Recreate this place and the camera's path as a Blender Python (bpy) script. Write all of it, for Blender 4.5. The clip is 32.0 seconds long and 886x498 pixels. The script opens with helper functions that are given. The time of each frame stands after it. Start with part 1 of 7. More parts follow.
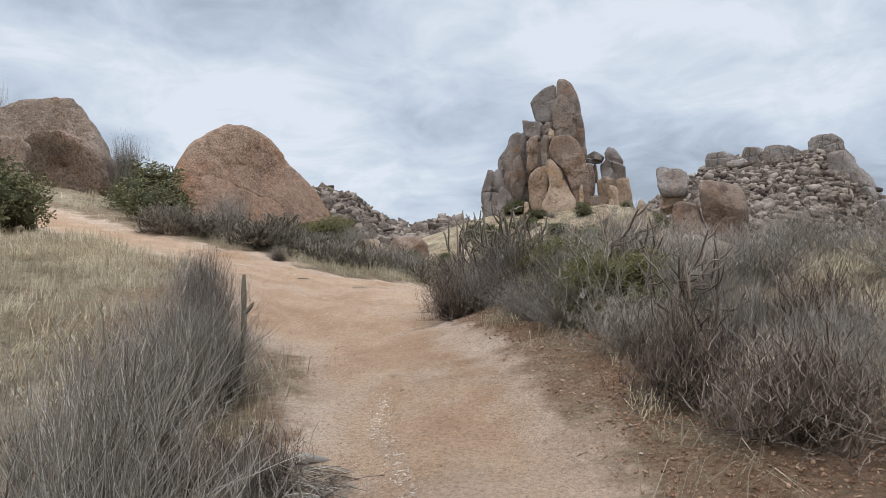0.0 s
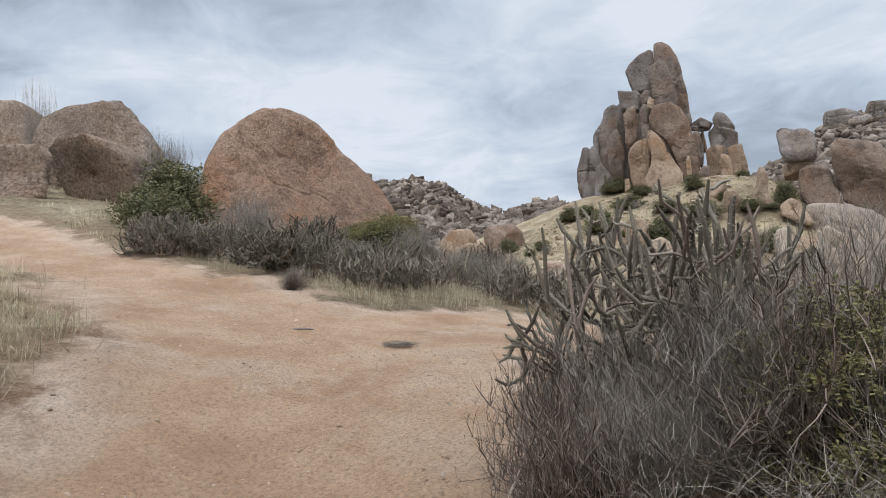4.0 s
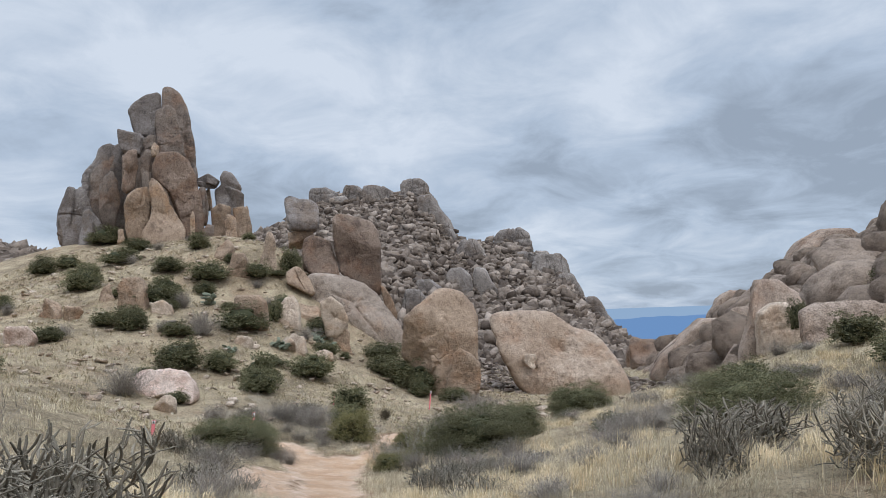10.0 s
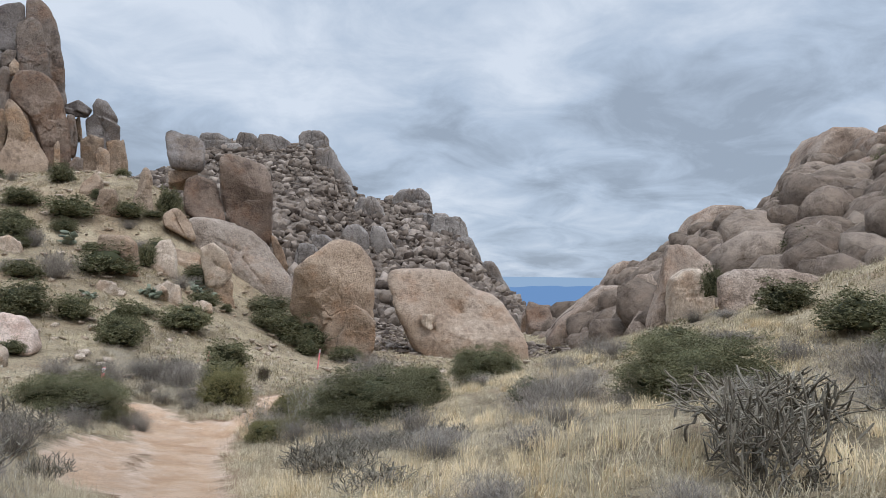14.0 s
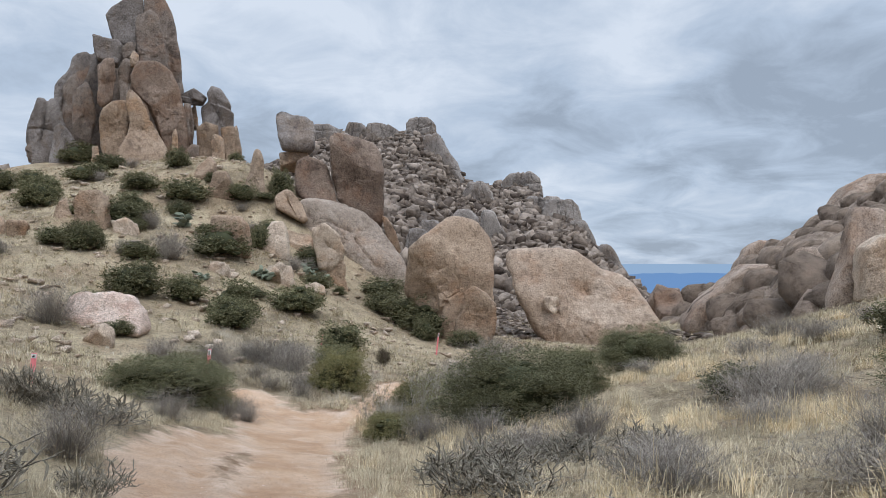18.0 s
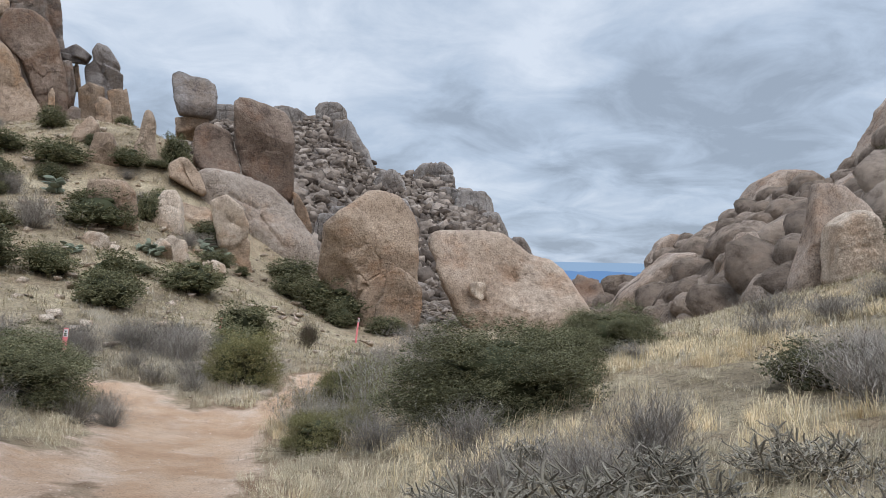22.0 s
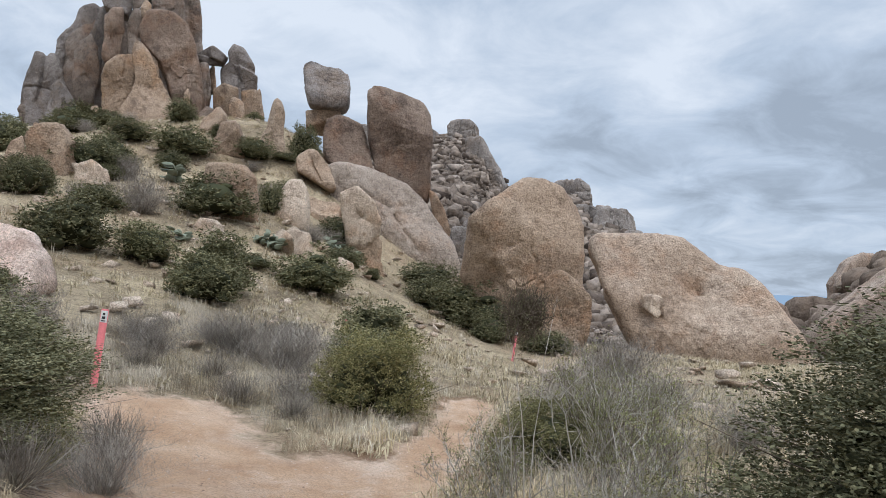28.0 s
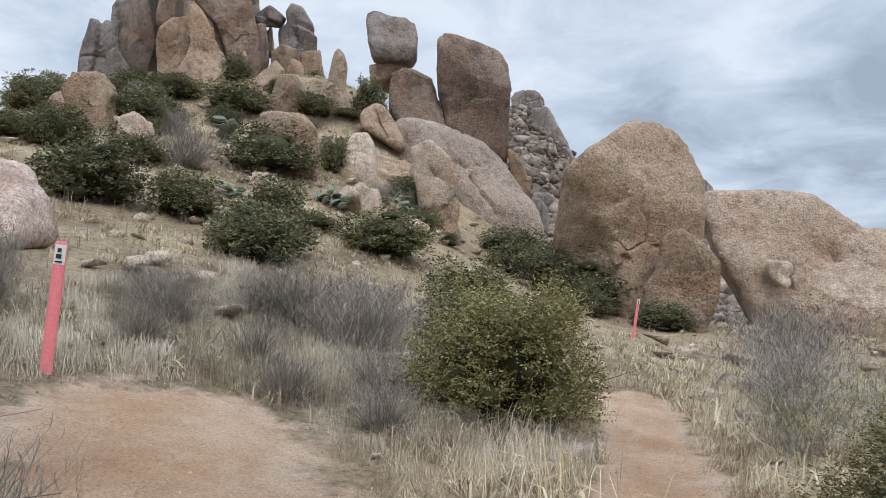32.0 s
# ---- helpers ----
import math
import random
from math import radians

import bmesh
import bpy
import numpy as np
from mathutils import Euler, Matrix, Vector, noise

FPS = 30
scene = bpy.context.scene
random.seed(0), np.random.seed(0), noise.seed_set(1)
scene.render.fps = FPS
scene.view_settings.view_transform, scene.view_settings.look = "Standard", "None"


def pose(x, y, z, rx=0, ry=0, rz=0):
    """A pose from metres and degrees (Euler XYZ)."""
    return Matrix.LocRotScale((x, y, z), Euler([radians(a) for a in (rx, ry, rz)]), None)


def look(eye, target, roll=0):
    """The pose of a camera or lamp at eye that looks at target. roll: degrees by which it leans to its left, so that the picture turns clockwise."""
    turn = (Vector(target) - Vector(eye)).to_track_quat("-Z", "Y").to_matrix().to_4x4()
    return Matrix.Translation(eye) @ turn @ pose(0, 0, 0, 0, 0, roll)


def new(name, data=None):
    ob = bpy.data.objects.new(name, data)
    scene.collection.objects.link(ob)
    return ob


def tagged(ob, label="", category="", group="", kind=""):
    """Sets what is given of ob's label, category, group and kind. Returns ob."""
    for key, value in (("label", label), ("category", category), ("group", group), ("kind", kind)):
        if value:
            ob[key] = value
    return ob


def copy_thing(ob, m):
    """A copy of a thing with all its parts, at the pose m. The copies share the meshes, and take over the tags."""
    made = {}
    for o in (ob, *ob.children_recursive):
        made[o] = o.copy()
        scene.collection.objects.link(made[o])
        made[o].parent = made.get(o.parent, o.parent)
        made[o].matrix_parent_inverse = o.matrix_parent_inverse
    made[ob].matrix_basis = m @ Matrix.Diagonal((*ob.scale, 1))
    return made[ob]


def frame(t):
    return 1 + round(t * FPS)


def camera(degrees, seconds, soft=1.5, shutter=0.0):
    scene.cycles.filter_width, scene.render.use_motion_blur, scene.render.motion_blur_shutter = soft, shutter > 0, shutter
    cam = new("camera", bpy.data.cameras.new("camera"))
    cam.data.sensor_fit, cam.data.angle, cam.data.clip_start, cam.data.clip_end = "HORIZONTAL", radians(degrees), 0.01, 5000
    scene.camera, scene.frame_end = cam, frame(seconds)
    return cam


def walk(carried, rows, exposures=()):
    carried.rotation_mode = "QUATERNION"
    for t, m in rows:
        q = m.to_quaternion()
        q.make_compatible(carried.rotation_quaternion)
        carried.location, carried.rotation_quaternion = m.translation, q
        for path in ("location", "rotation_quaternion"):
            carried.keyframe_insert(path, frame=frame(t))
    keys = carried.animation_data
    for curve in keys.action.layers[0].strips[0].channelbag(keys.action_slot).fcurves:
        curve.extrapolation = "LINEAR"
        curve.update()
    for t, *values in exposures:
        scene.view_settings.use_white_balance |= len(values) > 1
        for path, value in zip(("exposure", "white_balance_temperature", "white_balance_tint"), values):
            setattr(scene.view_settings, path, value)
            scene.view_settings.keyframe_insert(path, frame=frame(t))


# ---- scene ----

# ---- the camera and its walk ----
cam = camera(64.98, 32.0, soft=0.8)
PATH = [
    (0, pose(7.271, -18.475, 1.107, 93.38, 0.25, 32.15)),
    (0.5, pose(7.032, -17.816, 1.206, 94.33, 0.34, 34.08)),
    (1, pose(6.775, -17.164, 1.328, 95.46, 1.39, 37.17)),
    (1.5, pose(6.517, -16.513, 1.430, 97.06, 2.50, 39.60)),
    (2, pose(6.187, -15.967, 1.490, 95.70, 3.37, 41.47)),
    (2.5, pose(5.843, -15.469, 1.552, 94.93, 3.58, 42.11)),
    (4.5, pose(4.052, -13.517, 1.854, 92.14, 3.05, 39.36)),
    (5, pose(3.602, -13.044, 1.954, 92.55, 2.87, 38.34)),
    (5.5, pose(3.148, -12.588, 2.046, 93.12, 2.57, 36.95)),
    (6, pose(2.680, -12.168, 2.137, 93.86, 2.21, 35.30)),
    (6.5, pose(2.261, -11.699, 2.213, 94.36, 1.88, 33.21)),
    (7, pose(1.831, -11.238, 2.285, 94.68, 1.70, 30.81)),
    (7.5, pose(1.414, -10.774, 2.367, 94.85, 1.40, 27.39)),
    (8, pose(1.059, -10.246, 2.462, 95.08, 1.01, 22.96)),
    (8.5, pose(0.792, -9.684, 2.560, 95.54, 0.71, 17.73)),
    (9, pose(0.639, -9.096, 2.634, 95.89, 0.87, 11.67)),
    (9.5, pose(0.551, -8.534, 2.668, 95.94, 1.30, 5.46)),
    (10, pose(0.514, -7.988, 2.667, 95.36, 1.93, -0.53)),
    (10.5, pose(0.501, -7.459, 2.642, 94.62, 2.12, -5.51)),
    (11, pose(0.495, -6.964, 2.594, 93.95, 2.07, -8.80)),
    (11.5, pose(0.519, -6.487, 2.530, 93.51, 1.76, -10.60)),
    (12, pose(0.549, -5.998, 2.454, 92.98, 1.39, -11.29)),
    (12.5, pose(0.565, -5.486, 2.379, 92.39, 0.84, -11.72)),
    (13, pose(0.556, -4.958, 2.303, 92.01, 0.11, -11.61)),
    (13.5, pose(0.524, -4.412, 2.226, 91.88, -0.43, -10.88)),
    (14, pose(0.473, -3.852, 2.146, 92.20, -0.73, -9.22)),
    (14.5, pose(0.394, -3.290, 2.060, 92.71, -0.88, -6.70)),
    (15, pose(0.307, -2.751, 1.969, 93.12, -0.81, -3.74)),
    (15.5, pose(0.218, -2.217, 1.877, 93.15, -0.70, -1.14)),
    (17.5, pose(-0.000, -0.000, 1.500, 91.10, -0.00, -0.00)),
    (18, pose(-0.137, 0.621, 1.387, 91.23, -0.00, -0.44)),
    (18.5, pose(-0.291, 1.243, 1.270, 91.69, -0.16, -0.92)),
    (19, pose(-0.461, 1.858, 1.146, 92.11, -0.60, -1.50)),
    (19.5, pose(-0.630, 2.468, 1.013, 92.37, -1.07, -2.39)),
    (20, pose(-0.779, 3.082, 0.878, 92.33, -1.49, -3.48)),
    (20.5, pose(-0.892, 3.704, 0.745, 92.07, -1.40, -4.83)),
    (21, pose(-0.959, 4.342, 0.616, 91.72, -1.07, -6.24)),
    (21.5, pose(-0.986, 5.002, 0.493, 91.23, -0.86, -7.60)),
    (22, pose(-0.990, 5.685, 0.377, 90.89, -1.10, -8.21)),
    (22.5, pose(-0.985, 6.392, 0.269, 90.50, -1.75, -8.12)),
    (23, pose(-0.985, 7.120, 0.165, 90.54, -2.52, -7.35)),
    (23.5, pose(-1.006, 7.860, 0.064, 90.95, -3.09, -6.30)),
    (24, pose(-1.063, 8.592, -0.038, 91.78, -3.24, -5.13)),
    (24.5, pose(-1.173, 9.299, -0.143, 92.67, -2.88, -3.70)),
    (25, pose(-1.310, 9.986, -0.255, 93.52, -2.50, -2.44)),
    (25.5, pose(-1.467, 10.662, -0.366, 93.77, -1.84, -1.28)),
    (27.5, pose(-2.017, 13.288, -0.872, 92.57, -1.94, 0.64)),
    (28, pose(-2.143, 13.970, -0.962, 92.72, -2.27, 2.07)),
    (28.5, pose(-2.234, 14.674, -1.048, 92.70, -2.49, 3.74)),
    (29, pose(-2.354, 15.350, -1.131, 92.12, -2.23, 5.36)),
    (29.5, pose(-2.532, 15.983, -1.215, 91.33, -1.81, 6.50)),
    (30, pose(-2.752, 16.598, -1.293, 90.84, -1.47, 7.34)),
    (30.5, pose(-2.967, 17.217, -1.378, 90.32, -1.34, 7.83)),
    (31, pose(-3.222, 17.834, -1.469, 91.18, -1.85, 8.91)),
    (31.5, pose(-3.463, 18.499, -1.582, 91.07, -1.54, 9.77)),
    (32, pose(-3.670, 19.213, -1.707, 90.90, -1.80, 7.06)),
]
walk(cam, PATH, exposures=[(0, 0.06, 6500, 10), (5, 0.04, 6500, 10), (7, -0.04, 6400, 10), (10, -0.08, 6250, 10), (15, -0.03, 6250, 10), (20, 0.0, 6250, 10), (28, 0.09, 6300, 10), (32, 0.14, 6350, 10)])

# ---- overcast sky and a veiled sun ----
SUN_HIGH, SUN_TURN = 60.0, 160.0      # degrees above the horizon; compass turn of the sun from +y, clockwise


def sky():
    w = bpy.data.worlds.new("overcast")
    scene.world = w
    w.use_nodes = True
    nt = w.node_tree
    nt.nodes.clear()
    N = lambda kind, **kw: node(nt, kind, **kw)
    L = nt.links.new
    geo = N("ShaderNodeTexCoord")
    sep = N("ShaderNodeSeparateXYZ")
    L(geo.outputs["Generated"], sep.inputs[0])
    # the cloud deck lies on a flat plane overhead: streets of cloud get flatter towards the horizon
    lift = N("ShaderNodeMath", operation="MAXIMUM")
    L(sep.outputs[2], lift.inputs[0])
    lift.inputs[1].default_value = 0.0
    add = N("ShaderNodeMath", operation="ADD")
    L(lift.outputs[0], add.inputs[0])
    add.inputs[1].default_value = 0.24
    div = N("ShaderNodeVectorMath", operation="DIVIDE")
    comb = N("ShaderNodeCombineXYZ")
    for i in range(3):
        L(add.outputs[0], comb.inputs[i])
    L(geo.outputs["Generated"], div.inputs[0])
    L(comb.outputs[0], div.inputs[1])
    big = N("ShaderNodeTexNoise")
    big.inputs["Scale"].default_value, big.inputs["Detail"].default_value = 0.95, 7.0
    big.inputs["Roughness"].default_value, big.inputs["Distortion"].default_value = 0.47, 0.25
    off = N("ShaderNodeVectorMath", operation="ADD")
    off.inputs[1].default_value = (3.1, 1.7, 0.0)
    L(div.outputs[0], off.inputs[0])
    L(off.outputs[0], big.inputs["Vector"])
    ramp = N("ShaderNodeValToRGB")
    e = ramp.color_ramp.elements
    e[0].position, e[0].color = 0.42, (0.365, 0.43, 0.52, 1)
    e[1].position, e[1].color = 0.61, (0.76, 0.825, 0.915, 1)
    mid = ramp.color_ramp.elements.new(0.5)
    mid.color = (0.52, 0.61, 0.733, 1)
    small = N("ShaderNodeTexNoise")
    small.inputs["Scale"].default_value, small.inputs["Detail"].default_value = 3.0, 7.0
    small.inputs["Roughness"].default_value, small.inputs["Distortion"].default_value = 0.6, 0.5
    L(off.outputs[0], small.inputs["Vector"])
    both = N("ShaderNodeMixRGB")
    both.inputs[0].default_value = 0.36
    L(big.outputs[0], both.inputs[1])
    L(small.outputs[0], both.inputs[2])
    L(both.outputs[0], ramp.inputs[0])
    # an overcast sky is much brighter overhead than at the horizon
    up = N("ShaderNodeMapRange", interpolation_type="SMOOTHSTEP")
    up.inputs["From Min"].default_value, up.inputs["From Max"].default_value = 0.42, 0.9
    up.inputs["To Min"].default_value, up.inputs["To Max"].default_value = 1.0, 4.4
    L(sep.outputs[2], up.inputs["Value"])
    scale = N("ShaderNodeVectorMath", operation="SCALE")
    L(ramp.outputs[0], scale.inputs[0])
    L(up.outputs[0], scale.inputs["Scale"])
    clear = N("ShaderNodeTexSky", sky_type="NISHITA", sun_disc=False)
    clear.sun_elevation, clear.sun_rotation = radians(SUN_HIGH), radians(SUN_TURN)
    dim = N("ShaderNodeVectorMath", operation="SCALE")
    L(clear.outputs[0], dim.inputs[0])
    dim.inputs["Scale"].default_value = 0.05
    mix = N("ShaderNodeMixRGB")
    mix.inputs[0].default_value = 0.9
    L(dim.outputs[0], mix.inputs[1])
    L(scale.outputs[0], mix.inputs[2])
    bg = N("ShaderNodeBackground")
    L(mix.outputs[0], bg.inputs[0])
    bg.inputs[1].default_value = 1.0
    out = N("ShaderNodeOutputWorld")
    L(bg.outputs[0], out.inputs[0])


def node(nt, kind, **kw):
    n = nt.nodes.new(kind)
    for key, value in kw.items():
        if key == "operation":
            n.operation = value
        elif key == "interpolation_type":
            n.interpolation_type = value
        elif key == "sky_type":
            n.sky_type = value
        elif key == "sun_disc":
            n.sun_disc = value
        elif key == "blend_type":
            n.blend_type = value
        elif key == "feature":
            n.feature = value
        elif key == "attribute_name":
            n.attribute_name = value
    return n


sky()
sun = new("sun", bpy.data.lights.new("sun", "SUN"))
sun.data.energy, sun.data.angle, sun.data.color = 1.5, radians(30), (1.0, 0.97, 0.93)
a, h = radians(SUN_TURN), radians(SUN_HIGH)
sun.matrix_world = look((0, 0, 60), Vector((0, 0, 60)) - Vector((math.sin(a) * math.cos(h), math.cos(a) * math.cos(h), math.sin(h))))


# ---- materials ----
def material(name, rough=0.9, spec=0.2):
    m = bpy.data.materials.new(name)
    m.use_nodes = True
    nt = m.node_tree
    b = nt.nodes["Principled BSDF"]
    b.inputs["Roughness"].default_value = rough
    b.inputs["Specular IOR Level"].default_value = spec
    return m, nt, b


def noise_tex(nt, vec, scale, detail=4.0, rough=0.6):
    n = node(nt, "ShaderNodeTexNoise")
    n.inputs["Scale"].default_value, n.inputs["Detail"].default_value, n.inputs["Roughness"].default_value = scale, detail, rough
    nt.links.new(vec, n.inputs["Vector"])
    return n.outputs[0]


def stops(nt, value, *pairs):
    r = node(nt, "ShaderNodeValToRGB")
    e = r.color_ramp.elements
    while len(e) < len(pairs):
        e.new(0.5)
    for el, (p, c) in zip(e, pairs):
        el.position, el.color = p, (*c, 1) if len(c) == 3 else c
    nt.links.new(value, r.inputs[0])
    return r.outputs[0]


def blend(nt, fac, a, b, kind="MIX"):
    m = node(nt, "ShaderNodeMixRGB", blend_type=kind)
    for slot, v in zip(m.inputs, (fac, a, b)):
        if isinstance(v, (int, float)):
            slot.default_value = v
        elif isinstance(v, tuple):
            slot.default_value = (*v, 1)
        else:
            nt.links.new(v, slot)
    return m.outputs[0]


def relief(nt, b, height, strength, distance):
    n = node(nt, "ShaderNodeBump")
    n.inputs["Strength"].default_value, n.inputs["Distance"].default_value = strength, distance
    nt.links.new(height, n.inputs["Height"])
    nt.links.new(n.outputs[0], b.inputs["Normal"])


def spread(nt, low, high):
    """A factor from object to object, at random, between two brightnesses."""
    o = node(nt, "ShaderNodeObjectInfo")
    m = node(nt, "ShaderNodeMapRange")
    m.inputs["To Min"].default_value, m.inputs["To Max"].default_value = low, high
    nt.links.new(o.outputs["Random"], m.inputs["Value"])
    return m.outputs[0]


def granite(name, dark, mid, light, rust=(0.27, 0.15, 0.085), fine=1.0, joint=0.0):
    """Coarse desert granite: broad weathering, ragged dark varnish and pale scabs, faint rain streaks, pits, joints and a salt-and-pepper grain."""
    m, nt, b = material(name, 0.92, 0.15)
    g = node(nt, "ShaderNodeNewGeometry").outputs["Position"]
    L = nt.links.new
    colour = stops(nt, noise_tex(nt, g, 0.22 * fine, 6, 0.58), (0.36, mid), (0.5, tuple((a + c) / 2 for a, c in zip(mid, light))), (0.6, light))
    shift = node(nt, "ShaderNodeVectorMath", operation="ADD")
    shift.inputs[1].default_value = (41.3, 17.7, 9.1)
    L(g, shift.inputs[0])
    squash = node(nt, "ShaderNodeMapping")
    squash.inputs["Scale"].default_value = (1, 1, 0.2)
    L(g, squash.inputs[0])
    colour = blend(nt, stops(nt, noise_tex(nt, shift.outputs[0], 0.3 * fine, 8, 0.68), (0.5, (0, 0, 0)), (0.62, (0.75, 0.75, 0.75))), colour, rust)
    colour = blend(nt, stops(nt, noise_tex(nt, squash.outputs[0], 0.8 * fine, 5, 0.62), (0.57, (0, 0, 0)), (0.7, (0.45, 0.45, 0.45))), colour, dark)
    colour = blend(nt, stops(nt, noise_tex(nt, g, 0.55 * fine, 11, 0.78), (0.53, (0, 0, 0)), (0.62, (0.7, 0.7, 0.7))), colour, dark)
    colour = blend(nt, 0.85, colour, stops(nt, noise_tex(nt, shift.outputs[0], 2.6 * fine, 8, 0.7), (0.34, (0.68, 0.65, 0.62)), (0.5, (1, 1, 1)), (0.66, (1.16, 1.15, 1.13))), "MULTIPLY")
    colour = blend(nt, 0.9, colour, stops(nt, noise_tex(nt, g, 11 * fine, 7, 0.88), (0.4, (0.42, 0.38, 0.35)), (0.5, (1, 1, 1)), (0.6, (1.4, 1.37, 1.32))), "MULTIPLY")
    v = node(nt, "ShaderNodeVectorMath", operation="SCALE")
    L(colour, v.inputs[0])
    L(spread(nt, 0.86, 1.12), v.inputs["Scale"])
    colour = v.outputs[0]
    height = noise_tex(nt, g, 3.4 * fine, 13, 0.72)
    pits = node(nt, "ShaderNodeTexVoronoi")
    pits.inputs["Scale"].default_value = 7.0 * fine
    L(g, pits.inputs["Vector"])
    height = blend(nt, 0.35, height, stops(nt, pits.outputs[0], (0.0, (0.2, 0.2, 0.2)), (0.4, (0.7, 0.7, 0.7))), "MULTIPLY")
    if joint:
        warp = node(nt, "ShaderNodeVectorMath", operation="ADD")
        wob = node(nt, "ShaderNodeTexNoise")
        wob.inputs["Scale"].default_value, wob.inputs["Detail"].default_value = 0.7 * fine, 5
        L(squash.outputs[0], warp.inputs[0])
        L(g, wob.inputs["Vector"])
        L(wob.outputs[1], warp.inputs[1])
        crack = node(nt, "ShaderNodeTexVoronoi", feature="DISTANCE_TO_EDGE")
        crack.inputs["Scale"].default_value = 0.3 * fine
        L(warp.outputs[0], crack.inputs["Vector"])
        line = stops(nt, crack.outputs[0], (0.0, (0.12, 0.12, 0.12)), (0.014, (1, 1, 1)))
        colour, height = blend(nt, joint, colour, line, "MULTIPLY"), blend(nt, joint, height, line, "MULTIPLY")
    L(colour, b.inputs["Base Color"])
    relief(nt, b, height, 1.0, 0.26 / fine)
    return m


ROCK_TAN = granite("tan_granite", (0.172, 0.119, 0.086), (0.344, 0.245, 0.172), (0.447, 0.335, 0.245), rust=(0.361, 0.215, 0.129))
ROCK_THUMB = granite("thumb_granite", (0.079, 0.062, 0.053), (0.178, 0.138, 0.114), (0.265, 0.216, 0.181), rust=(0.227, 0.143, 0.099))
ROCK_CRAG = granite("crag_granite", (0.12, 0.10, 0.088), (0.225, 0.193, 0.172), (0.33, 0.29, 0.26), rust=(0.22, 0.17, 0.135), fine=0.5, joint=0.6)
ROCK_BROWN = granite("brown_granite", (0.099, 0.071, 0.057), (0.202, 0.144, 0.110), (0.310, 0.232, 0.181), rust=(0.224, 0.133, 0.086))
ROCK_DARK = granite("rusty_granite", (0.13, 0.083, 0.062), (0.24, 0.152, 0.106), (0.325, 0.222, 0.162), rust=(0.27, 0.14, 0.075), fine=1.6)
ROCK_GREY = granite("grey_granite", (0.091, 0.077, 0.071), (0.178, 0.151, 0.136), (0.257, 0.227, 0.209), rust=(0.197, 0.148, 0.114))
ROCK_SLAB = granite("slab_granite", (0.18, 0.138, 0.108), (0.31, 0.246, 0.197), (0.385, 0.315, 0.258), rust=(0.32, 0.22, 0.155))
ROCK_WEDGE = granite("wedge_granite", (0.19, 0.138, 0.104), (0.345, 0.255, 0.187), (0.43, 0.335, 0.258), rust=(0.35, 0.226, 0.15))
ROCK_RIDGE = granite("ridge_boulder_granite", (0.15, 0.108, 0.082), (0.29, 0.215, 0.165), (0.41, 0.32, 0.255), rust=(0.31, 0.20, 0.135))
ROCK_WARM = granite("warm_thumb_granite", (0.138, 0.096, 0.073), (0.301, 0.215, 0.150), (0.421, 0.318, 0.237), rust=(0.361, 0.224, 0.133))
ROCK_PALE = granite("pale_granite", (0.27, 0.20, 0.15), (0.48, 0.375, 0.285), (0.60, 0.49, 0.39), rust=(0.46, 0.32, 0.22), fine=1.6)
ROCK_PINK = granite("pink_granite", (0.33, 0.22, 0.17), (0.55, 0.41, 0.33), (0.66, 0.53, 0.45), rust=(0.53, 0.35, 0.27), fine=1.6)


def rubble_granite(name, low, mid, high, deep=0.2):
    m, nt, b = material(name, 0.95, 0.1)
    geo = node(nt, "ShaderNodeNewGeometry")
    g = geo.outputs["Position"]
    tone = stops(nt, geo.outputs["Random Per Island"], (0.0, low), (0.5, mid), (1.0, high))
    colour = blend(nt, 0.8, tone, stops(nt, noise_tex(nt, g, 0.9, 8, 0.7), (0.34, (0.38, 0.36, 0.34)), (0.5, (1, 1, 1)), (0.66, (1.35, 1.32, 1.27))), "MULTIPLY")
    nt.links.new(colour, b.inputs["Base Color"])
    relief(nt, b, noise_tex(nt, g, 2.6, 10, 0.74), 0.9, deep)
    return m


# Brown soil, kept dark so its colour also paints shade between the blocks.
SLOPE = rubble_granite("slope_soil_gap_shade", (0.10, 0.08, 0.066), (0.13, 0.105, 0.088), (0.16, 0.13, 0.11))
RUBBLE = rubble_granite("rubble_granite", (0.08, 0.06, 0.048), (0.175, 0.136, 0.108), (0.32, 0.258, 0.21))
RUBBLE_TAN = rubble_granite("ridge_granite", (0.165, 0.123, 0.094), (0.245, 0.184, 0.141), (0.37, 0.285, 0.222), 0.5)


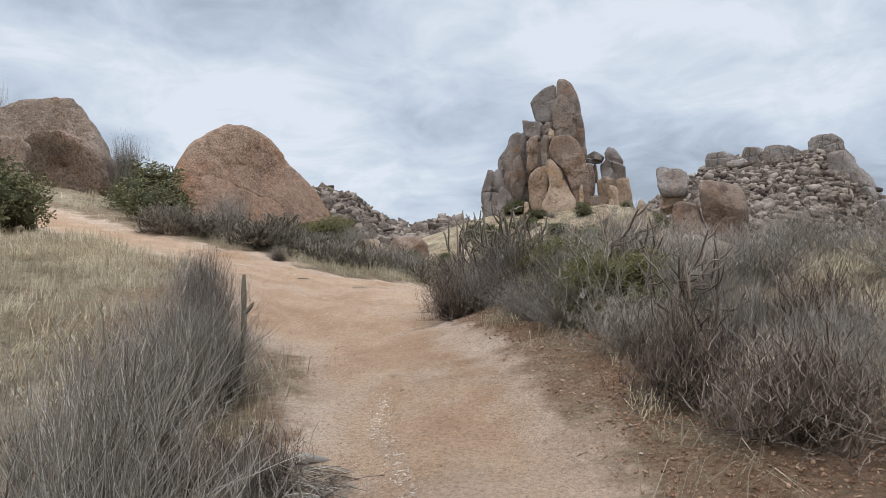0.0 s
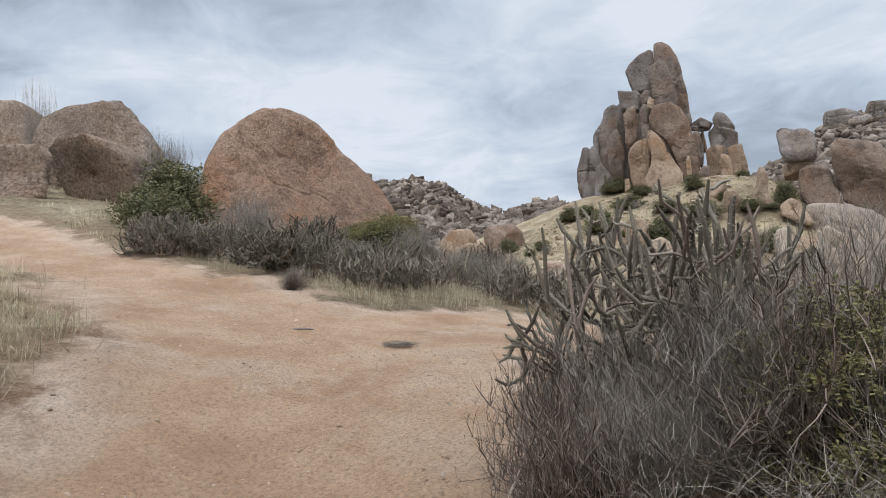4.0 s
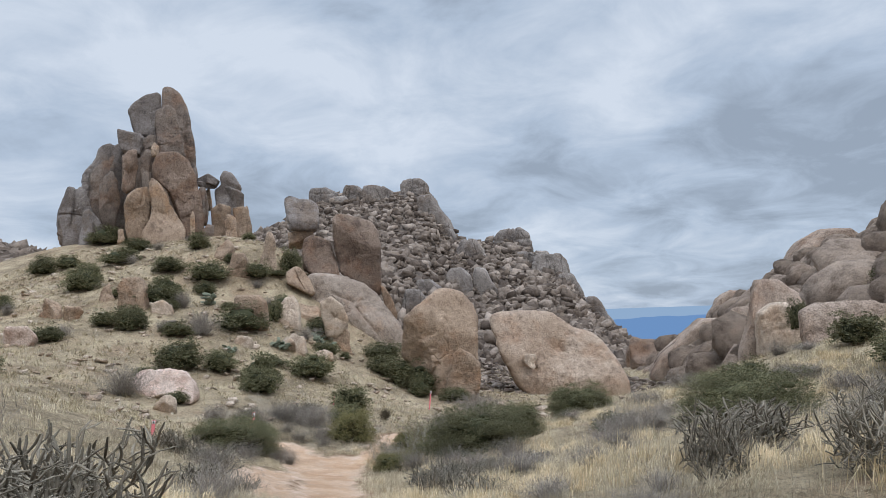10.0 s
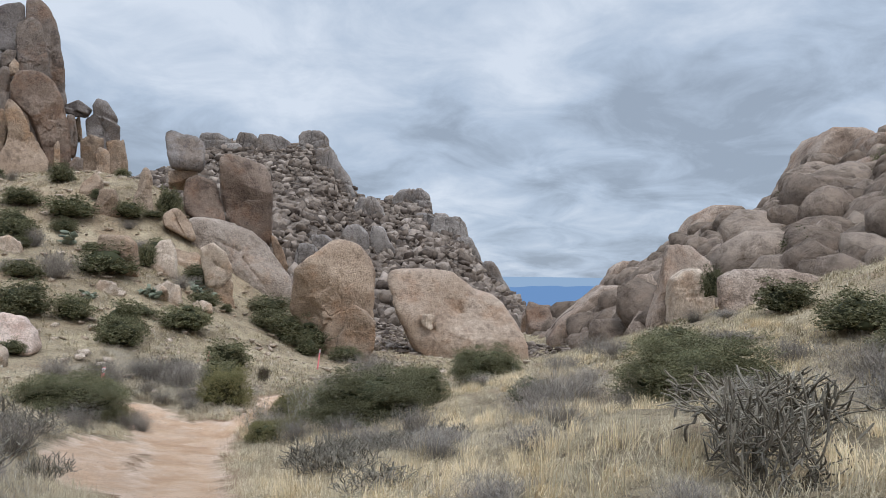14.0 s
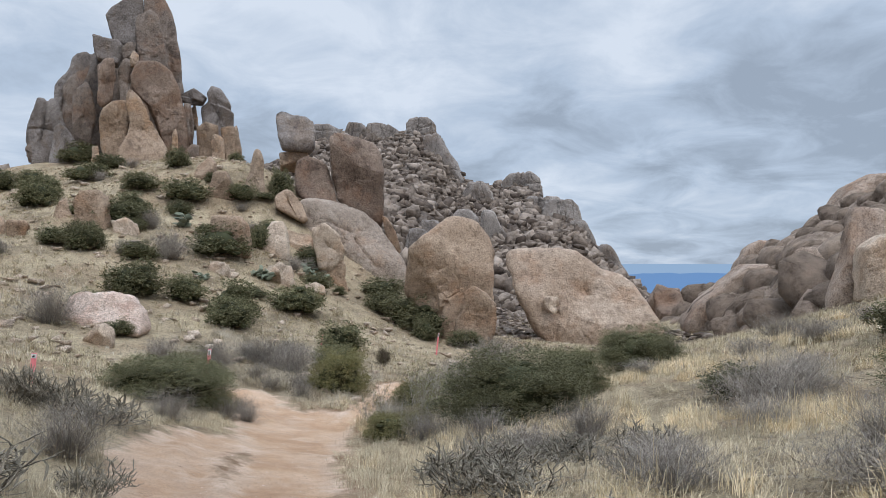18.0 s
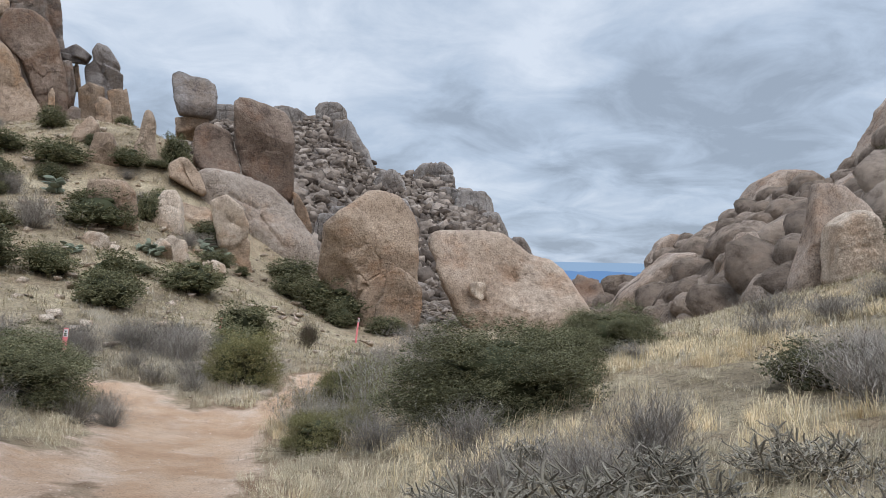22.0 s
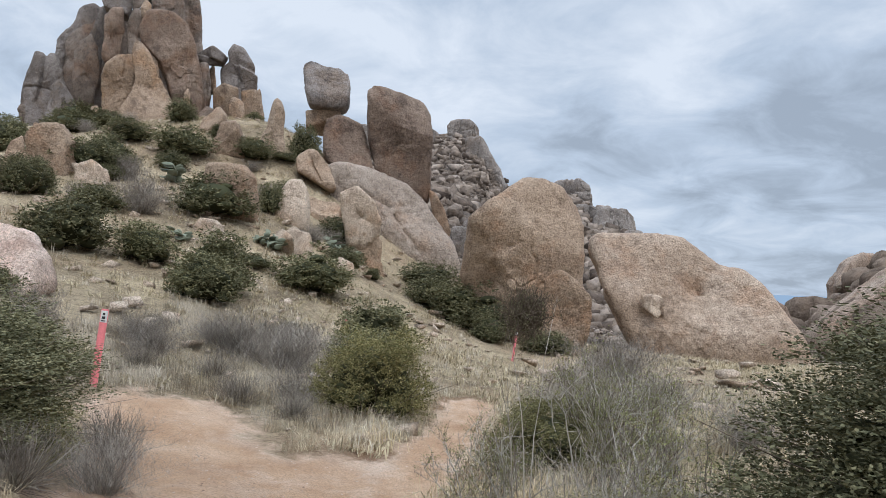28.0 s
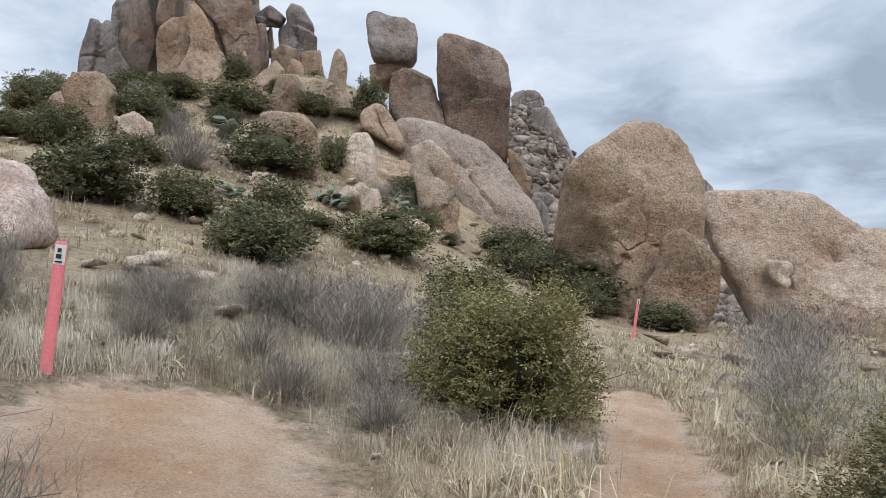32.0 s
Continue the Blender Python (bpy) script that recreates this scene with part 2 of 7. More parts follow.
def soil():
    """Orange decomposed granite on the trod trail, pale gravel along it, straw-coloured grassy soil beyond."""
    m, nt, b = material("desert_ground", 0.95, 0.1)
    L = nt.links.new
    g = node(nt, "ShaderNodeNewGeometry").outputs["Position"]
    trail = node(nt, "ShaderNodeAttribute", attribute_name="trod").outputs["Fac"]
    beside = node(nt, "ShaderNodeAttribute", attribute_name="verge").outputs["Fac"]

    def ragged(value, scale, amount):
        r = node(nt, "ShaderNodeMath", operation="MULTIPLY_ADD")
        L(noise_tex(nt, g, scale, 7, 0.7), r.inputs[0])
        r.inputs[1].default_value, r.inputs[2].default_value = amount, -amount / 2
        e = node(nt, "ShaderNodeMath", operation="ADD")
        L(value, e.inputs[0])
        L(r.outputs[0], e.inputs[1])
        return e.outputs[0]

    packed = stops(nt, noise_tex(nt, g, 0.7, 7, 0.65), (0.32, (0.42, 0.255, 0.152)), (0.5, (0.535, 0.35, 0.225)), (0.66, (0.63, 0.45, 0.315)))
    loose = stops(nt, noise_tex(nt, g, 1.1, 8, 0.7), (0.34, (0.44, 0.30, 0.21)), (0.5, (0.58, 0.42, 0.305)), (0.64, (0.68, 0.525, 0.405)))
    sand = blend(nt, stops(nt, ragged(trail, 0.8, 1.8), (0.62, (0, 0, 0)), (1.0, (1, 1, 1))), loose, packed)
    sand = blend(nt, stops(nt, noise_tex(nt, g, 6, 8, 0.75), (0.57, (0, 0, 0)), (0.7, (0.32, 0.32, 0.32))), sand, (0.38, 0.25, 0.17))
    sand = blend(nt, stops(nt, noise_tex(nt, g, 2.1, 9, 0.72), (0.5, (0, 0, 0)), (0.68, (0.3, 0.3, 0.3))), sand, (0.44, 0.27, 0.17))
    grit = noise_tex(nt, g, 38, 6, 0.9)
    sand = blend(nt, 0.95, sand, stops(nt, grit, (0.36, (0.5, 0.46, 0.43)), (0.47, (1, 1, 1)), (0.62, (1.3, 1.28, 1.25))), "MULTIPLY")
    straw = stops(nt, noise_tex(nt, g, 0.3, 10, 0.7), (0.34, (0.165, 0.126, 0.085)), (0.48, (0.305, 0.24, 0.16)), (0.62, (0.45, 0.365, 0.248)))
    straw = blend(nt, stops(nt, noise_tex(nt, g, 0.16, 7, 0.7), (0.5, (0, 0, 0)), (0.62, (0.75, 0.75, 0.75))), straw, (0.31, 0.22, 0.145))
    straw = blend(nt, 0.95, straw, stops(nt, noise_tex(nt, g, 7, 9, 0.85), (0.36, (0.36, 0.34, 0.31)), (0.5, (1, 1, 1)), (0.64, (1.4, 1.37, 1.28))), "MULTIPLY")
    straw = blend(nt, 0.8, straw, stops(nt, noise_tex(nt, g, 42, 4, 0.9), (0.36, (0.5, 0.48, 0.45)), (0.5, (1, 1, 1)), (0.64, (1.35, 1.32, 1.25))), "MULTIPLY")
    gravel = stops(nt, noise_tex(nt, g, 30, 5, 0.85), (0.32, (0.12, 0.066, 0.04)), (0.5, (0.29, 0.168, 0.102)), (0.68, (0.47, 0.31, 0.21)))
    some = node(nt, "ShaderNodeMath", operation="MULTIPLY")
    L(beside, some.inputs[0])
    L(stops(nt, noise_tex(nt, g, 1.1, 5, 0.65), (0.35, (0.15, 0.15, 0.15)), (0.6, (1, 1, 1))), some.inputs[1])
    straw = blend(nt, some.outputs[0], straw, gravel)
    L(blend(nt, stops(nt, ragged(trail, 1.4, 1.9), (0.34, (0, 0, 0)), (0.62, (1, 1, 1))), straw, sand), b.inputs["Base Color"])
    relief(nt, b, blend(nt, 0.5, noise_tex(nt, g, 4, 9, 0.72), noise_tex(nt, g, 30, 5, 0.88)), 1.0, 0.11)
    return m


SOIL = soil()
PALE_GRAVEL = rubble_granite("pale_gravel", (0.60, 0.45, 0.33), (0.70, 0.56, 0.44), (0.80, 0.68, 0.56), 0.05)
RED_GRAVEL = rubble_granite("rusty_gravel", (0.22, 0.12, 0.072), (0.36, 0.205, 0.125), (0.54, 0.36, 0.24), 0.05)
GRAVEL = rubble_granite("loose_gravel", (0.40, 0.27, 0.185), (0.53, 0.385, 0.28), (0.70, 0.57, 0.46))


def leafy(name, dark, mid, light, rough=0.6, glow_through=0.0):
    m, nt, b = material(name, rough, 0.12)
    geo = node(nt, "ShaderNodeNewGeometry")
    colour = stops(nt, geo.outputs["Random Per Island"], (0.0, dark), (0.55, mid), (1.0, light))
    v = node(nt, "ShaderNodeVectorMath", operation="SCALE")
    nt.links.new(blend(nt, 0.6, colour, stops(nt, noise_tex(nt, geo.outputs["Position"], 2.0, 4, 0.6), (0.3, (0.7, 0.7, 0.66)), (0.7, (1.3, 1.25, 1.15))), "MULTIPLY"), v.inputs[0])
    nt.links.new(spread(nt, 0.8, 1.2), v.inputs["Scale"])
    nt.links.new(v.outputs[0], b.inputs["Base Color"])
    if glow_through:
        tr, mix = node(nt, "ShaderNodeBsdfTranslucent"), node(nt, "ShaderNodeMixShader")
        nt.links.new(v.outputs[0], tr.inputs[0])
        mix.inputs[0].default_value = glow_through
        nt.links.new(b.outputs[0], mix.inputs[1])
        nt.links.new(tr.outputs[0], mix.inputs[2])
        nt.links.new(mix.outputs[0], nt.nodes["Material Output"].inputs[0])
    return m


LEAF_DARK = leafy("dark_green_leaf", (0.086, 0.086, 0.046), (0.147, 0.140, 0.076), (0.25, 0.228, 0.130), 0.65, 0.15)
LEAF_YELLOW = leafy("yellow_green_leaf", (0.15, 0.16, 0.06), (0.24, 0.25, 0.10), (0.34, 0.34, 0.15), 0.7, 0.4)
PALE_TWIG = leafy("pale_twig", (0.24, 0.21, 0.18), (0.38, 0.34, 0.30), (0.5, 0.46, 0.41), 0.9)
# Very dark green: the shade inside the crowns is put into this colour.
LEAF_SHADE = leafy("inner_leaf_shade", (0.04, 0.042, 0.022), (0.055, 0.057, 0.028), (0.07, 0.07, 0.035), 0.9)
GOLD = leafy("golden_grass", (0.44, 0.34, 0.205), (0.60, 0.482, 0.315), (0.74, 0.625, 0.445), 0.85, 0.3)
WEED = leafy("brown_weed", (0.27, 0.225, 0.175), (0.40, 0.345, 0.275), (0.52, 0.46, 0.37), 0.9)
LEAF_OLIVE = leafy("olive_leaf", (0.105, 0.097, 0.042), (0.175, 0.157, 0.068), (0.285, 0.25, 0.12), 0.65, 0.15)
TWIG = leafy("grey_twig", (0.15, 0.125, 0.108), (0.26, 0.225, 0.195), (0.40, 0.36, 0.315), 0.9)
WAND = leafy("grey_wand", (0.13, 0.112, 0.092), (0.25, 0.218, 0.182), (0.42, 0.375, 0.32), 0.9)
BRUSH = leafy("brown_brush", (0.07, 0.05, 0.04), (0.135, 0.102, 0.082), (0.25, 0.2, 0.165), 0.9)
BARK = leafy("brown_stem", (0.08, 0.06, 0.045), (0.14, 0.105, 0.08), (0.2, 0.16, 0.12), 0.9)
SLOPE_STRAW = leafy("hill_grass", (0.29, 0.235, 0.15), (0.43, 0.355, 0.235), (0.57, 0.485, 0.34), 0.85, 0.2)
STRAW = leafy("dry_grass", (0.42, 0.338, 0.225), (0.60, 0.498, 0.35), (0.76, 0.66, 0.50), 0.85, 0.3)
GREYGRASS = leafy("grey_grass", (0.31, 0.255, 0.175), (0.49, 0.41, 0.29), (0.64, 0.555, 0.415), 0.85, 0.25)
# ---- lie of the land: knolls (x, y, height) that a thin plate is laid over ----
KNOLLS_NEAR = [
    (9, -24, -1.2), (9.4, -15.0, 0.75), (12, -15.5, 1.9), (7.3, -18.5, -0.4), (4.3, -14.4, 0.35), (2.7, -12.2, 0.62), (0.6, -9.1, 1.13), (0.5, -6, 0.95), (0, 0, 0),
    (-0.9, 4.4, -0.95), (-1.2, 9.5, -1.85), (-2.1, 14, -2.5), (-3.7, 19.2, -3.15), (-8.6, 25.9, -2.9), (-2.2, 33, -3.75),
    (-1.5, -9.3, 1.4), (-2.6, -10.4, 1.65), (-7.2, -8.1, 2.45), (-11.5, -8, 3.3), (-8, -4.5, 2.9), (-0.5, -13.8, 1.2), (7, -11, 1.3),
    (3.8, -11.9, 0.9), (-2, -3.4, 1.1), (-6.5, 1, 1.4), (4.5, 2, 0.35), (5, 8.5, -0.45), (9.1, 10.5, -0.7), (5, 18.8, -1.9),
    (2, 19, -2.6), (-6, 15, -1.9)]
KNOLLS_FAR = [
    (21, 20, 2.2), (11.7, 31.7, -2.5), (-14, 29.6, -1.6), (-11.1, 31, -2.2), (-5.7, 34.6, -3.2), (-0.2, 45.6, -4.1), (8, 50, -4.3),
    (18, 52, -5), (-11.7, 53.2, 1.7), (-16.7, 56.8, 4.5), (-8.5, 55, -0.4), (-25, 51, 4.6), (-17, 65.5, 10.1), (-22, 65.7, 10.5),
    (-33, 79, 12.9), (-47, 82, 13.2), (-25, 84, 13.5), (-33, 35, 1.8), (-42, 50, 3.6), (-46, 63, 6.4), (-38, 70, 9.8), (-46, 75, 10.6), (-16, 13, 1.6)]
KNOLLS_RIM = [
    (-30, 10, 4.5), (-28, 0, 6.5), (32, 30, 4.5), (46, 62, 4.5), (25, 78, -5), (-4, 75, 0), (0, 130, -12), (-60, 112, 6), (70, 130, -4),
    (-62, 58, 2.5), (-90, 60, 6), (-75, -10, 12), (40, -10, 4), (10, -50, -3), (-30, -45, 3), (70, 25, 9)]


def plate():
    k = np.array(KNOLLS_NEAR + KNOLLS_FAR + KNOLLS_RIM, float)
    n = len(k)
    d2 = ((k[:, None, :2] - k[None, :, :2]) ** 2).sum(-1) + 1e-9
    a = np.zeros((n + 3, n + 3))
    a[:n, :n] = 0.5 * d2 * np.log(d2) + 0.02 * np.eye(n)
    a[:n, n], a[:n, n + 1:] = 1, k[:, :2]
    a[n:, :n] = a[:n, n:].T
    return k[:, :2], np.linalg.solve(a, np.concatenate([k[:, 2], [0, 0, 0]]))


PLATE_AT, PLATE_BY = plate()


def lie(x, y):
    """Height of the land over arrays of places."""
    x, y = np.atleast_1d(np.asarray(x, float)), np.atleast_1d(np.asarray(y, float))
    far = np.maximum(1.0, np.hypot(x + 5, y - 40) / 105)
    px, py = (x + 5) / far - 5, (y - 40) / far + 40
    z = PLATE_BY[-3] + PLATE_BY[-2] * px + PLATE_BY[-1] * py
    for (kx, ky), w in zip(PLATE_AT, PLATE_BY):
        d2 = (px - kx) ** 2 + (py - ky) ** 2 + 1e-9
        z = z + w * 0.5 * d2 * np.log(d2)
    return z - np.minimum(260, 14 * (far - 1) ** 1.5)


def land(x, y):
    return float(lie(x, y)[0])


def link_mesh(name, verts, faces, mat, parent=None, smooth=False):
    me = bpy.data.meshes.new(name)
    verts = np.asarray(verts, dtype=np.float32)
    faces = np.asarray(faces, dtype=np.int32)
    k = faces.shape[1]
    me.vertices.add(len(verts))
    me.vertices.foreach_set("co", verts.ravel())
    me.loops.add(faces.size)
    me.loops.foreach_set("vertex_index", faces.ravel())
    me.polygons.add(len(faces))
    me.polygons.foreach_set("loop_start", np.arange(0, faces.size, k, dtype=np.int32))
    me.update(calc_edges=True)
    if smooth:
        me.polygons.foreach_set("use_smooth", np.ones(len(faces), dtype=bool))
    me.materials.append(mat)
    ob = new(name, me)
    if parent:
        ob.parent = parent
    return ob


# ---- the ground, one sheet ----
TRAIL = [(11, -25), (9, -21), (7, -18.2), (5.5, -15.6), (3.9, -13.7), (2.0, -11.8), (0.4, -9.5), (0.1, -7), (0.2, -5), (-0.1, -2), (-0.8, 2.5), (-1.6, 6.5),
         (-2.2, 9.6), (-2.9, 13.5), (-3.5, 17.0), (-3.35, 19.8), (-2.9, 22.3), (-2.4, 26), (-1.95, 30.5)]
TRAIL_UP = [(1.6, -11.8), (-1, -9.6), (-3, -9.3), (-6, -9.1), (-9.5, -9.3), (-13, -9), (-17, -10)]
TRAIL_SIDE = [(-1.4, -8.8), (-1.1, -6.5), (-0.5, -4.4)]
TRAIL_BEND = [(2.7, -10.2), (1.7, -8.8), (0.9, -7.0)]
TRAIL_FORK = [(-3.4, 16.2), (-4.5, 20.2), (-5.6, 22.8), (-6.9, 25.2)]


TRAIL_APRON = [(-3.4, 9.5), (-4.7, 12.6), (-4.9, 15.5)]
TRAIL_SPLIT = [(-3.5, 18.5), (-4.0, 22.9)]


def off_line(x, y, line):
    """Distance from places to a polyline."""
    best = np.full(np.shape(x), 1e9)
    for (ax, ay), (bx, by) in zip(line, line[1:]):
        ux, uy = bx - ax, by - ay
        s = np.clip(((x - ax) * ux + (y - ay) * uy) / (ux * ux + uy * uy), 0, 1)
        best = np.minimum(best, np.hypot(x - ax - s * ux, y - ay - s * uy))
    return best


def trod(x, y):
    """How far a place is part of the trail, 0 to 1."""
    w = np.where(y < -11, 0.85, np.where(y < -4, 0.95, np.where(y < 19, 0.9, 0.55)))
    a = np.clip(1.5 - off_line(x, y, TRAIL) / w, 0, 1)
    b = np.clip(1.6 - off_line(x, y, TRAIL_UP) / np.where(x > -5, 1.6, 1.15), 0, 1)
    b = np.maximum(b, np.clip(1.4 - off_line(x, y, TRAIL_SIDE) / 1.1, 0, 1))
    c = np.clip(1.5 - off_line(x, y, TRAIL_FORK) / 1.25, 0, 1)
    b = np.maximum(b, np.clip(1.4 - off_line(x, y, TRAIL_BEND) / 0.8, 0, 1))
    b = np.maximum(b, np.clip(1.2 - off_line(x, y, TRAIL_APRON) / 1.2, 0, 0.85))
    b = np.maximum(b, np.clip(1.4 - off_line(x, y, TRAIL_SPLIT) / 1.2, 0, 1))
    return np.maximum(np.maximum(a, b), c)


def ripple(x, y):
    """Small unevenness of the soil."""
    return (0.05 * np.sin(1.7 * x + 0.6 * np.sin(1.1 * y)) * np.sin(1.3 * y + 0.8) + 0.025 * np.sin(4.1 * x + 2.2 * y) * np.sin(3.3 * y - 1.7 * x)
            + 0.012 * np.sin(9.1 * x - 3 * y) * np.sin(8.3 * y + 2 * x))


def surface(x, y):
    t = trod(x, y)
    rut = np.sin(off_line(x, y, TRAIL) * 7.0 + 0.9 * np.sin(0.7 * y) + 0.6 * np.sin(1.9 * x + 1.3 * y))
    return lie(x, y) + ripple(x, y) * (1 - 0.4 * t) - 0.07 * t + 0.022 * rut * t


def lattice(lo, hi, step, reach, grow):
    inner = list(np.arange(lo, hi, step))
    s, v, out = step, hi, []
    while v < reach:
        out.append(v)
        s *= grow
        v += s
    s, v, low = step, lo, []
    while v > -reach:
        s *= grow
        v -= s
        low.append(v)
    return np.array(low[::-1] + inner + out)


gx, gy = lattice(-13, 11, 0.13, 4500, 1.055), lattice(-20, 27, 0.14, 4500, 1.045)
mx, my = np.meshgrid(gx, gy)
mz = surface(mx.ravel(), my.ravel())
idx = np.arange(mx.size).reshape(mx.shape)
quads = np.stack([idx[:-1, :-1].ravel(), idx[:-1, 1:].ravel(), idx[1:, 1:].ravel(), idx[1:, :-1].ravel()], -1)
ground = link_mesh("ground", np.stack([mx.ravel(), my.ravel(), mz], -1), quads, SOIL, smooth=True)
layer = ground.data.attributes.new("trod", "FLOAT", "POINT")
layer.data.foreach_set("value", trod(mx.ravel(), my.ravel()).astype(np.float32))
verge = ground.data.attributes.new("verge", "FLOAT", "POINT")
verge.data.foreach_set("value", np.clip(np.where(my.ravel() < -11, 1.7, 1.2) - 0.42 * np.minimum(off_line(mx.ravel(), my.ravel(), TRAIL), off_line(mx.ravel(), my.ravel(), TRAIL_UP)), 0, 1).astype(np.float32))
tagged(ground, "dry desert ground with a trodden orange dirt trail", "ground", kind="structure")


# ---- rocks ----
def lattice_noise(p, seed):
    """Smooth random values, -1 to 1, at places p (n, 3)."""
    i = np.floor(p).astype(np.int64)
    f = p - i
    f = f * f * (3 - 2 * f)
    out = np.zeros(len(p))
    for dx in (0, 1):
        for dy in (0, 1):
            for dz in (0, 1):
                h = ((i[:, 0] + dx) * 73856093) ^ ((i[:, 1] + dy) * 19349663) ^ ((i[:, 2] + dz) * 83492791) ^ (seed * 2654435)
                h = (h ^ (h >> 13)) * 1274126177 & 0x7FFFFFFF
                w = (f[:, 0] if dx else 1 - f[:, 0]) * (f[:, 1] if dy else 1 - f[:, 1]) * (f[:, 2] if dz else 1 - f[:, 2])
                out += w * ((h % 65521) / 32760.0 - 1)
    return out


def rugged(p, f, octaves, seed, fall=0.5):
    out, amp = np.zeros(len(p)), 1.0
    for k in range(octaves):
        out += amp * lattice_noise(p * f + 17.3 * k, seed + k)
        f, amp = f * 2.07, amp * fall
    return out


def to_edge(outline, th):
    """How far a star-shaped outline reaches from its middle at each angle, its corners worn round."""
    q = np.array(outline, float)
    a, b = q, np.roll(q, -1, axis=0)
    d = np.stack([np.cos(th), np.sin(th)], -1)
    e = b - a
    det = d[:, None, 0] * -e[None, :, 1] + d[:, None, 1] * e[None, :, 0]
    det = np.where(np.abs(det) < 1e-9, 1e-9, det)
    r = (a[None, :, 0] * -e[None, :, 1] + a[None, :, 1] * e[None, :, 0]) / det
    s = (d[:, None, 0] * a[None, :, 1] - d[:, None, 1] * a[None, :, 0]) / det
    reach = np.where((s >= -1e-6) & (s <= 1 + 1e-6) & (r > 0), r, 0).max(1)
    n = len(th)
    g = np.exp(-(np.arange(-8, 9) * 360 / n / 2.4) ** 2)
    g /= g.sum()
    return np.convolve(np.concatenate([reach[-8:], reach, reach[:8]]), g, "valid")


def stone_mesh(outline, deep, seed, around, rings, sharp, planes, cracks, dents, rough):
    """A granite block seen against its outline (x, z), worn flat by planes in front and behind, cracked, dented and weathered."""
    q = np.array(outline, float)
    wide, tall = np.ptp(q[:, 0]), np.ptp(q[:, 1])
    size, half = max(wide, tall) / 2, deep * min(wide, tall) / 2
    rnd = np.random.RandomState(seed * 13 + 5)
    th = np.linspace(0, 2 * np.pi, around, endpoint=False)
    reach = to_edge(outline, th)
    front = np.arctan(np.linspace(0, 1, rings) * 0.95 * np.median(reach) / half)
    side = np.linspace(front[-1], np.pi / 2, rings // 3 + 2)[1:]
    back = np.linspace(np.pi / 2, np.pi, rings // 3 + 2)[1:]
    ph = np.concatenate([front, side, back])
    ph[0] = 1e-3
    d = np.stack([np.sin(ph)[:, None] * np.cos(th)[None], np.repeat(-np.cos(ph)[:, None], around, 1), np.sin(ph)[:, None] * np.sin(th)[None]], -1).reshape(-1, 3)
    inv = (np.hypot(d[:, 0], d[:, 2]) / np.tile(reach, len(ph))) ** sharp + (np.abs(d[:, 1]) / half) ** sharp
    flats = [(np.array(p[:3]) / np.linalg.norm(p[:3]), p[3]) for p in planes]
    for c in range(5 if not planes else 3):
        n = np.array([rnd.normal(0, 0.5), -0.45 - 0.5 * rnd.rand() if c % 4 else 0.8, rnd.normal(0.1, 0.4)])
        flats.append((n / np.linalg.norm(n), rnd.uniform(-0.65, 0.4)))
    for n, keep in flats:
        rim = (q @ n[[0, 2]]).max()
        inv = inv + (np.maximum(d @ n, 0) / max(rim + keep * abs(n[1]) * half, 0.35 * half)) ** (sharp * 1.6)
    v = d * (inv ** (-1 / sharp))[:, None]
    base = v + seed * np.array([7.31, 3.17, 1.93])
    push = 0.05 * rugged(base, 1.5 / size, 3, seed) + 0.011 * rugged(base, 9.0 / size, 4, seed + 9, 0.6)
    push -= 0.055 * np.maximum(0, rugged(base, 3.0 / size, 3, seed + 21) - 0.15)
    push -= 0.02 * np.maximum(0, 0.12 - np.abs(rugged(base, 2.2 / size, 3, seed + 41))) / 0.12
    push *= size * rough
    # long joints, wandering a little
    for x0, z0, x1, z1, w, cut in cracks:
        ux, uz = x1 - x0, z1 - z0
        s = np.clip(((v[:, 0] - x0) * ux + (v[:, 2] - z0) * uz) / (ux * ux + uz * uz), 0, 1)
        wander = 0.6 * w * rugged(base, 2.2, 2, seed + 4)
        off = np.hypot(v[:, 0] - x0 - s * ux + wander, v[:, 2] - z0 - s * uz)
        push -= cut * np.exp(-(off / w) ** 2) * (v[:, 1] < half * 0.4)
    for x, z, r, cut in dents:
        push -= cut * np.exp(-(((v[:, 0] - x) ** 2 + (v[:, 2] - z) ** 2) / r ** 2) ** 2) * (v[:, 1] < 0)
    out = d * np.array([0.75, 1, 0.75])
    v = v + out * push[:, None]
    n = len(ph)
    i0 = np.arange(n - 1)[:, None] * around + np.arange(around)[None]
    i1 = np.arange(n - 1)[:, None] * around + (np.arange(around)[None] + 1) % around
    return v, np.stack([i0.ravel(), i0.ravel() + around, i1.ravel() + around, i1.ravel()], -1)


ROCKS = [0]


def stone(label, mat, at, face, deep, outline, planes=(), cracks=(), dents=(), sharp=11, rough=1.0, fine=0, name="boulder"):
    """A boulder about its middle, turned by face degrees, as deep as a share of its lesser breadth."""
    ROCKS[0] += 1
    big = max(abs(x) + abs(z) for x, z in outline)
    around, rings = (200, 60) if fine else (150, 40) if big > 5 else (104, 26) if big > 2.2 else (60, 14)
    v, f = stone_mesh(outline, deep, ROCKS[0], around, rings, sharp, planes, cracks, dents, rough)
    ob = link_mesh(name, v, f, mat, smooth=True)
    ob.matrix_world = pose(*at, 0, 0, face)
    return tagged(ob, label, "boulder")


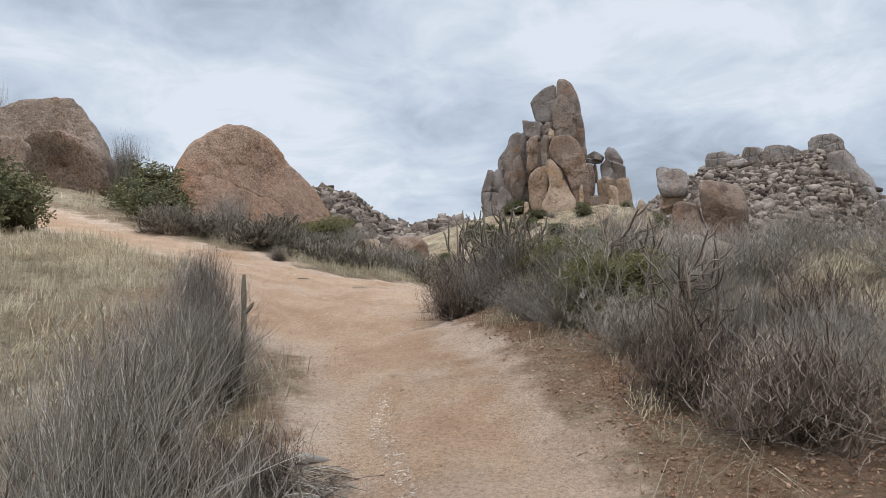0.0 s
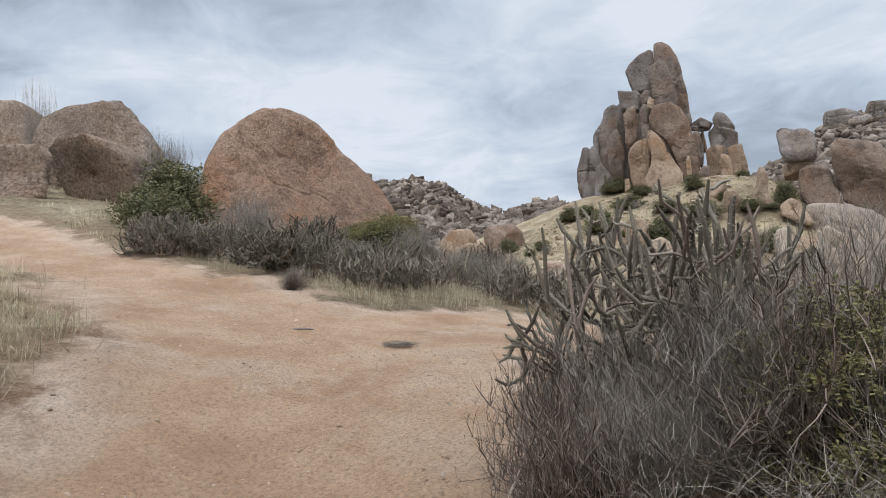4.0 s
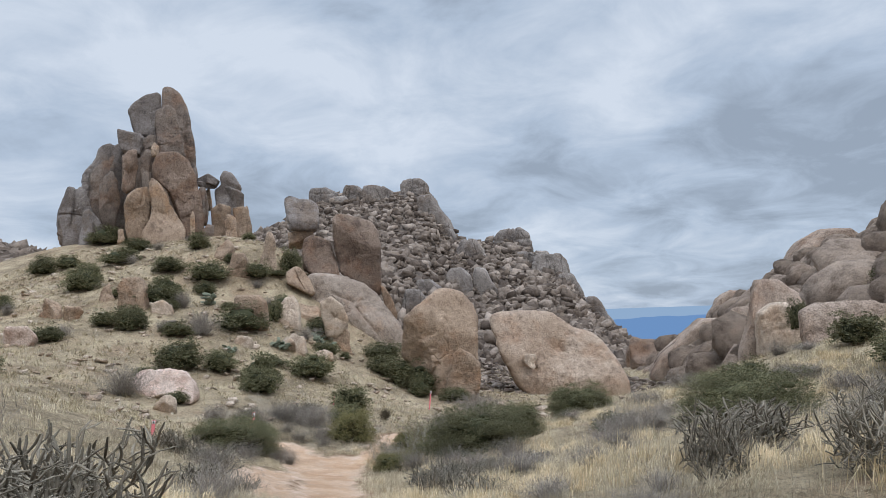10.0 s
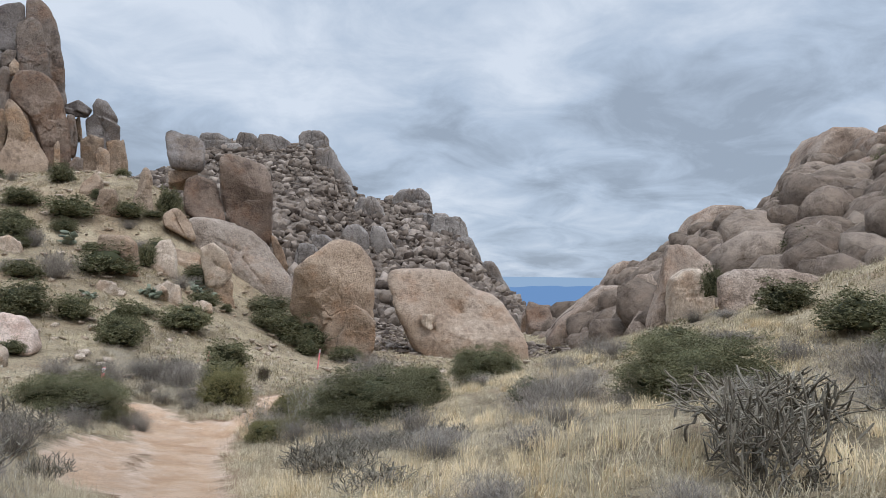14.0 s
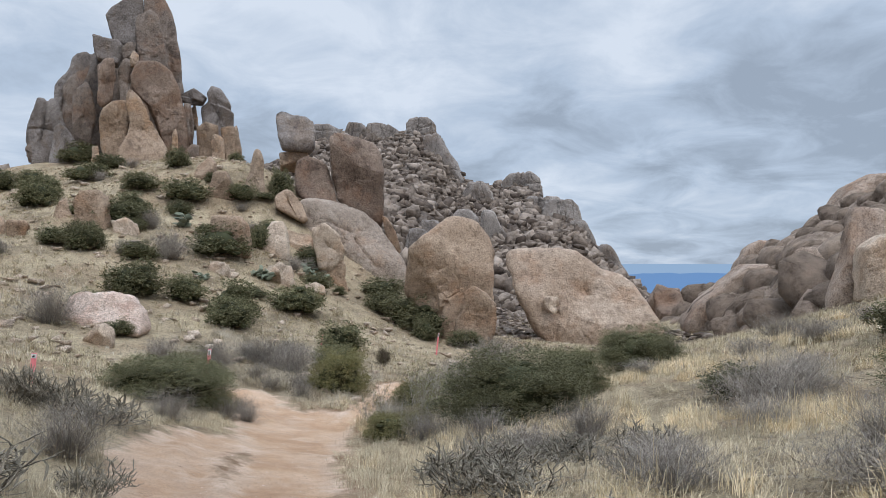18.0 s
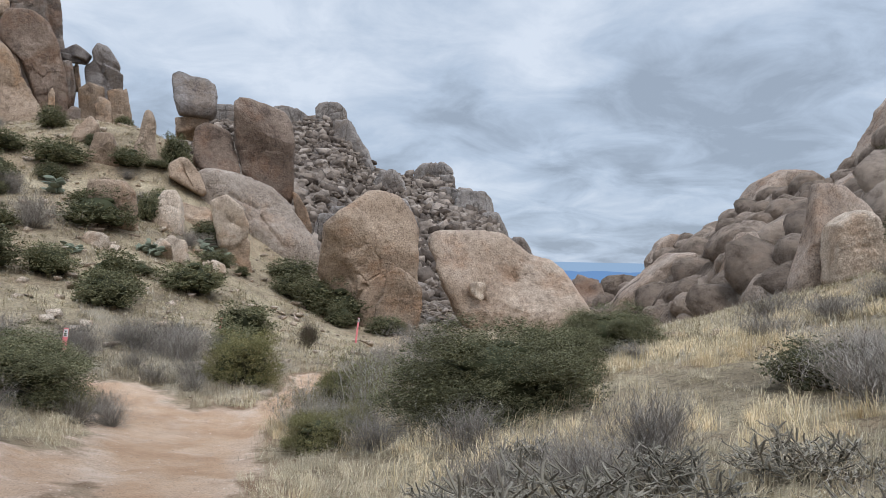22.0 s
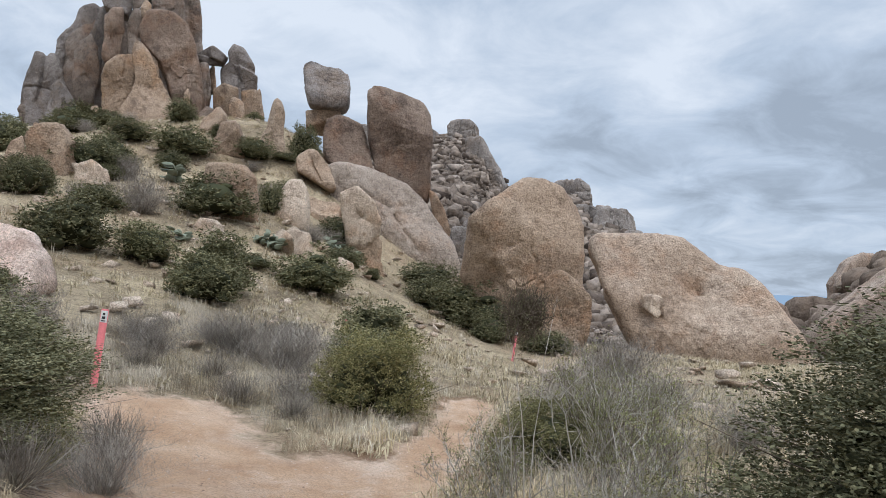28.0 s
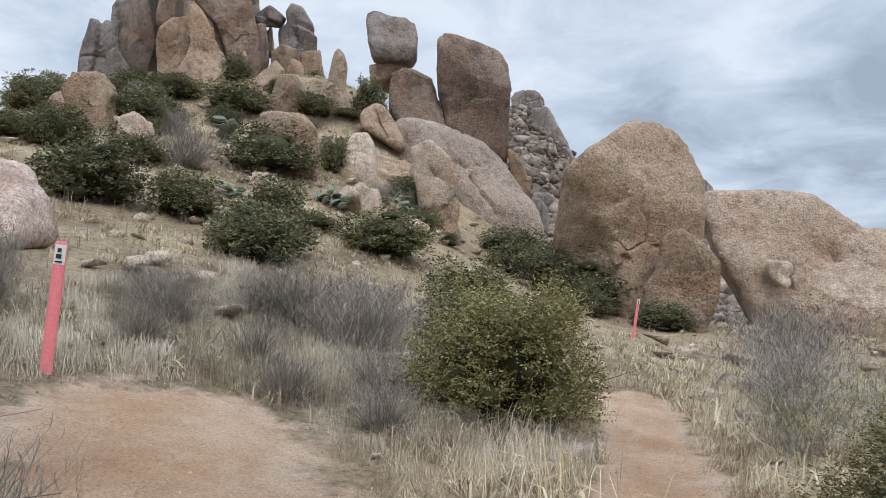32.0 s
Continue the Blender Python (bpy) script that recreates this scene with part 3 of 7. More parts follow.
def rock(name, label, mat, at, face, deep, levels, joints=0, sharp=11, rough=1.0):
    """A boulder that stands at a place, from levels (height, sideways offset, half width) up to its top."""
    top = levels[-1][0]
    mid = sum(lv[1] for lv in levels) / len(levels)
    right = [(lv[1] + lv[2] - mid, lv[0] - top / 2) for lv in levels]
    left = [(lv[1] - lv[2] - mid, lv[0] - top / 2) for lv in levels]
    rnd = random.Random(ROCKS[0])
    wide = max(lv[2] for lv in levels)
    cracks = []
    for k in range(joints):
        x, z, steep = rnd.uniform(-0.6, 0.6) * wide, rnd.uniform(-0.2, 0.5) * top, k % 2
        cracks.append((x, z + 0.3 * top, x + rnd.uniform(-0.3, 0.3) * wide, z - 0.5 * top, 0.05 * wide, 0.1 * wide) if steep else
                      (-wide, z, wide, z + rnd.uniform(-0.15, 0.15) * top, 0.05 * wide, 0.09 * wide))
    c, s = math.cos(radians(face)), math.sin(radians(face))
    return stone(label, mat, (at[0] + mid * c, at[1] + mid * s, at[2] + top / 2), face, deep, right + left[::-1], cracks=cracks, sharp=sharp, rough=rough, name=name)


stone("huge tan granite boulder rounded at the top", ROCK_TAN, (0.69, 51.45, -0.26), -1.7, 0.95, [(-3.41, -0.5), (-3.01, 1.01), (-2.8, 2.62), (-2.11, 3.35), (-1.07, 4.27), (-0.11, 5.04), (1.05, 5.16), (2.13, 4.66), (2.96, 3.66), (3.38, 2.51), (3.32, 1.18), (3.15, -0.6), (3.01, -2.2), (2.9, -4.67), (0.43, -5.08), (-1.37, -3.72), (-2.66, -1.98)], planes=[(-0.6,-0.75,-0.25,-0.35),(0.35,-0.8,0.45,-0.5),(0.7,-0.6,-0.2,0.1)], cracks=[(-1.4,-4.0,-0.2,-1.2,0.22,0.4)])
stone("smaller boulder leaning against a huge boulder", ROCK_TAN, (2.47, 48.6, -2.54), -4.1, 0.8, [(-1.44, -0.12), (-0.96, 0.64), (-0.75, 1.98), (-0.17, 2.41), (0.76, 1.89), (1.45, 1.12), (1.52, 0.21), (1.33, -0.88), (0.87, -2.22), (-0.96, -2.44), (-1.49, -1.29)], cracks=[(-0.5,0.9,1.3,0.5,0.14,0.25)])
stone("huge wedge shaped tan granite boulder with an overhang", ROCK_WEDGE, (11.92, 58.2, -1.7), -13.0, 0.6, [(-6.64, 4.1), (-6.08, 4.39), (-4.41, 4.46), (-1.73, 4.52), (-0.61, 4.33), (0.62, 3.4), (1.94, 2.6), (3.14, 2.32), (4.1, 1.46), (4.99, 0.12), (5.71, -1.06), (6.15, -2.04), (6.37, -4.02), (2.66, -4.4), (-2.37, -4.43), (-3.42, -2.94), (-4.28, -1.43), (-5.14, 0.08), (-6.02, 1.82), (-6.63, 3.06)], planes=[(0.12,-0.8,0.5,-0.6),(-0.6,-0.6,-0.5,-0.45),(0.6,-0.75,0.25,-0.2)], cracks=[(-0.2,1.9,0.6,0.7,0.16,0.25),(2.6,0.6,4.6,-0.6,0.12,0.25),(-3.6,-0.9,-1.2,-1.3,0.22,0.3)], dents=[(-2.9,-0.6,0.95,0.75),(0.1,1.0,0.6,0.35)])
stone("balanced granite boulder perched on a smaller stone", ROCK_GREY, (-14.02, 68.6, 14.43), 11.4, 0.8, [(-1.9, 1.61), (-1.46, 2.15), (-0.45, 2.07), (0.83, 1.63), (1.6, 0.93), (1.87, -0.05), (1.82, -1.6), (1.39, -2.18), (-0.09, -2.22), (-1.25, -2.04), (-1.78, -0.56)], cracks=[(-1.8,-0.3,1.8,-0.5,0.2,0.1)])
stone("stone that carries a balanced boulder", ROCK_TAN, (-14.19, 68.7, 11.33), 11.6, 0.8, [(-1.41, 0.88), (0.05, 1.03), (1.36, 1.0), (1.43, -0.83), (-0.09, -1.03), (-1.35, -0.9)])
stone("rounded brown granite boulder on the grassy hillside", ROCK_BROWN, (-11.83, 67.0, 9.22), 9.8, 0.8, [(-1.74, 2.07), (-0.89, 2.45), (-0.06, 2.4), (1.1, 1.83), (1.57, 0.14), (2.01, -2.19), (0.93, -2.46), (-0.72, -2.32), (-1.79, -1.11), (-1.93, 0.58)], planes=[(0.1,-0.9,0.3,-0.2)])
stone("tall squarish brown granite block with a flat top", ROCK_BROWN, (-7.83, 66.8, 9.24), 6.3, 0.75, [(-2.65, 4.04), (-2.19, 4.54), (-1.36, 4.55), (0.75, 4.14), (1.72, 3.66), (2.32, 2.62), (2.57, 0.05), (2.6, -2.95), (2.33, -4.56), (0.57, -3.29), (-0.92, -2.5), (-1.87, -1.9), (-2.35, 0.45), (-2.62, 2.55)], planes=[(-0.15,-1,-0.2,0.0),(0.7,-0.7,-0.1,-0.2),(-0.1,-0.6,0.8,0.1)])
stone("smooth pale grey granite slab leaning on the slope", ROCK_SLAB, (-8.65, 64.2, 3.01), 7.3, 0.45, [(-5.64, 2.59), (-3.66, 4.22), (-1.79, 4.15), (0.0, 3.88), (1.63, 3.03), (2.88, 2.02), (4.15, 0.42), (5.43, -1.39), (5.81, -2.4), (5.73, -4.25), (3.08, -4.31), (-0.16, -3.36), (-2.19, -1.6), (-4.62, 1.13)], planes=[(0.4,-0.75,0.5,-0.6)], cracks=[(1.0,0.6,4.6,-4.4,0.12,0.35),(-1.4,2.1,0.6,1.2,0.14,0.3)])
stone("narrow tan granite fin behind a pale slab", ROCK_TAN, (-4.5, 66.0, 4.02), 3.4, 0.6, [(-0.92, 2.07), (-0.28, 1.57), (0.38, 0.43), (0.89, -1.13), (0.73, -2.07), (-0.54, 0.09)])
stone("split tan granite boulder leaning uphill", ROCK_TAN, (-12.96, 61.6, 6.48), 11.8, 0.7, [(-1.42, 1.05), (-0.57, 1.59), (0.03, 1.43), (0.98, 0.12), (1.45, -1.32), (1.14, -1.57), (0.08, -1.05), (-1.34, -0.29)], cracks=[(-0.6,0.9,0.3,-0.9,0.12,0.35)])
stone("upright lumpy tan boulder below a pale slab", ROCK_PALE, (-8.78, 55.7, 2.67), 8.6, 0.8, [(-1.32, 1.52), (-0.28, 2.0), (0.77, 1.16), (1.28, -0.04), (1.22, -1.01), (0.2, -2.0), (-0.83, -1.76), (-1.14, -0.13)], cracks=[(-0.3,0.4,0.7,-0.3,0.12,0.2)])
stone("weathered brown granite of the tall thumb formation", ROCK_GREY, (-39.52, 88.0, 31.65), 23.7, 0.8, [(-2.22, 0.58), (-1.76, 1.44), (-0.03, 3.03), (1.63, 3.79), (2.1, 3.33), (2.21, 1.04), (2.12, -1.86), (1.6, -3.22), (-1.2, -2.71), (-1.58, -1.35)], cracks=[(1.5,1.0,2.6,-1.4,0.2,0.4)])
stone("weathered brown granite of the tall thumb formation", ROCK_THUMB, (-35.31, 89.5, 27.55), 21.1, 0.8, [(-2.27, 8.05), (-1.13, 8.25), (0.35, 7.28), (0.97, 6.24), (1.4, 4.03), (1.91, 0.53), (2.43, -3.61), (2.46, -6.19), (0.04, -8.36), (-1.5, -5.34), (-2.31, 1.55), (-2.21, 5.72)], cracks=[(0.6,7,0.9,-4,0.35,0.5)])
stone("weathered brown granite of the tall thumb formation", ROCK_THUMB, (-35.37, 86.0, 28.03), 21.9, 0.7, [(-1.73, 3.59), (-0.26, 4.61), (0.77, 3.85), (1.11, 2.03), (1.61, -0.39), (1.95, -2.83), (1.45, -4.45), (-1.04, -4.15), (-1.57, -0.84), (-1.88, 1.57)])
stone("weathered brown granite of the tall thumb formation", ROCK_GREY, (-39.22, 83.0, 26.73), 24.7, 0.8, [(-1.77, 1.68), (-0.97, 1.52), (0.99, 1.16), (1.72, 0.53), (1.1, -1.82), (-1.13, -1.11), (-1.58, 0.0)], sharp=14)
stone("weathered brown granite of the tall thumb formation", ROCK_THUMB, (-36.57, 82.5, 26.5), 23.4, 0.8, [(-0.83, 0.58), (-0.2, 1.19), (0.77, 1.07), (0.64, -0.23), (-0.76, -1.32)], sharp=12)
stone("weathered brown granite of the tall thumb formation", ROCK_WARM, (-35.68, 81.8, 25.44), 23.1, 0.8, [(-0.54, 0.19), (-0.05, 1.05), (0.52, 0.34), (0.54, -0.84), (-0.36, -1.11)])
stone("weathered brown granite of the tall thumb formation", ROCK_GREY, (-45.14, 87.0, 21.41), 26.9, 0.6, [(-2.44, -1.75), (-2.21, 1.63), (-1.26, 3.61), (-0.19, 5.79), (1.66, 6.37), (2.68, 5.94), (2.89, -0.78), (1.33, -5.92), (-2.56, -6.29)], cracks=[(-0.6,7,-1.4,-4,0.35,0.7),(1.6,7,1.2,-4,0.3,0.6)])
stone("weathered brown granite of the tall thumb formation", ROCK_GREY, (-41.76, 84.0, 22.18), 25.9, 0.8, [(0.02, 3.37), (0.47, 4.05), (0.99, 3.98), (1.13, 1.58), (0.72, -1.18), (0.2, -3.93), (-1.18, -0.08), (-0.53, 1.64)], cracks=[(0.1,3.4,-0.7,-3,0.25,0.5)])
stone("weathered brown granite of the tall thumb formation", ROCK_THUMB, (-41.69, 82.5, 18.51), 26.2, 0.8, [(-1.35, 2.75), (-0.59, 3.87), (0.22, 4.43), (0.87, 2.75), (1.25, 0.15), (0.77, -1.38), (0.69, -4.31), (-1.03, -3.89)], cracks=[(-0.4,4,-0.1,-4,0.22,0.4)])
stone("weathered brown granite of the tall thumb formation", ROCK_BROWN, (-38.99, 82.0, 22.55), 24.9, 0.8, [(-0.94, 2.22), (-0.15, 2.9), (0.82, 3.02), (1.04, 0.75), (1.08, -1.66), (-0.43, -2.96), (-0.96, -2.3), (-0.87, -0.1)], cracks=[(-0.9,2.6,-0.3,-1.2,0.3,0.6)])
stone("weathered brown granite of the tall thumb formation", ROCK_THUMB, (-36.93, 82.7, 22.78), 23.5, 0.8, [(-0.87, 1.68), (-0.26, 2.89), (0.53, 2.62), (0.88, 1.78), (0.49, 0.09), (0.15, -2.61), (-0.69, -3.0), (-0.94, 0.2)])
stone("weathered brown granite of the tall thumb formation", ROCK_WARM, (-37.24, 80.5, 16.53), 24.3, 0.8, [(-1.7, 1.22), (-1.26, 2.54), (-0.17, 3.39), (1.09, 3.6), (1.63, 1.58), (1.26, -1.05), (0.34, -3.42), (-1.02, -3.53), (-1.47, -1.59)], cracks=[(0.7,3,0.4,1.4,0.15,0.3)])
stone("weathered brown granite of the tall thumb formation", ROCK_WARM, (-33.11, 78.3, 16.13), 22.4, 0.65, [(-1.5, 4.92), (-0.75, 4.45), (-0.1, 3.69), (0.72, 1.82), (1.67, -0.05), (2.68, -1.94), (2.55, -3.21), (1.72, -4.82), (-1.01, -5.14), (-2.4, -3.73), (-2.45, -2.36), (-1.67, -0.64), (-1.47, 1.31), (-1.82, 3.49)], cracks=[(0.5,3.2,0.9,0.9,0.15,0.3)])
stone("weathered brown granite of the tall thumb formation", ROCK_WARM, (-33.31, 79.6, 18.85), 22.2, 0.7, [(-0.49, 1.37), (0.17, 0.67), (0.49, -1.37), (-0.19, -1.3)])
stone("weathered brown granite of the tall thumb formation", ROCK_BROWN, (-32.49, 81.6, 18.85), 21.2, 0.6, [(-3.19, 3.71), (-2.58, 5.23), (-1.7, 5.9), (0.01, 5.72), (1.37, 4.57), (2.25, 2.61), (2.88, -0.28), (3.24, -2.9), (3.08, -5.86), (0.95, -6.01), (-0.25, -1.76), (-1.11, 0.48), (-2.93, 2.3)], planes=[(-0.2,-0.8,0.5,-0.3),(0.1,-0.8,-0.5,0.0)], dents=[(1.2,-3.6,1.1,0.5)])
stone("weathered brown granite of the tall thumb formation", ROCK_WARM, (-29.75, 79.0, 14.59), 20.2, 0.8, [(-0.25, -2.12), (-0.32, 1.52), (0.04, 2.12), (0.27, 1.57), (0.37, -2.08)])
stone("weathered brown granite of the tall thumb formation", ROCK_GREY, (-43.88, 82.0, 15.19), 27.5, 0.7, [(-1.45, -1.89), (-1.05, 2.16), (-0.23, 2.9), (0.56, 1.77), (1.55, 0.13), (1.75, -2.78), (1.8, -5.0), (-1.5, -5.0)], cracks=[(-0.2,3,0.7,-2,0.2,0.4)])
stone("weathered brown granite of the tall thumb formation", ROCK_GREY, (-47.13, 84.0, 17.85), 32.7, 0.8, [(-1.91, -1.0), (-1.68, 0.96), (-0.99, 3.14), (0.88, 3.32), (1.73, 1.36), (2.35, -2.72), (2.4, -6.2), (-1.2, -6.4), (-1.95, -1.96)], cracks=[(0.2,4,-0.5,-3,0.25,0.5),(-2,-0.5,1.5,-0.9,0.2,0.3)])
stone("weathered brown granite of the tall thumb formation", ROCK_THUMB, (-47.87, 82.0, 14.42), 33.9, 0.8, [(-0.51, -1.2), (-0.46, 0.92), (0.12, 1.25), (0.57, 0.39), (0.56, -1.15)])
stone("weathered brown granite of the tall thumb formation", ROCK_GREY, (-29.48, 84.2, 21.42), 18.9, 1.4, [(-1.53, 0.43), (0.02, 0.92), (1.53, -0.01), (1.06, -0.82), (0.07, -0.46), (-1.45, -0.17)], sharp=14)
stone("weathered brown granite of the tall thumb formation", ROCK_GREY, (-29.56, 83.7, 20.82), 19.1, 1.4, [(-1.27, 0.54), (0.15, 0.36), (1.29, -0.55), (-0.1, -0.38), (-1.12, -0.1)], sharp=14)
stone("weathered brown granite of the tall thumb formation", ROCK_WARM, (-29.27, 84.0, 19.02), 18.8, 0.9, [(-0.46, 1.46), (0.08, 1.66), (0.47, -1.61), (-0.22, -1.67)])
stone("weathered brown granite of the tall thumb formation", ROCK_THUMB, (-29.78, 83.4, 17.91), 19.3, 0.9, [(-0.66, 2.48), (0.21, 2.78), (0.58, -0.32), (0.39, -2.72), (-0.39, -2.19)], cracks=[(0.1,3,0.3,-3,0.15,0.3)])
stone("weathered brown granite of the tall thumb formation", ROCK_GREY, (-26.9, 85.0, 19.53), 17.2, 0.8, [(-1.91, 0.65), (-1.1, 1.48), (-1.24, 2.38), (-0.74, 3.37), (0.31, 3.15), (1.15, 1.85), (1.77, 0.37), (1.99, -2.06), (1.03, -3.36), (-1.52, -2.94)], cracks=[(-0.5,2,0.6,-3,0.25,0.5),(-0.2,1.6,1.8,0.4,0.2,0.4)])
stone("weathered brown granite of the tall thumb formation", ROCK_WARM, (-27.04, 82.0, 14.87), 17.9, 0.8, [(-1.29, 2.37), (-0.24, 3.07), (1.14, 2.72), (1.24, -2.13), (-0.3, -3.1), (-1.09, -1.11)])
stone("weathered brown granite of the tall thumb formation", ROCK_WARM, (-24.36, 82.3, 14.75), 16.2, 0.7, [(-1.29, 2.62), (0.6, 2.92), (1.25, -1.02), (1.14, -2.8), (-0.51, -2.89), (-0.94, 0.3)], cracks=[(0.3,3,0.6,-3,0.15,0.3)])
stone("weathered brown granite of the tall thumb formation", ROCK_WARM, (-25.53, 81.0, 14.04), 17.1, 0.8, [(-0.9, 1.64), (-0.38, 2.31), (0.62, 2.04), (0.92, -2.28), (-0.5, -2.37)])
stone("weathered brown granite of the tall thumb formation", ROCK_WARM, (-38.83, 79.0, 13.66), 25.6, 0.8, [(-0.59, -0.33), (-0.23, 0.96), (0.37, 1.01), (0.63, -0.5), (-0.4, -1.01)])
stone("weathered brown granite of the tall thumb formation", ROCK_THUMB, (-27.78, 79.0, 13.96), 19.0, 0.8, [(-0.77, 0.06), (-0.09, 1.01), (0.75, 0.82), (0.7, -0.82), (-0.66, -1.06)])
stone("weathered brown granite of the tall thumb formation", ROCK_THUMB, (-40.7, 88.5, 20.63), 24.2, 0.35, [(-6.2, -1.84), (-5.49, 3.13), (-3.76, 6.09), (-0.27, 7.15), (1.63, 8.69), (3.08, 7.83), (6.91, 2.85), (7.92, -4.87), (0.86, -8.29), (-6.85, -7.93)])
stone("large brown domed granite boulder beside the trail", ROCK_DARK, (-11.58, -1.22, 4.7), 52.5, 1.2, [(-2.7, -0.87), (-2.65, -0.06), (-2.55, 0.61), (-2.04, 1.52), (-1.01, 2.21), (-0.38, 2.33), (0.46, 2.06), (1.14, 1.5), (1.83, 0.71), (2.38, -0.2), (2.86, -1.23), (2.91, -2.11), (-0.03, -2.3), (-2.68, -1.94)], planes=[(-0.45,-0.8,0.35,-0.05),(0.5,-0.75,0.4,-0.12)], cracks=[(0.3,1.7,1.1,0.2,0.05,0.05),(1.1,0.2,1.5,-0.9,0.05,0.05)], fine=1)
stone("pale squarish stone stuck on a huge boulder", ROCK_PALE, (8.93, 56.0, -1.9), -10.4, 0.9, [(-0.75, 0.7), (-0.12, 0.7), (0.5, 0.6), (0.74, -0.46), (0.2, -0.71), (-0.63, -0.16)], sharp=14)
rock("boulder", "rounded brown granite boulder on the grassy hillside", ROCK_PALE, (-12.35, 54.01, 1.56), -3.7, 0.8, [(0.0, 0.0, 0.95), (0.55, -0.01, 0.95), (1.45, -0.07, 1.0), (2.58, -0.13, 0.86), (3.12, -0.13, 0.5)])
rock("boulder", "rounded brown granite boulder on the grassy hillside", ROCK_TAN, (-11.75, 58.30, 2.43), -3.7, 0.8, [(0.0, 0.0, 1.27), (0.39, -0.01, 1.27), (1.17, -0.02, 1.27), (1.9, -0.08, 0.73)])
rock("boulder", "rounded brown granite boulder on the grassy hillside", ROCK_TAN, (-16.27, 62.56, 7.19), -3.7, 0.8, [(0.0, 0.0, 0.89), (0.75, -0.01, 0.89), (2.21, -0.03, 0.89), (3.51, -0.02, 0.71), (4.45, -0.01, 0.21)])
rock("boulder", "rounded brown granite boulder on the grassy hillside", ROCK_TAN, (-20.86, 63.01, 8.82), -3.7, 0.9, [(0.0, 0.0, 1.0), (0.44, -0.01, 1.0), (1.59, 0.03, 0.94), (2.22, -0.03, 0.37)])
rock("boulder", "rounded brown granite boulder on the grassy hillside", ROCK_TAN, (-18.70, 59.83, 6.40), -3.7, 0.8, [(0.0, 0.0, 1.15), (0.52, -0.01, 1.15), (2.02, -0.08, 1.1), (2.86, -0.14, 0.75)])
rock("boulder", "rounded brown granite boulder on the grassy hillside", ROCK_TAN, (-24.44, 49.25, 3.40), -3.7, 0.8, [(0.0, 0.0, 1.27), (0.55, -0.01, 1.27), (2.38, -0.03, 1.1), (3.2, -0.0, 0.74)])
rock("boulder", "rounded brown granite boulder on the grassy hillside", ROCK_TAN, (-27.09, 51.11, 4.37), -3.7, 0.8, [(0.0, 0.0, 0.72), (0.38, -0.01, 0.72), (1.31, 0.02, 0.59), (1.94, 0.1, 0.25)])
rock("boulder", "rounded brown granite boulder on the grassy hillside", ROCK_PALE, (-22.01, 48.96, 3.17), -3.7, 0.9, [(0.0, 0.0, 1.1), (0.31, -0.0, 1.1), (1.0, -0.05, 0.98), (1.49, -0.12, 0.51)])
rock("boulder", "rounded brown granite boulder on the grassy hillside", ROCK_TAN, (-14.96, 50.44, 1.68), -3.7, 0.8, [(0.0, 0.0, 1.48), (0.54, -0.01, 1.48), (2.48, 0.01, 1.44), (3.11, -0.09, 0.93)])
rock("boulder", "rounded brown granite boulder on the grassy hillside", ROCK_PALE, (-14.29, 45.74, 0.46), -3.7, 0.9, [(0.0, 0.0, 0.77), (0.26, -0.0, 0.77), (0.8, -0.01, 0.69), (1.18, -0.02, 0.38)])
rock("boulder", "rounded brown granite boulder on the grassy hillside", ROCK_PALE, (-10.84, 48.77, -0.31), -3.7, 0.8, [(0.0, 0.0, 0.9), (0.44, -0.01, 0.9), (1.58, -0.02, 0.66), (2.4, -0.2, 0.25)])
rock("boulder", "rounded brown granite boulder on the grassy hillside", ROCK_PALE, (-11.44, 48.02, -0.07), -3.7, 0.8, [(0.0, 0.0, 0.77), (0.3, -0.0, 0.77), (1.03, -0.01, 0.69), (1.43, -0.14, 0.32)])
rock("boulder", "rounded brown granite boulder on the grassy hillside", ROCK_PALE, (-8.96, 49.88, -0.90), -3.7, 0.8, [(0.0, 0.0, 0.88), (0.27, -0.0, 0.88), (0.73, -0.05, 0.84), (1.14, -0.35, 0.29)])
rock("boulder", "rounded brown granite boulder on the grassy hillside", ROCK_GREY, (-19.54, 45.42, 1.77), -3.7, 0.8, [(0.0, 0.0, 0.72), (0.01, -0.0, 0.72), (0.26, -0.0, 0.72), (0.75, -0.01, 0.64), (1.13, -0.02, 0.34)])
rock("boulder", "low pinkish white granite boulder in dry grass", ROCK_PINK, (-14.66, 31.40, -1.74), -3.7, 0.8, [(0.0, 0.0, 1.74), (0.35, -0.0, 1.74), (1.01, -0.09, 1.6), (1.68, -0.37, 1.23), (2.02, -0.78, 0.51)])
rock("boulder", "small pale round boulder beside a larger one", ROCK_PALE, (-13.44, 27.98, -2.05), -3.7, 0.8, [(0.0, 0.0, 0.62), (0.07, -0.0, 0.62), (0.28, -0.0, 0.62), (0.83, -0.04, 0.55), (1.11, -0.04, 0.31)])
rock("boulder", "rounded brown granite boulder on the grassy hillside", ROCK_BROWN, (26.67, 81.24, -5.20), -3.7, 0.9, [(0.0, 0.0, 1.66), (1.08, -0.02, 1.66), (1.68, -0.02, 1.66), (3.2, -0.11, 1.59), (4.16, -0.2, 0.97)])
rock("boulder", "rounded brown granite boulder on the grassy hillside", ROCK_PALE, (-13.51, 59.71, 2.39), -1.5, 0.8, [(0.0, 0.0, 0.82), (0.48, -0.01, 0.82), (1.93, -0.09, 0.7), (2.63, -0.1, 0.42)])
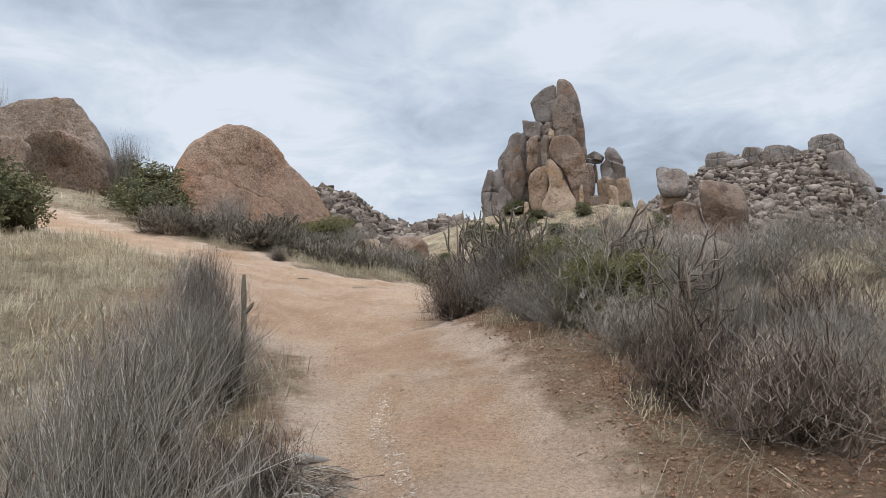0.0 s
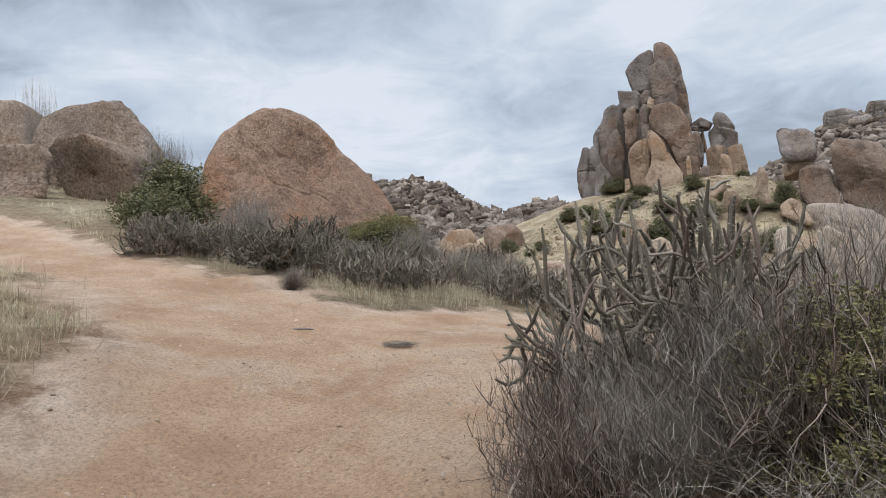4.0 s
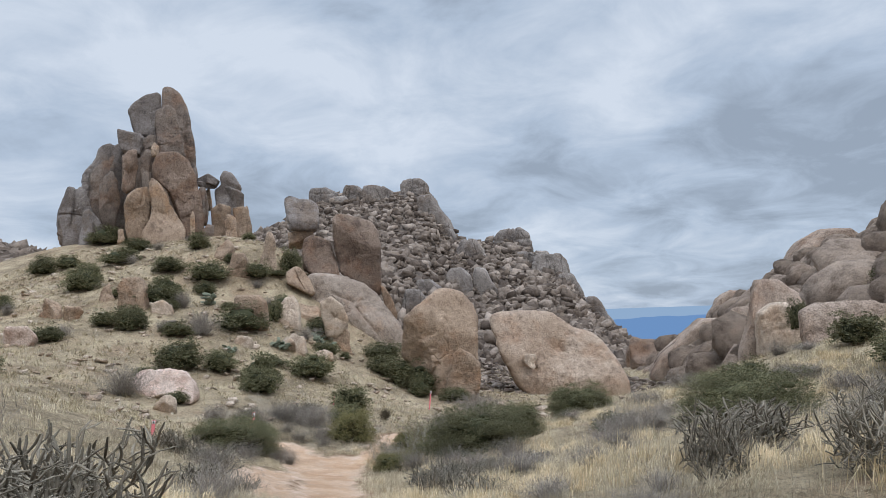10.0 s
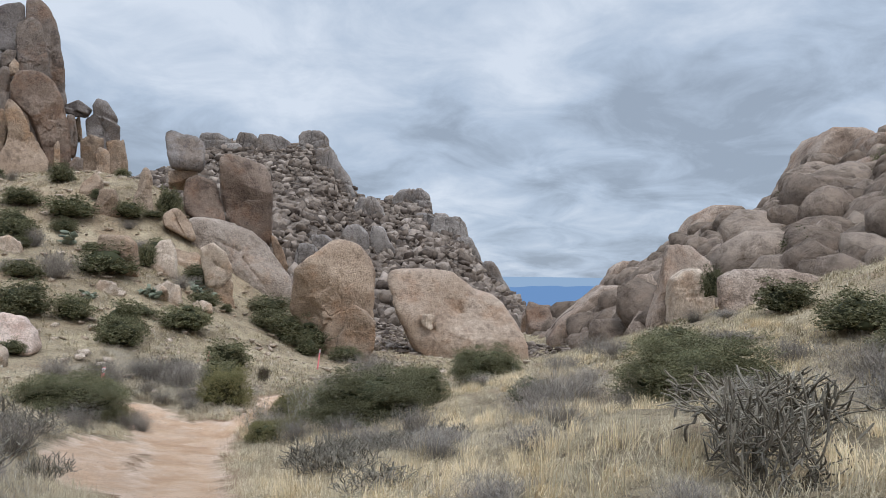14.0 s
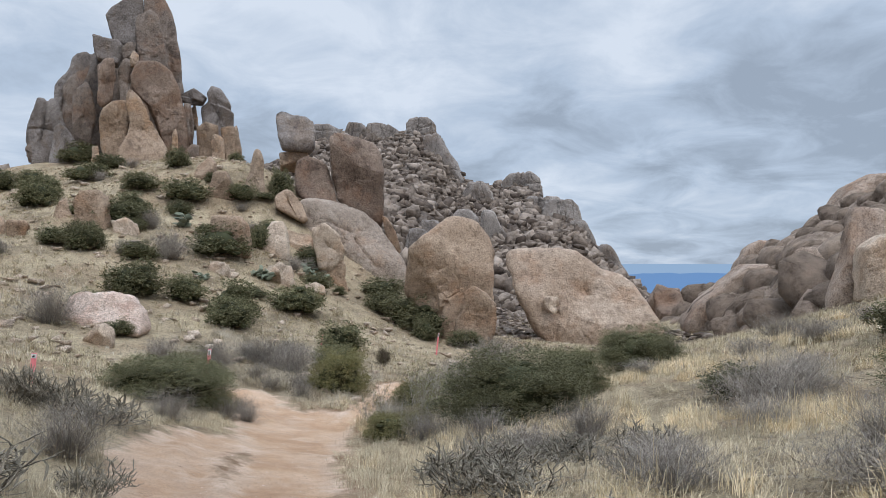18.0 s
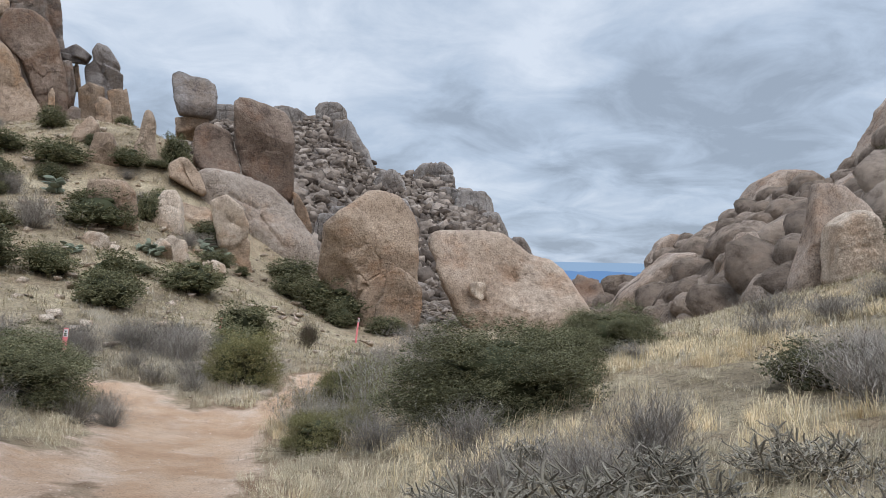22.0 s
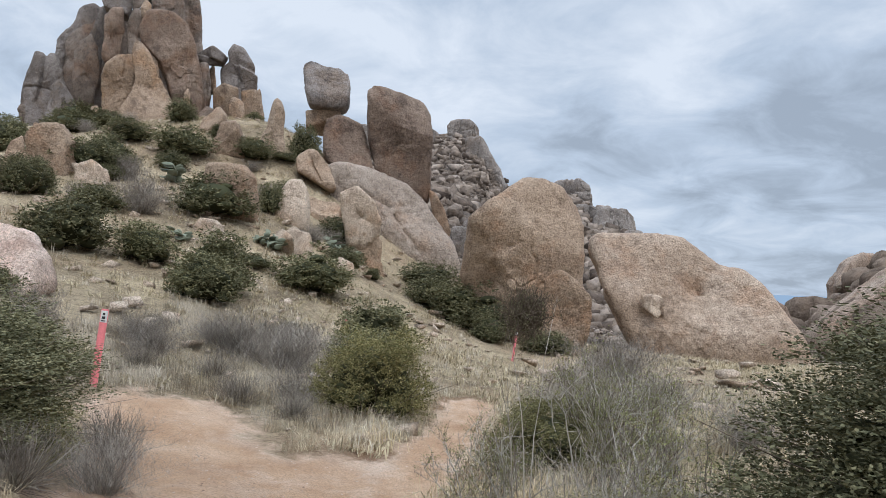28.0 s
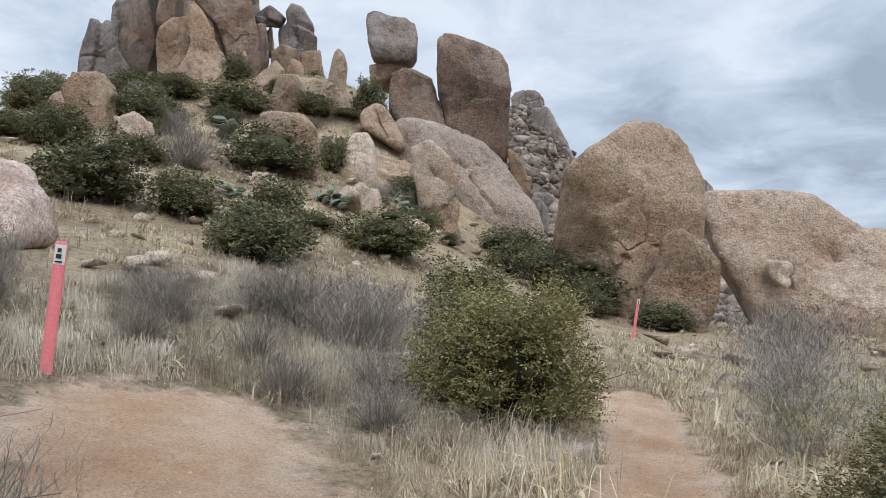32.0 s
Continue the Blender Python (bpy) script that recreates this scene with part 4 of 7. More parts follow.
rock("boulder", "rounded brown granite boulder on the grassy hillside", ROCK_TAN, (-12.59, 59.38, 2.57), -1.5, 0.8, [(0.0, 0.0, 0.79), (0.3, -0.0, 0.79), (0.95, -0.01, 0.79), (1.32, -0.11, 0.51)])
rock("boulder", "rounded brown granite boulder on the grassy hillside", ROCK_TAN, (-7.87, 56.19, -1.17), -1.5, 0.7, [(0.0, 0.0, 1.14), (0.57, -0.01, 1.14), (2.06, -0.11, 0.88), (3.28, -0.43, 0.31)])
rock("boulder", "tall sloping brown boulder behind the trail bend", ROCK_RIDGE, (-27.62, 0.44, 5.37), 37.2, 0.8, [(0.0, 0.0, 2.47), (0.85, 0.02, 2.47), (2.7, -0.06, 2.35), (3.69, -0.22, 2.16), (4.54, -0.32, 1.82), (5.16, -0.1, 1.28), (5.66, 0.34, 0.45)])
rock("boulder", "low rounded brown boulder by the trail", ROCK_RIDGE, (-19.27, -3.25, 4.76), 37.2, 0.8, [(0.0, 0.0, 1.59), (0.04, 0.0, 1.59), (0.44, 0.01, 1.59), (1.54, -0.29, 1.59), (2.18, -0.66, 1.21), (2.53, -0.87, 0.55)])
rock("boulder", "low rounded brown boulder by the trail", ROCK_RIDGE, (-19.85, -6.22, 4.91), 37.2, 0.8, [(0.0, 0.0, 1.44), (0.09, 0.0, 1.44), (0.39, 0.01, 1.44), (1.43, 0.23, 1.13), (1.83, 0.57, 0.51)])
rock("boulder", "round brown boulder behind bushes", ROCK_RIDGE, (-37.21, -0.70, 7.07), 37.2, 0.8, [(0.0, 0.0, 2.19), (3.49, 0.08, 2.19), (3.87, 0.09, 2.19), (5.01, 0.01, 1.75), (5.66, -0.11, 0.97)])
rock("boulder", "tall brown boulder on the rise", ROCK_BROWN, (-28.38, -6.79, 6.51), 41.5, 0.8, [(0.0, 0.0, 1.71), (1.05, 0.06, 1.71), (1.82, 0.11, 1.71), (3.51, 0.23, 1.73), (5.2, 0.49, 1.4), (6.18, 0.36, 0.49)])
rock("boulder", "rounded brown granite boulder on the grassy hillside", ROCK_TAN, (-62.61, 69.03, 4.93), 11.7, 0.8, [(0.0, 0.0, 2.93), (0.78, 0.01, 2.93), (2.93, 0.3, 2.68), (4.29, 1.11, 1.45)])
rock("boulder", "rounded brown granite boulder on the grassy hillside", ROCK_TAN, (-36.65, 37.55, 1.43), 11.7, 0.8, [(0.0, 0.0, 2.02), (0.67, 0.01, 2.02), (1.95, 0.18, 2.08), (3.22, 0.82, 1.76), (4.05, 2.08, 0.64)])
rock("boulder", "rounded brown granite boulder on the grassy hillside", ROCK_BROWN, (-45.84, 57.79, 4.07), 11.7, 0.8, [(0.0, 0.0, 2.67), (0.74, 0.01, 2.67), (3.15, 0.14, 2.58), (4.24, -0.15, 1.36)])
rock("boulder", "rounded brown granite boulder on the grassy hillside", ROCK_TAN, (-29.30, 46.17, 2.99), 11.7, 0.8, [(0.0, 0.0, 0.92), (0.4, 0.01, 0.92), (1.27, -0.03, 0.88), (2.0, -0.14, 0.61)])
rock("boulder", "rounded brown granite boulder on the grassy hillside", ROCK_TAN, (-27.20, 45.67, 2.86), 11.7, 0.8, [(0.0, 0.0, 0.77), (0.31, 0.0, 0.77), (0.88, 0.01, 0.77), (1.36, -0.03, 0.48)])
rock("boulder", "rounded brown granite boulder on the grassy hillside", ROCK_PINK, (-26.60, 37.82, 1.16), 11.7, 0.8, [(0.0, 0.0, 1.16), (0.33, 0.01, 1.16), (1.04, -0.05, 1.1), (1.66, -0.18, 0.62)])
rock("boulder", "rounded brown granite boulder on the grassy hillside", ROCK_PALE, (-26.02, 32.16, 0.67), 11.7, 0.8, [(0.0, 0.0, 1.01), (0.02, 0.0, 1.01), (0.26, 0.0, 1.01), (0.7, -0.08, 0.92), (1.07, -0.44, 0.37)])
rock("boulder", "tan granite boulder in a boulder heap", ROCK_RIDGE, (20.37, 24.79, -0.69), -11.6, 0.8, [(0.0, 0.0, 2.55), (0.53, 0.0, 2.55), (2.0, -0.08, 2.52), (2.94, -0.2, 2.21), (3.34, -0.33, 1.27)])
rock("boulder", "tan granite boulder in a boulder heap", ROCK_RIDGE, (26.29, 28.59, 1.73), -11.6, 0.8, [(0.0, 0.0, 1.3), (0.35, 0.0, 1.3), (1.43, 0.0, 1.23), (1.99, -0.03, 0.96)])
rock("boulder", "tan granite boulder in a boulder heap", ROCK_RIDGE, (20.59, 33.95, -1.13), -11.6, 0.8, [(0.0, 0.0, 2.05), (0.82, 0.0, 2.05), (2.87, 0.35, 1.71), (4.4, 0.4, 1.48), (5.32, 0.01, 0.68)])
rock("boulder", "tan granite boulder in a boulder heap", ROCK_PALE, (19.87, 31.52, -0.33), -11.6, 0.7, [(0.0, 0.0, 1.12), (1.11, 0.0, 1.12), (1.47, 0.0, 1.12), (2.43, 0.04, 1.09), (3.07, 0.09, 0.4)])
rock("boulder", "tan granite boulder in a boulder heap", ROCK_RIDGE, (47.78, 106.12, -4.41), -11.6, 0.8, [(0.0, 0.0, 2.73), (4.16, 0.01, 2.73), (5.15, 0.01, 2.73), (8.02, 1.02, 2.11), (9.56, 1.94, 0.81)])
rock("boulder", "tan granite boulder in a boulder heap", ROCK_RIDGE, (25.75, 63.67, -4.92), -11.6, 0.8, [(0.0, 0.0, 3.51), (1.02, 0.0, 3.51), (2.77, 0.74, 3.07), (5.1, 2.06, 1.75), (6.27, 2.64, 0.88)])
rock("boulder", "tan granite boulder in a boulder heap", ROCK_RIDGE, (31.33, 86.04, -5.51), -11.6, 0.8, [(0.0, 0.0, 2.51), (0.79, 0.0, 2.51), (2.71, 0.2, 1.93), (4.26, 0.39, 0.96)])
rock("boulder", "tan granite boulder in a boulder heap", ROCK_BROWN, (29.19, 89.59, -6.61), -11.6, 0.8, [(0.0, 0.0, 2.59), (0.88, 0.0, 2.59), (3.26, -0.07, 2.27), (4.85, 0.01, 1.39)])
rock("boulder", "tan granite boulder in a boulder heap", ROCK_RIDGE, (37.94, 52.77, 1.44), -11.6, 0.8, [(0.0, 0.0, 3.38), (1.03, 0.0, 3.38), (2.59, 0.0, 3.38), (5.18, 0.66, 2.73), (6.48, 1.7, 1.69)])
rock("boulder", "tan granite boulder in a boulder heap", ROCK_RIDGE, (54.08, 86.24, 1.14), -11.6, 0.8, [(0.0, 0.0, 5.0), (6.2, 0.01, 5.0), (7.12, 0.01, 5.0), (9.96, 0.83, 3.94), (11.34, 1.16, 1.83)])
rock("boulder", "tan granite boulder in a boulder heap", ROCK_RIDGE, (47.71, 79.38, 1.03), -11.6, 0.8, [(0.0, 0.0, 2.62), (2.27, 0.0, 2.62), (3.03, 0.01, 2.62), (5.27, -0.29, 2.17), (6.39, -0.36, 1.49)])
rock("boulder", "tan granite boulder in a boulder heap", ROCK_RIDGE, (29.59, 44.31, 0.14), -11.6, 0.8, [(0.0, 0.0, 1.82), (1.48, 0.0, 1.82), (1.78, 0.0, 1.82), (2.31, -0.06, 1.75), (2.84, -0.28, 1.32)])
rock("boulder", "tan granite boulder in a boulder heap", ROCK_RIDGE, (61.17, 74.42, 5.15), -11.6, 0.8, [(0.0, 0.0, 5.67), (5.28, 0.01, 5.67), (6.87, 0.01, 5.67), (10.53, 1.19, 4.5), (13.81, 1.67, 3.66), (15.49, 1.67, 2.19)])
rock("boulder", "tan granite boulder in a boulder heap", ROCK_RIDGE, (69.79, 64.35, 8.62), -11.6, 0.8, [(0.0, 0.0, 4.5), (8.99, 0.02, 4.5), (9.83, 0.02, 4.5), (12.5, -0.54, 3.73), (13.83, -1.64, 2.16)])
rock("boulder", "tan granite boulder in a boulder heap", ROCK_RIDGE, (63.27, 65.75, 7.01), -11.6, 0.8, [(0.0, 0.0, 3.83), (6.58, 0.01, 3.83), (7.47, 0.01, 3.83), (10.47, -0.15, 3.33), (11.8, -0.48, 2.33)])
rock("boulder", "tan granite boulder in a boulder heap", ROCK_RIDGE, (54.90, 61.36, 6.39), -11.6, 0.8, [(0.0, 0.0, 4.32), (2.53, 0.0, 4.32), (3.5, 0.01, 4.32), (6.58, 0.94, 2.78), (8.43, 1.56, 1.54)])
rock("boulder", "tan granite boulder in a boulder heap", ROCK_RIDGE, (56.75, 52.78, 7.10), -11.6, 0.8, [(0.0, 0.0, 4.97), (0.87, 0.0, 4.97), (3.63, -0.27, 4.14), (5.29, -1.65, 2.21)])
rock("boulder", "tan granite boulder in a boulder heap", ROCK_RIDGE, (49.88, 44.04, 5.60), -11.6, 0.8, [(0.0, 0.0, 4.24), (0.59, 0.0, 4.24), (2.01, 0.0, 3.77), (3.42, 0.01, 1.88)])
rock("boulder", "tan granite boulder in a boulder heap", ROCK_PALE, (41.00, 45.91, 4.18), -11.6, 0.8, [(0.0, 0.0, 1.77), (2.61, 0.0, 1.77), (2.97, 0.01, 1.77), (3.82, -0.06, 1.6), (4.39, 0.01, 1.06)])
rock("boulder", "tan granite boulder in a boulder heap", ROCK_RIDGE, (24.06, 46.57, -2.52), -11.6, 0.8, [(0.0, 0.0, 1.45), (1.73, 0.0, 1.45), (2.31, 0.0, 1.45), (4.1, 0.01, 1.23), (5.08, 0.23, 0.56)])
rock("outcrop", "grey granite outcrop on the rubble hill", ROCK_CRAG, (-5.25, 221.92, 32.88), -11.6, 0.7, [(0.0, 0.0, 4.51), (8.99, 0.02, 4.51), (10.28, 0.02, 4.51), (13.17, -0.34, 4.51), (14.97, -0.69, 3.07)], joints=5, sharp=10)
rock("outcrop", "grey granite outcrop on the rubble hill", ROCK_CRAG, (-6.64, 224.79, 17.70), -11.6, 0.7, [(0.0, 0.0, 8.92), (8.99, 0.02, 8.92), (11.84, 0.02, 8.92), (18.2, 0.13, 7.92), (23.66, 0.14, 6.64), (26.2, 0.96, 4.37)], joints=5, sharp=10)
rock("outcrop", "grey granite outcrop on the rubble hill", ROCK_CRAG, (2.07, 220.93, 18.44), -11.6, 0.7, [(0.0, 0.0, 5.41), (8.99, 0.02, 5.41), (10.83, 0.02, 5.41), (15.34, -0.42, 4.06), (18.95, -1.32, 2.25)], joints=5, sharp=10)
rock("outcrop", "grey granite outcrop on the rubble hill", ROCK_CRAG, (-37.01, 231.51, 32.81), -11.6, 0.7, [(0.0, 0.0, 4.75), (8.99, 0.02, 4.75), (10.24, 0.02, 4.75), (13.17, -0.25, 4.48), (14.63, -1.25, 2.74)], joints=5, sharp=10)
rock("outcrop", "grey granite outcrop on the rubble hill", ROCK_CRAG, (-26.30, 230.35, 32.27), -11.6, 0.7, [(0.0, 0.0, 4.13), (8.99, 0.02, 4.13), (10.4, 0.02, 4.13), (13.88, -0.25, 3.49), (15.72, -0.61, 2.02)], joints=5, sharp=10)
rock("outcrop", "grey granite outcrop on the rubble hill", ROCK_CRAG, (-17.66, 227.63, 30.07), -11.6, 0.7, [(0.0, 0.0, 5.48), (8.99, 0.02, 5.48), (10.57, 0.02, 5.48), (15.13, -0.43, 5.03), (16.96, -1.34, 3.2)], joints=5, sharp=10)
rock("outcrop", "grey granite outcrop on the rubble hill", ROCK_CRAG, (-31.10, 227.41, 27.95), -11.6, 0.7, [(0.0, 0.0, 4.06), (8.99, 0.02, 4.06), (10.4, 0.02, 4.06), (14.0, 0.21, 3.34), (15.81, 0.03, 2.25)], joints=5, sharp=10)
rock("outcrop", "grey granite outcrop on the rubble hill", ROCK_CRAG, (23.60, 199.41, 10.89), -11.6, 0.7, [(0.0, 0.0, 6.24), (8.99, 0.02, 6.24), (10.45, 0.02, 6.24), (14.61, 0.03, 5.41), (16.44, 0.03, 2.91)], joints=5, sharp=10)
rock("outcrop", "grey granite outcrop on the rubble hill", ROCK_CRAG, (31.83, 187.80, 2.79), -11.6, 0.7, [(0.0, 0.0, 4.36), (8.99, 0.02, 4.36), (10.48, 0.02, 4.36), (14.44, -0.37, 3.17), (16.82, -1.16, 1.58)], joints=5, sharp=10)
rock("outcrop", "grey granite outcrop on the rubble hill", ROCK_CRAG, (34.31, 180.24, -0.09), -11.6, 0.7, [(0.0, 0.0, 3.28), (8.99, 0.02, 3.28), (10.67, 0.02, 3.28), (16.02, -0.2, 2.29), (18.31, -0.58, 1.15)], joints=5, sharp=10)
rock("outcrop", "grey granite outcrop on the rubble hill", ROCK_CRAG, (34.83, 170.25, -9.35), -11.6, 0.7, [(0.0, 0.0, 3.98), (8.99, 0.02, 3.98), (10.82, 0.02, 3.98), (15.87, -0.33, 2.89), (19.49, -0.83, 1.66)], joints=5, sharp=10)
rock("outcrop", "grey granite outcrop on the rubble hill", ROCK_CRAG, (38.25, 156.35, -11.63), -11.6, 0.7, [(0.0, 0.0, 4.36), (8.99, 0.02, 4.36), (10.47, 0.02, 4.36), (14.49, -0.98, 2.68), (17.17, -1.84, 1.14)], joints=5, sharp=10)
rock("outcrop", "grey granite outcrop on the rubble hill", ROCK_CRAG, (5.30, 144.85, -2.55), -8.8, 0.7, [(0.0, 0.0, 3.17), (8.97, 0.32, 3.17), (10.19, 0.37, 3.17), (13.84, 0.44, 2.74), (15.56, 0.07, 1.22)], joints=5, sharp=10)
rock("outcrop", "grey granite outcrop on the rubble hill", ROCK_CRAG, (13.85, 148.97, -8.23), -8.8, 0.7, [(0.0, 0.0, 4.72), (8.97, 0.32, 4.72), (10.96, 0.4, 4.72), (17.09, -2.34, 2.64), (21.14, -3.2, 1.13)], joints=5, sharp=10)
rock("outcrop", "grey granite outcrop on the rubble hill", ROCK_CRAG, (-3.64, 116.08, -6.41), -8.8, 0.7, [(0.0, 0.0, 2.19), (8.91, 0.32, 2.19), (9.83, 0.36, 2.19), (12.36, 0.4, 1.95), (13.73, 0.01, 1.22)], joints=5, sharp=10)
rock("outcrop", "grey granite outcrop on the rubble hill", ROCK_CRAG, (-8.95, 211.80, 15.22), -8.8, 0.7, [(0.0, 0.0, 6.72), (8.97, 0.32, 6.72), (10.89, 0.39, 6.72), (16.15, -0.55, 5.24), (19.68, -1.74, 3.06)], joints=5, sharp=10)
rock("outcrop", "grey granite outcrop on the rubble hill", ROCK_CRAG, (0.96, 207.24, 14.68), -8.8, 0.7, [(0.0, 0.0, 5.86), (8.97, 0.32, 5.86), (11.6, 0.42, 5.86), (20.27, -1.68, 3.44), (24.96, -2.8, 2.15)], joints=5, sharp=10)
rock("outcrop", "grey granite outcrop on the rubble hill", ROCK_CRAG, (26.93, 181.74, 1.55), -8.8, 0.7, [(0.0, 0.0, 5.17), (8.97, 0.32, 5.17), (10.54, 0.38, 5.17), (14.41, -0.1, 4.24), (17.57, -2.14, 1.77)], joints=5, sharp=10)
rock("outcrop", "grey granite outcrop on the rubble hill", ROCK_CRAG, (30.61, 177.18, 0.47), -8.8, 0.7, [(0.0, 0.0, 5.29), (8.97, 0.32, 5.29), (10.51, 0.38, 5.29), (15.04, 0.32, 4.31), (17.34, -0.88, 2.27)], joints=5, sharp=10)
rock("outcrop", "grey granite outcrop on the rubble hill", ROCK_CRAG, (33.90, 166.24, -10.02), -8.8, 0.7, [(0.0, 0.0, 4.69), (8.97, 0.32, 4.69), (11.1, 0.4, 4.69), (17.5, 0.06, 3.27), (21.78, -0.56, 1.63)], joints=5, sharp=10)
rock("outcrop", "grey granite outcrop on the rubble hill", ROCK_CRAG, (36.37, 150.72, -11.33), -8.8, 0.7, [(0.0, 0.0, 3.25), (8.97, 0.32, 3.25), (10.4, 0.38, 3.25), (14.3, 0.19, 2.27), (16.91, -0.36, 0.97)], joints=5, sharp=10)
rock("outcrop", "grey granite outcrop on the rubble hill", ROCK_CRAG, (10.37, 184.16, 4.34), -8.8, 0.7, [(0.0, 0.0, 5.02), (8.97, 0.32, 5.02), (10.67, 0.39, 5.02), (15.3, 0.17, 3.86), (18.39, -0.11, 1.93)], joints=5, sharp=10)
rock("outcrop", "grey granite outcrop on the rubble hill", ROCK_CRAG, (-1.49, 135.92, -4.77), -8.8, 0.7, [(0.0, 0.0, 3.3), (8.97, 0.32, 3.3), (10.04, 0.36, 3.3), (12.88, 0.35, 2.73), (14.6, -0.27, 1.14)], joints=5, sharp=10)


# ---- heaps of rubble: one hillside behind, one far to the left, the ridge to the right ----
CREST_HILL = [(-87.6, 252.5, 22.4), (-67.1, 247.8, 36.1), (-55.9, 245.3, 40.5), (-42.9, 242.4, 47.9), (-27.7, 237.2, 47.5), (-18.3, 234.3, 46.5), (-9.9, 230.5, 47.1), (-0.7, 226.7, 45.7), (2.9, 224.2, 36.2), (8.2, 219.3, 30.2), (19.0, 209.0, 26.5), (25.3, 203.6, 26.1), (29.5, 196.8, 20.4), (35.6, 186.5, 16.4), (37.3, 173.2, 8.1), (37.8, 163.0, 3.6), (41.2, 150.3, -1.7), (43.4, 141.8, -4.6), (45.5, 134.3, -9.0)]
FOOT_HILL = [(-44.4, 126.6, 8.7), (-21.2, 119.8, 10.5), (-2.2, 110.1, -0.9), (14.7, 99.7, -7.6), (26.8, 92.2, -7.9), (31.7, 89.1, -8.1)]
CREST_LEFT = [(-179.6, 125.3, 32.1), (-155.1, 130.1, 34.5), (-138.9, 133.6, 32.8), (-130.8, 135.3, 32.2), (-122.1, 137.2, 30.7), (-120.3, 140.1, 26.2), (-114.9, 144.7, 23.1), (-110.6, 148.8, 21.4), (-104.6, 152.0, 22.3), (-99.2, 155.0, 23.3), (-93.8, 158.3, 22.0), (-87.5, 161.9, 20.0), (-75.7, 164.5, 18.0)]
FOOT_LEFT = [(-84.6, 55.4, 4.2), (-69.6, 63.6, 4.0), (-66.5, 74.3, 5.5), (-63.9, 89.9, 9.3), (-48.7, 103.1, 10.6)]
CREST_RIGHT = [(37.8, 115.4, -7.9), (41.5, 109.4, -2.2), (48.8, 105.6, 4.1), (53.8, 96.2, 8.9), (54.8, 87.8, 11.5), (56.4, 81.3, 10.5), (59.4, 79.6, 14.5), (63.2, 77.5, 20.5), (65.6, 73.0, 19.9), (68.8, 68.2, 22.0), (72.8, 63.2, 23.8), (79.2, 57.7, 26.5), (87.8, 47.7, 27.4)]
FOOT_RIGHT = [(27.7, 86.9, -7.6), (24.5, 61.9, -4.6), (22.1, 43.9, -2.6), (21.8, 34.7, -1.4), (21.7, 28.6, -0.0), (25.5, 26.7, 1.8), (31.9, 27.4, 3.9), (40.9, 27.5, 5.0), (53.0, 27.1, 5.1)]


def along(line, n):
    p = np.array(line, float)
    s = np.linspace(0, 1, len(p))
    q = np.linspace(0, 1, n)
    return np.stack([np.interp(q, s, p[:, i]) for i in range(3)], -1)


def bumps(p, f, seed):
    o = Vector((seed, seed * 2.3, seed * 0.7))
    return np.array([noise.noise(Vector(q) * f + o) for q in p])


def ball(n_lat, n_lon):
    """A unit ball of quads, as vertices and faces."""
    th = np.linspace(0, np.pi, n_lat + 1)
    ph = np.linspace(0, 2 * np.pi, n_lon, endpoint=False)
    v = np.stack([np.outer(np.sin(th), np.cos(ph)), np.outer(np.sin(th), np.sin(ph)), np.outer(np.cos(th), np.ones(n_lon))], -1).reshape(-1, 3)
    a = np.arange(n_lat)[:, None] * n_lon + np.arange(n_lon)[None]
    b = np.arange(n_lat)[:, None] * n_lon + (np.arange(n_lon)[None] + 1) % n_lon
    return v, np.stack([a.ravel(), b.ravel(), (b + n_lon).ravel(), (a + n_lon).ravel()], -1)


def boulder_shapes(count, seed, points=13):
    """Unit stones: sharp broken blocks as hulls of a few points."""
    rnd = np.random.RandomState(seed)
    out = []
    for _ in range(count):
        bm = bmesh.new()
        q = rnd.uniform(-1, 1, (points, 3))
        q /= np.maximum(np.abs(q).max(1, keepdims=True), 0.3) ** 0.8
        q[:, :2] += 0.25 * q[:, 2:3] * rnd.normal(size=2)
        for c in q * 0.62:
            bm.verts.new(c)
        hull = bmesh.ops.convex_hull(bm, input=bm.verts[:])
        bmesh.ops.delete(bm, geom=[e for e in hull["geom_interior"] if isinstance(e, bmesh.types.BMVert)], context="VERTS")
        bm.verts.index_update()
        out.append((np.array([v.co[:] for v in bm.verts]), np.array([[v.index for v in f.verts] for f in bm.faces])))
        bm.free()
    return out


def round_shapes(count, seed):
    """Unit boulders: balls worn flat on a few sides, their edges rounded."""
    rnd = np.random.RandomState(seed)
    d, f = ball(7, 9)
    out = []
    for _ in range(count):
        inv = np.full(len(d), 0.5)
        for _ in range(9):
            n = rnd.normal(size=3)
            n /= np.linalg.norm(n)
            inv = inv + (np.maximum(d @ n, 0) / rnd.uniform(0.55, 1.0)) ** 16
        out.append((d * (inv ** (-1 / 16))[:, None], f))
    return out


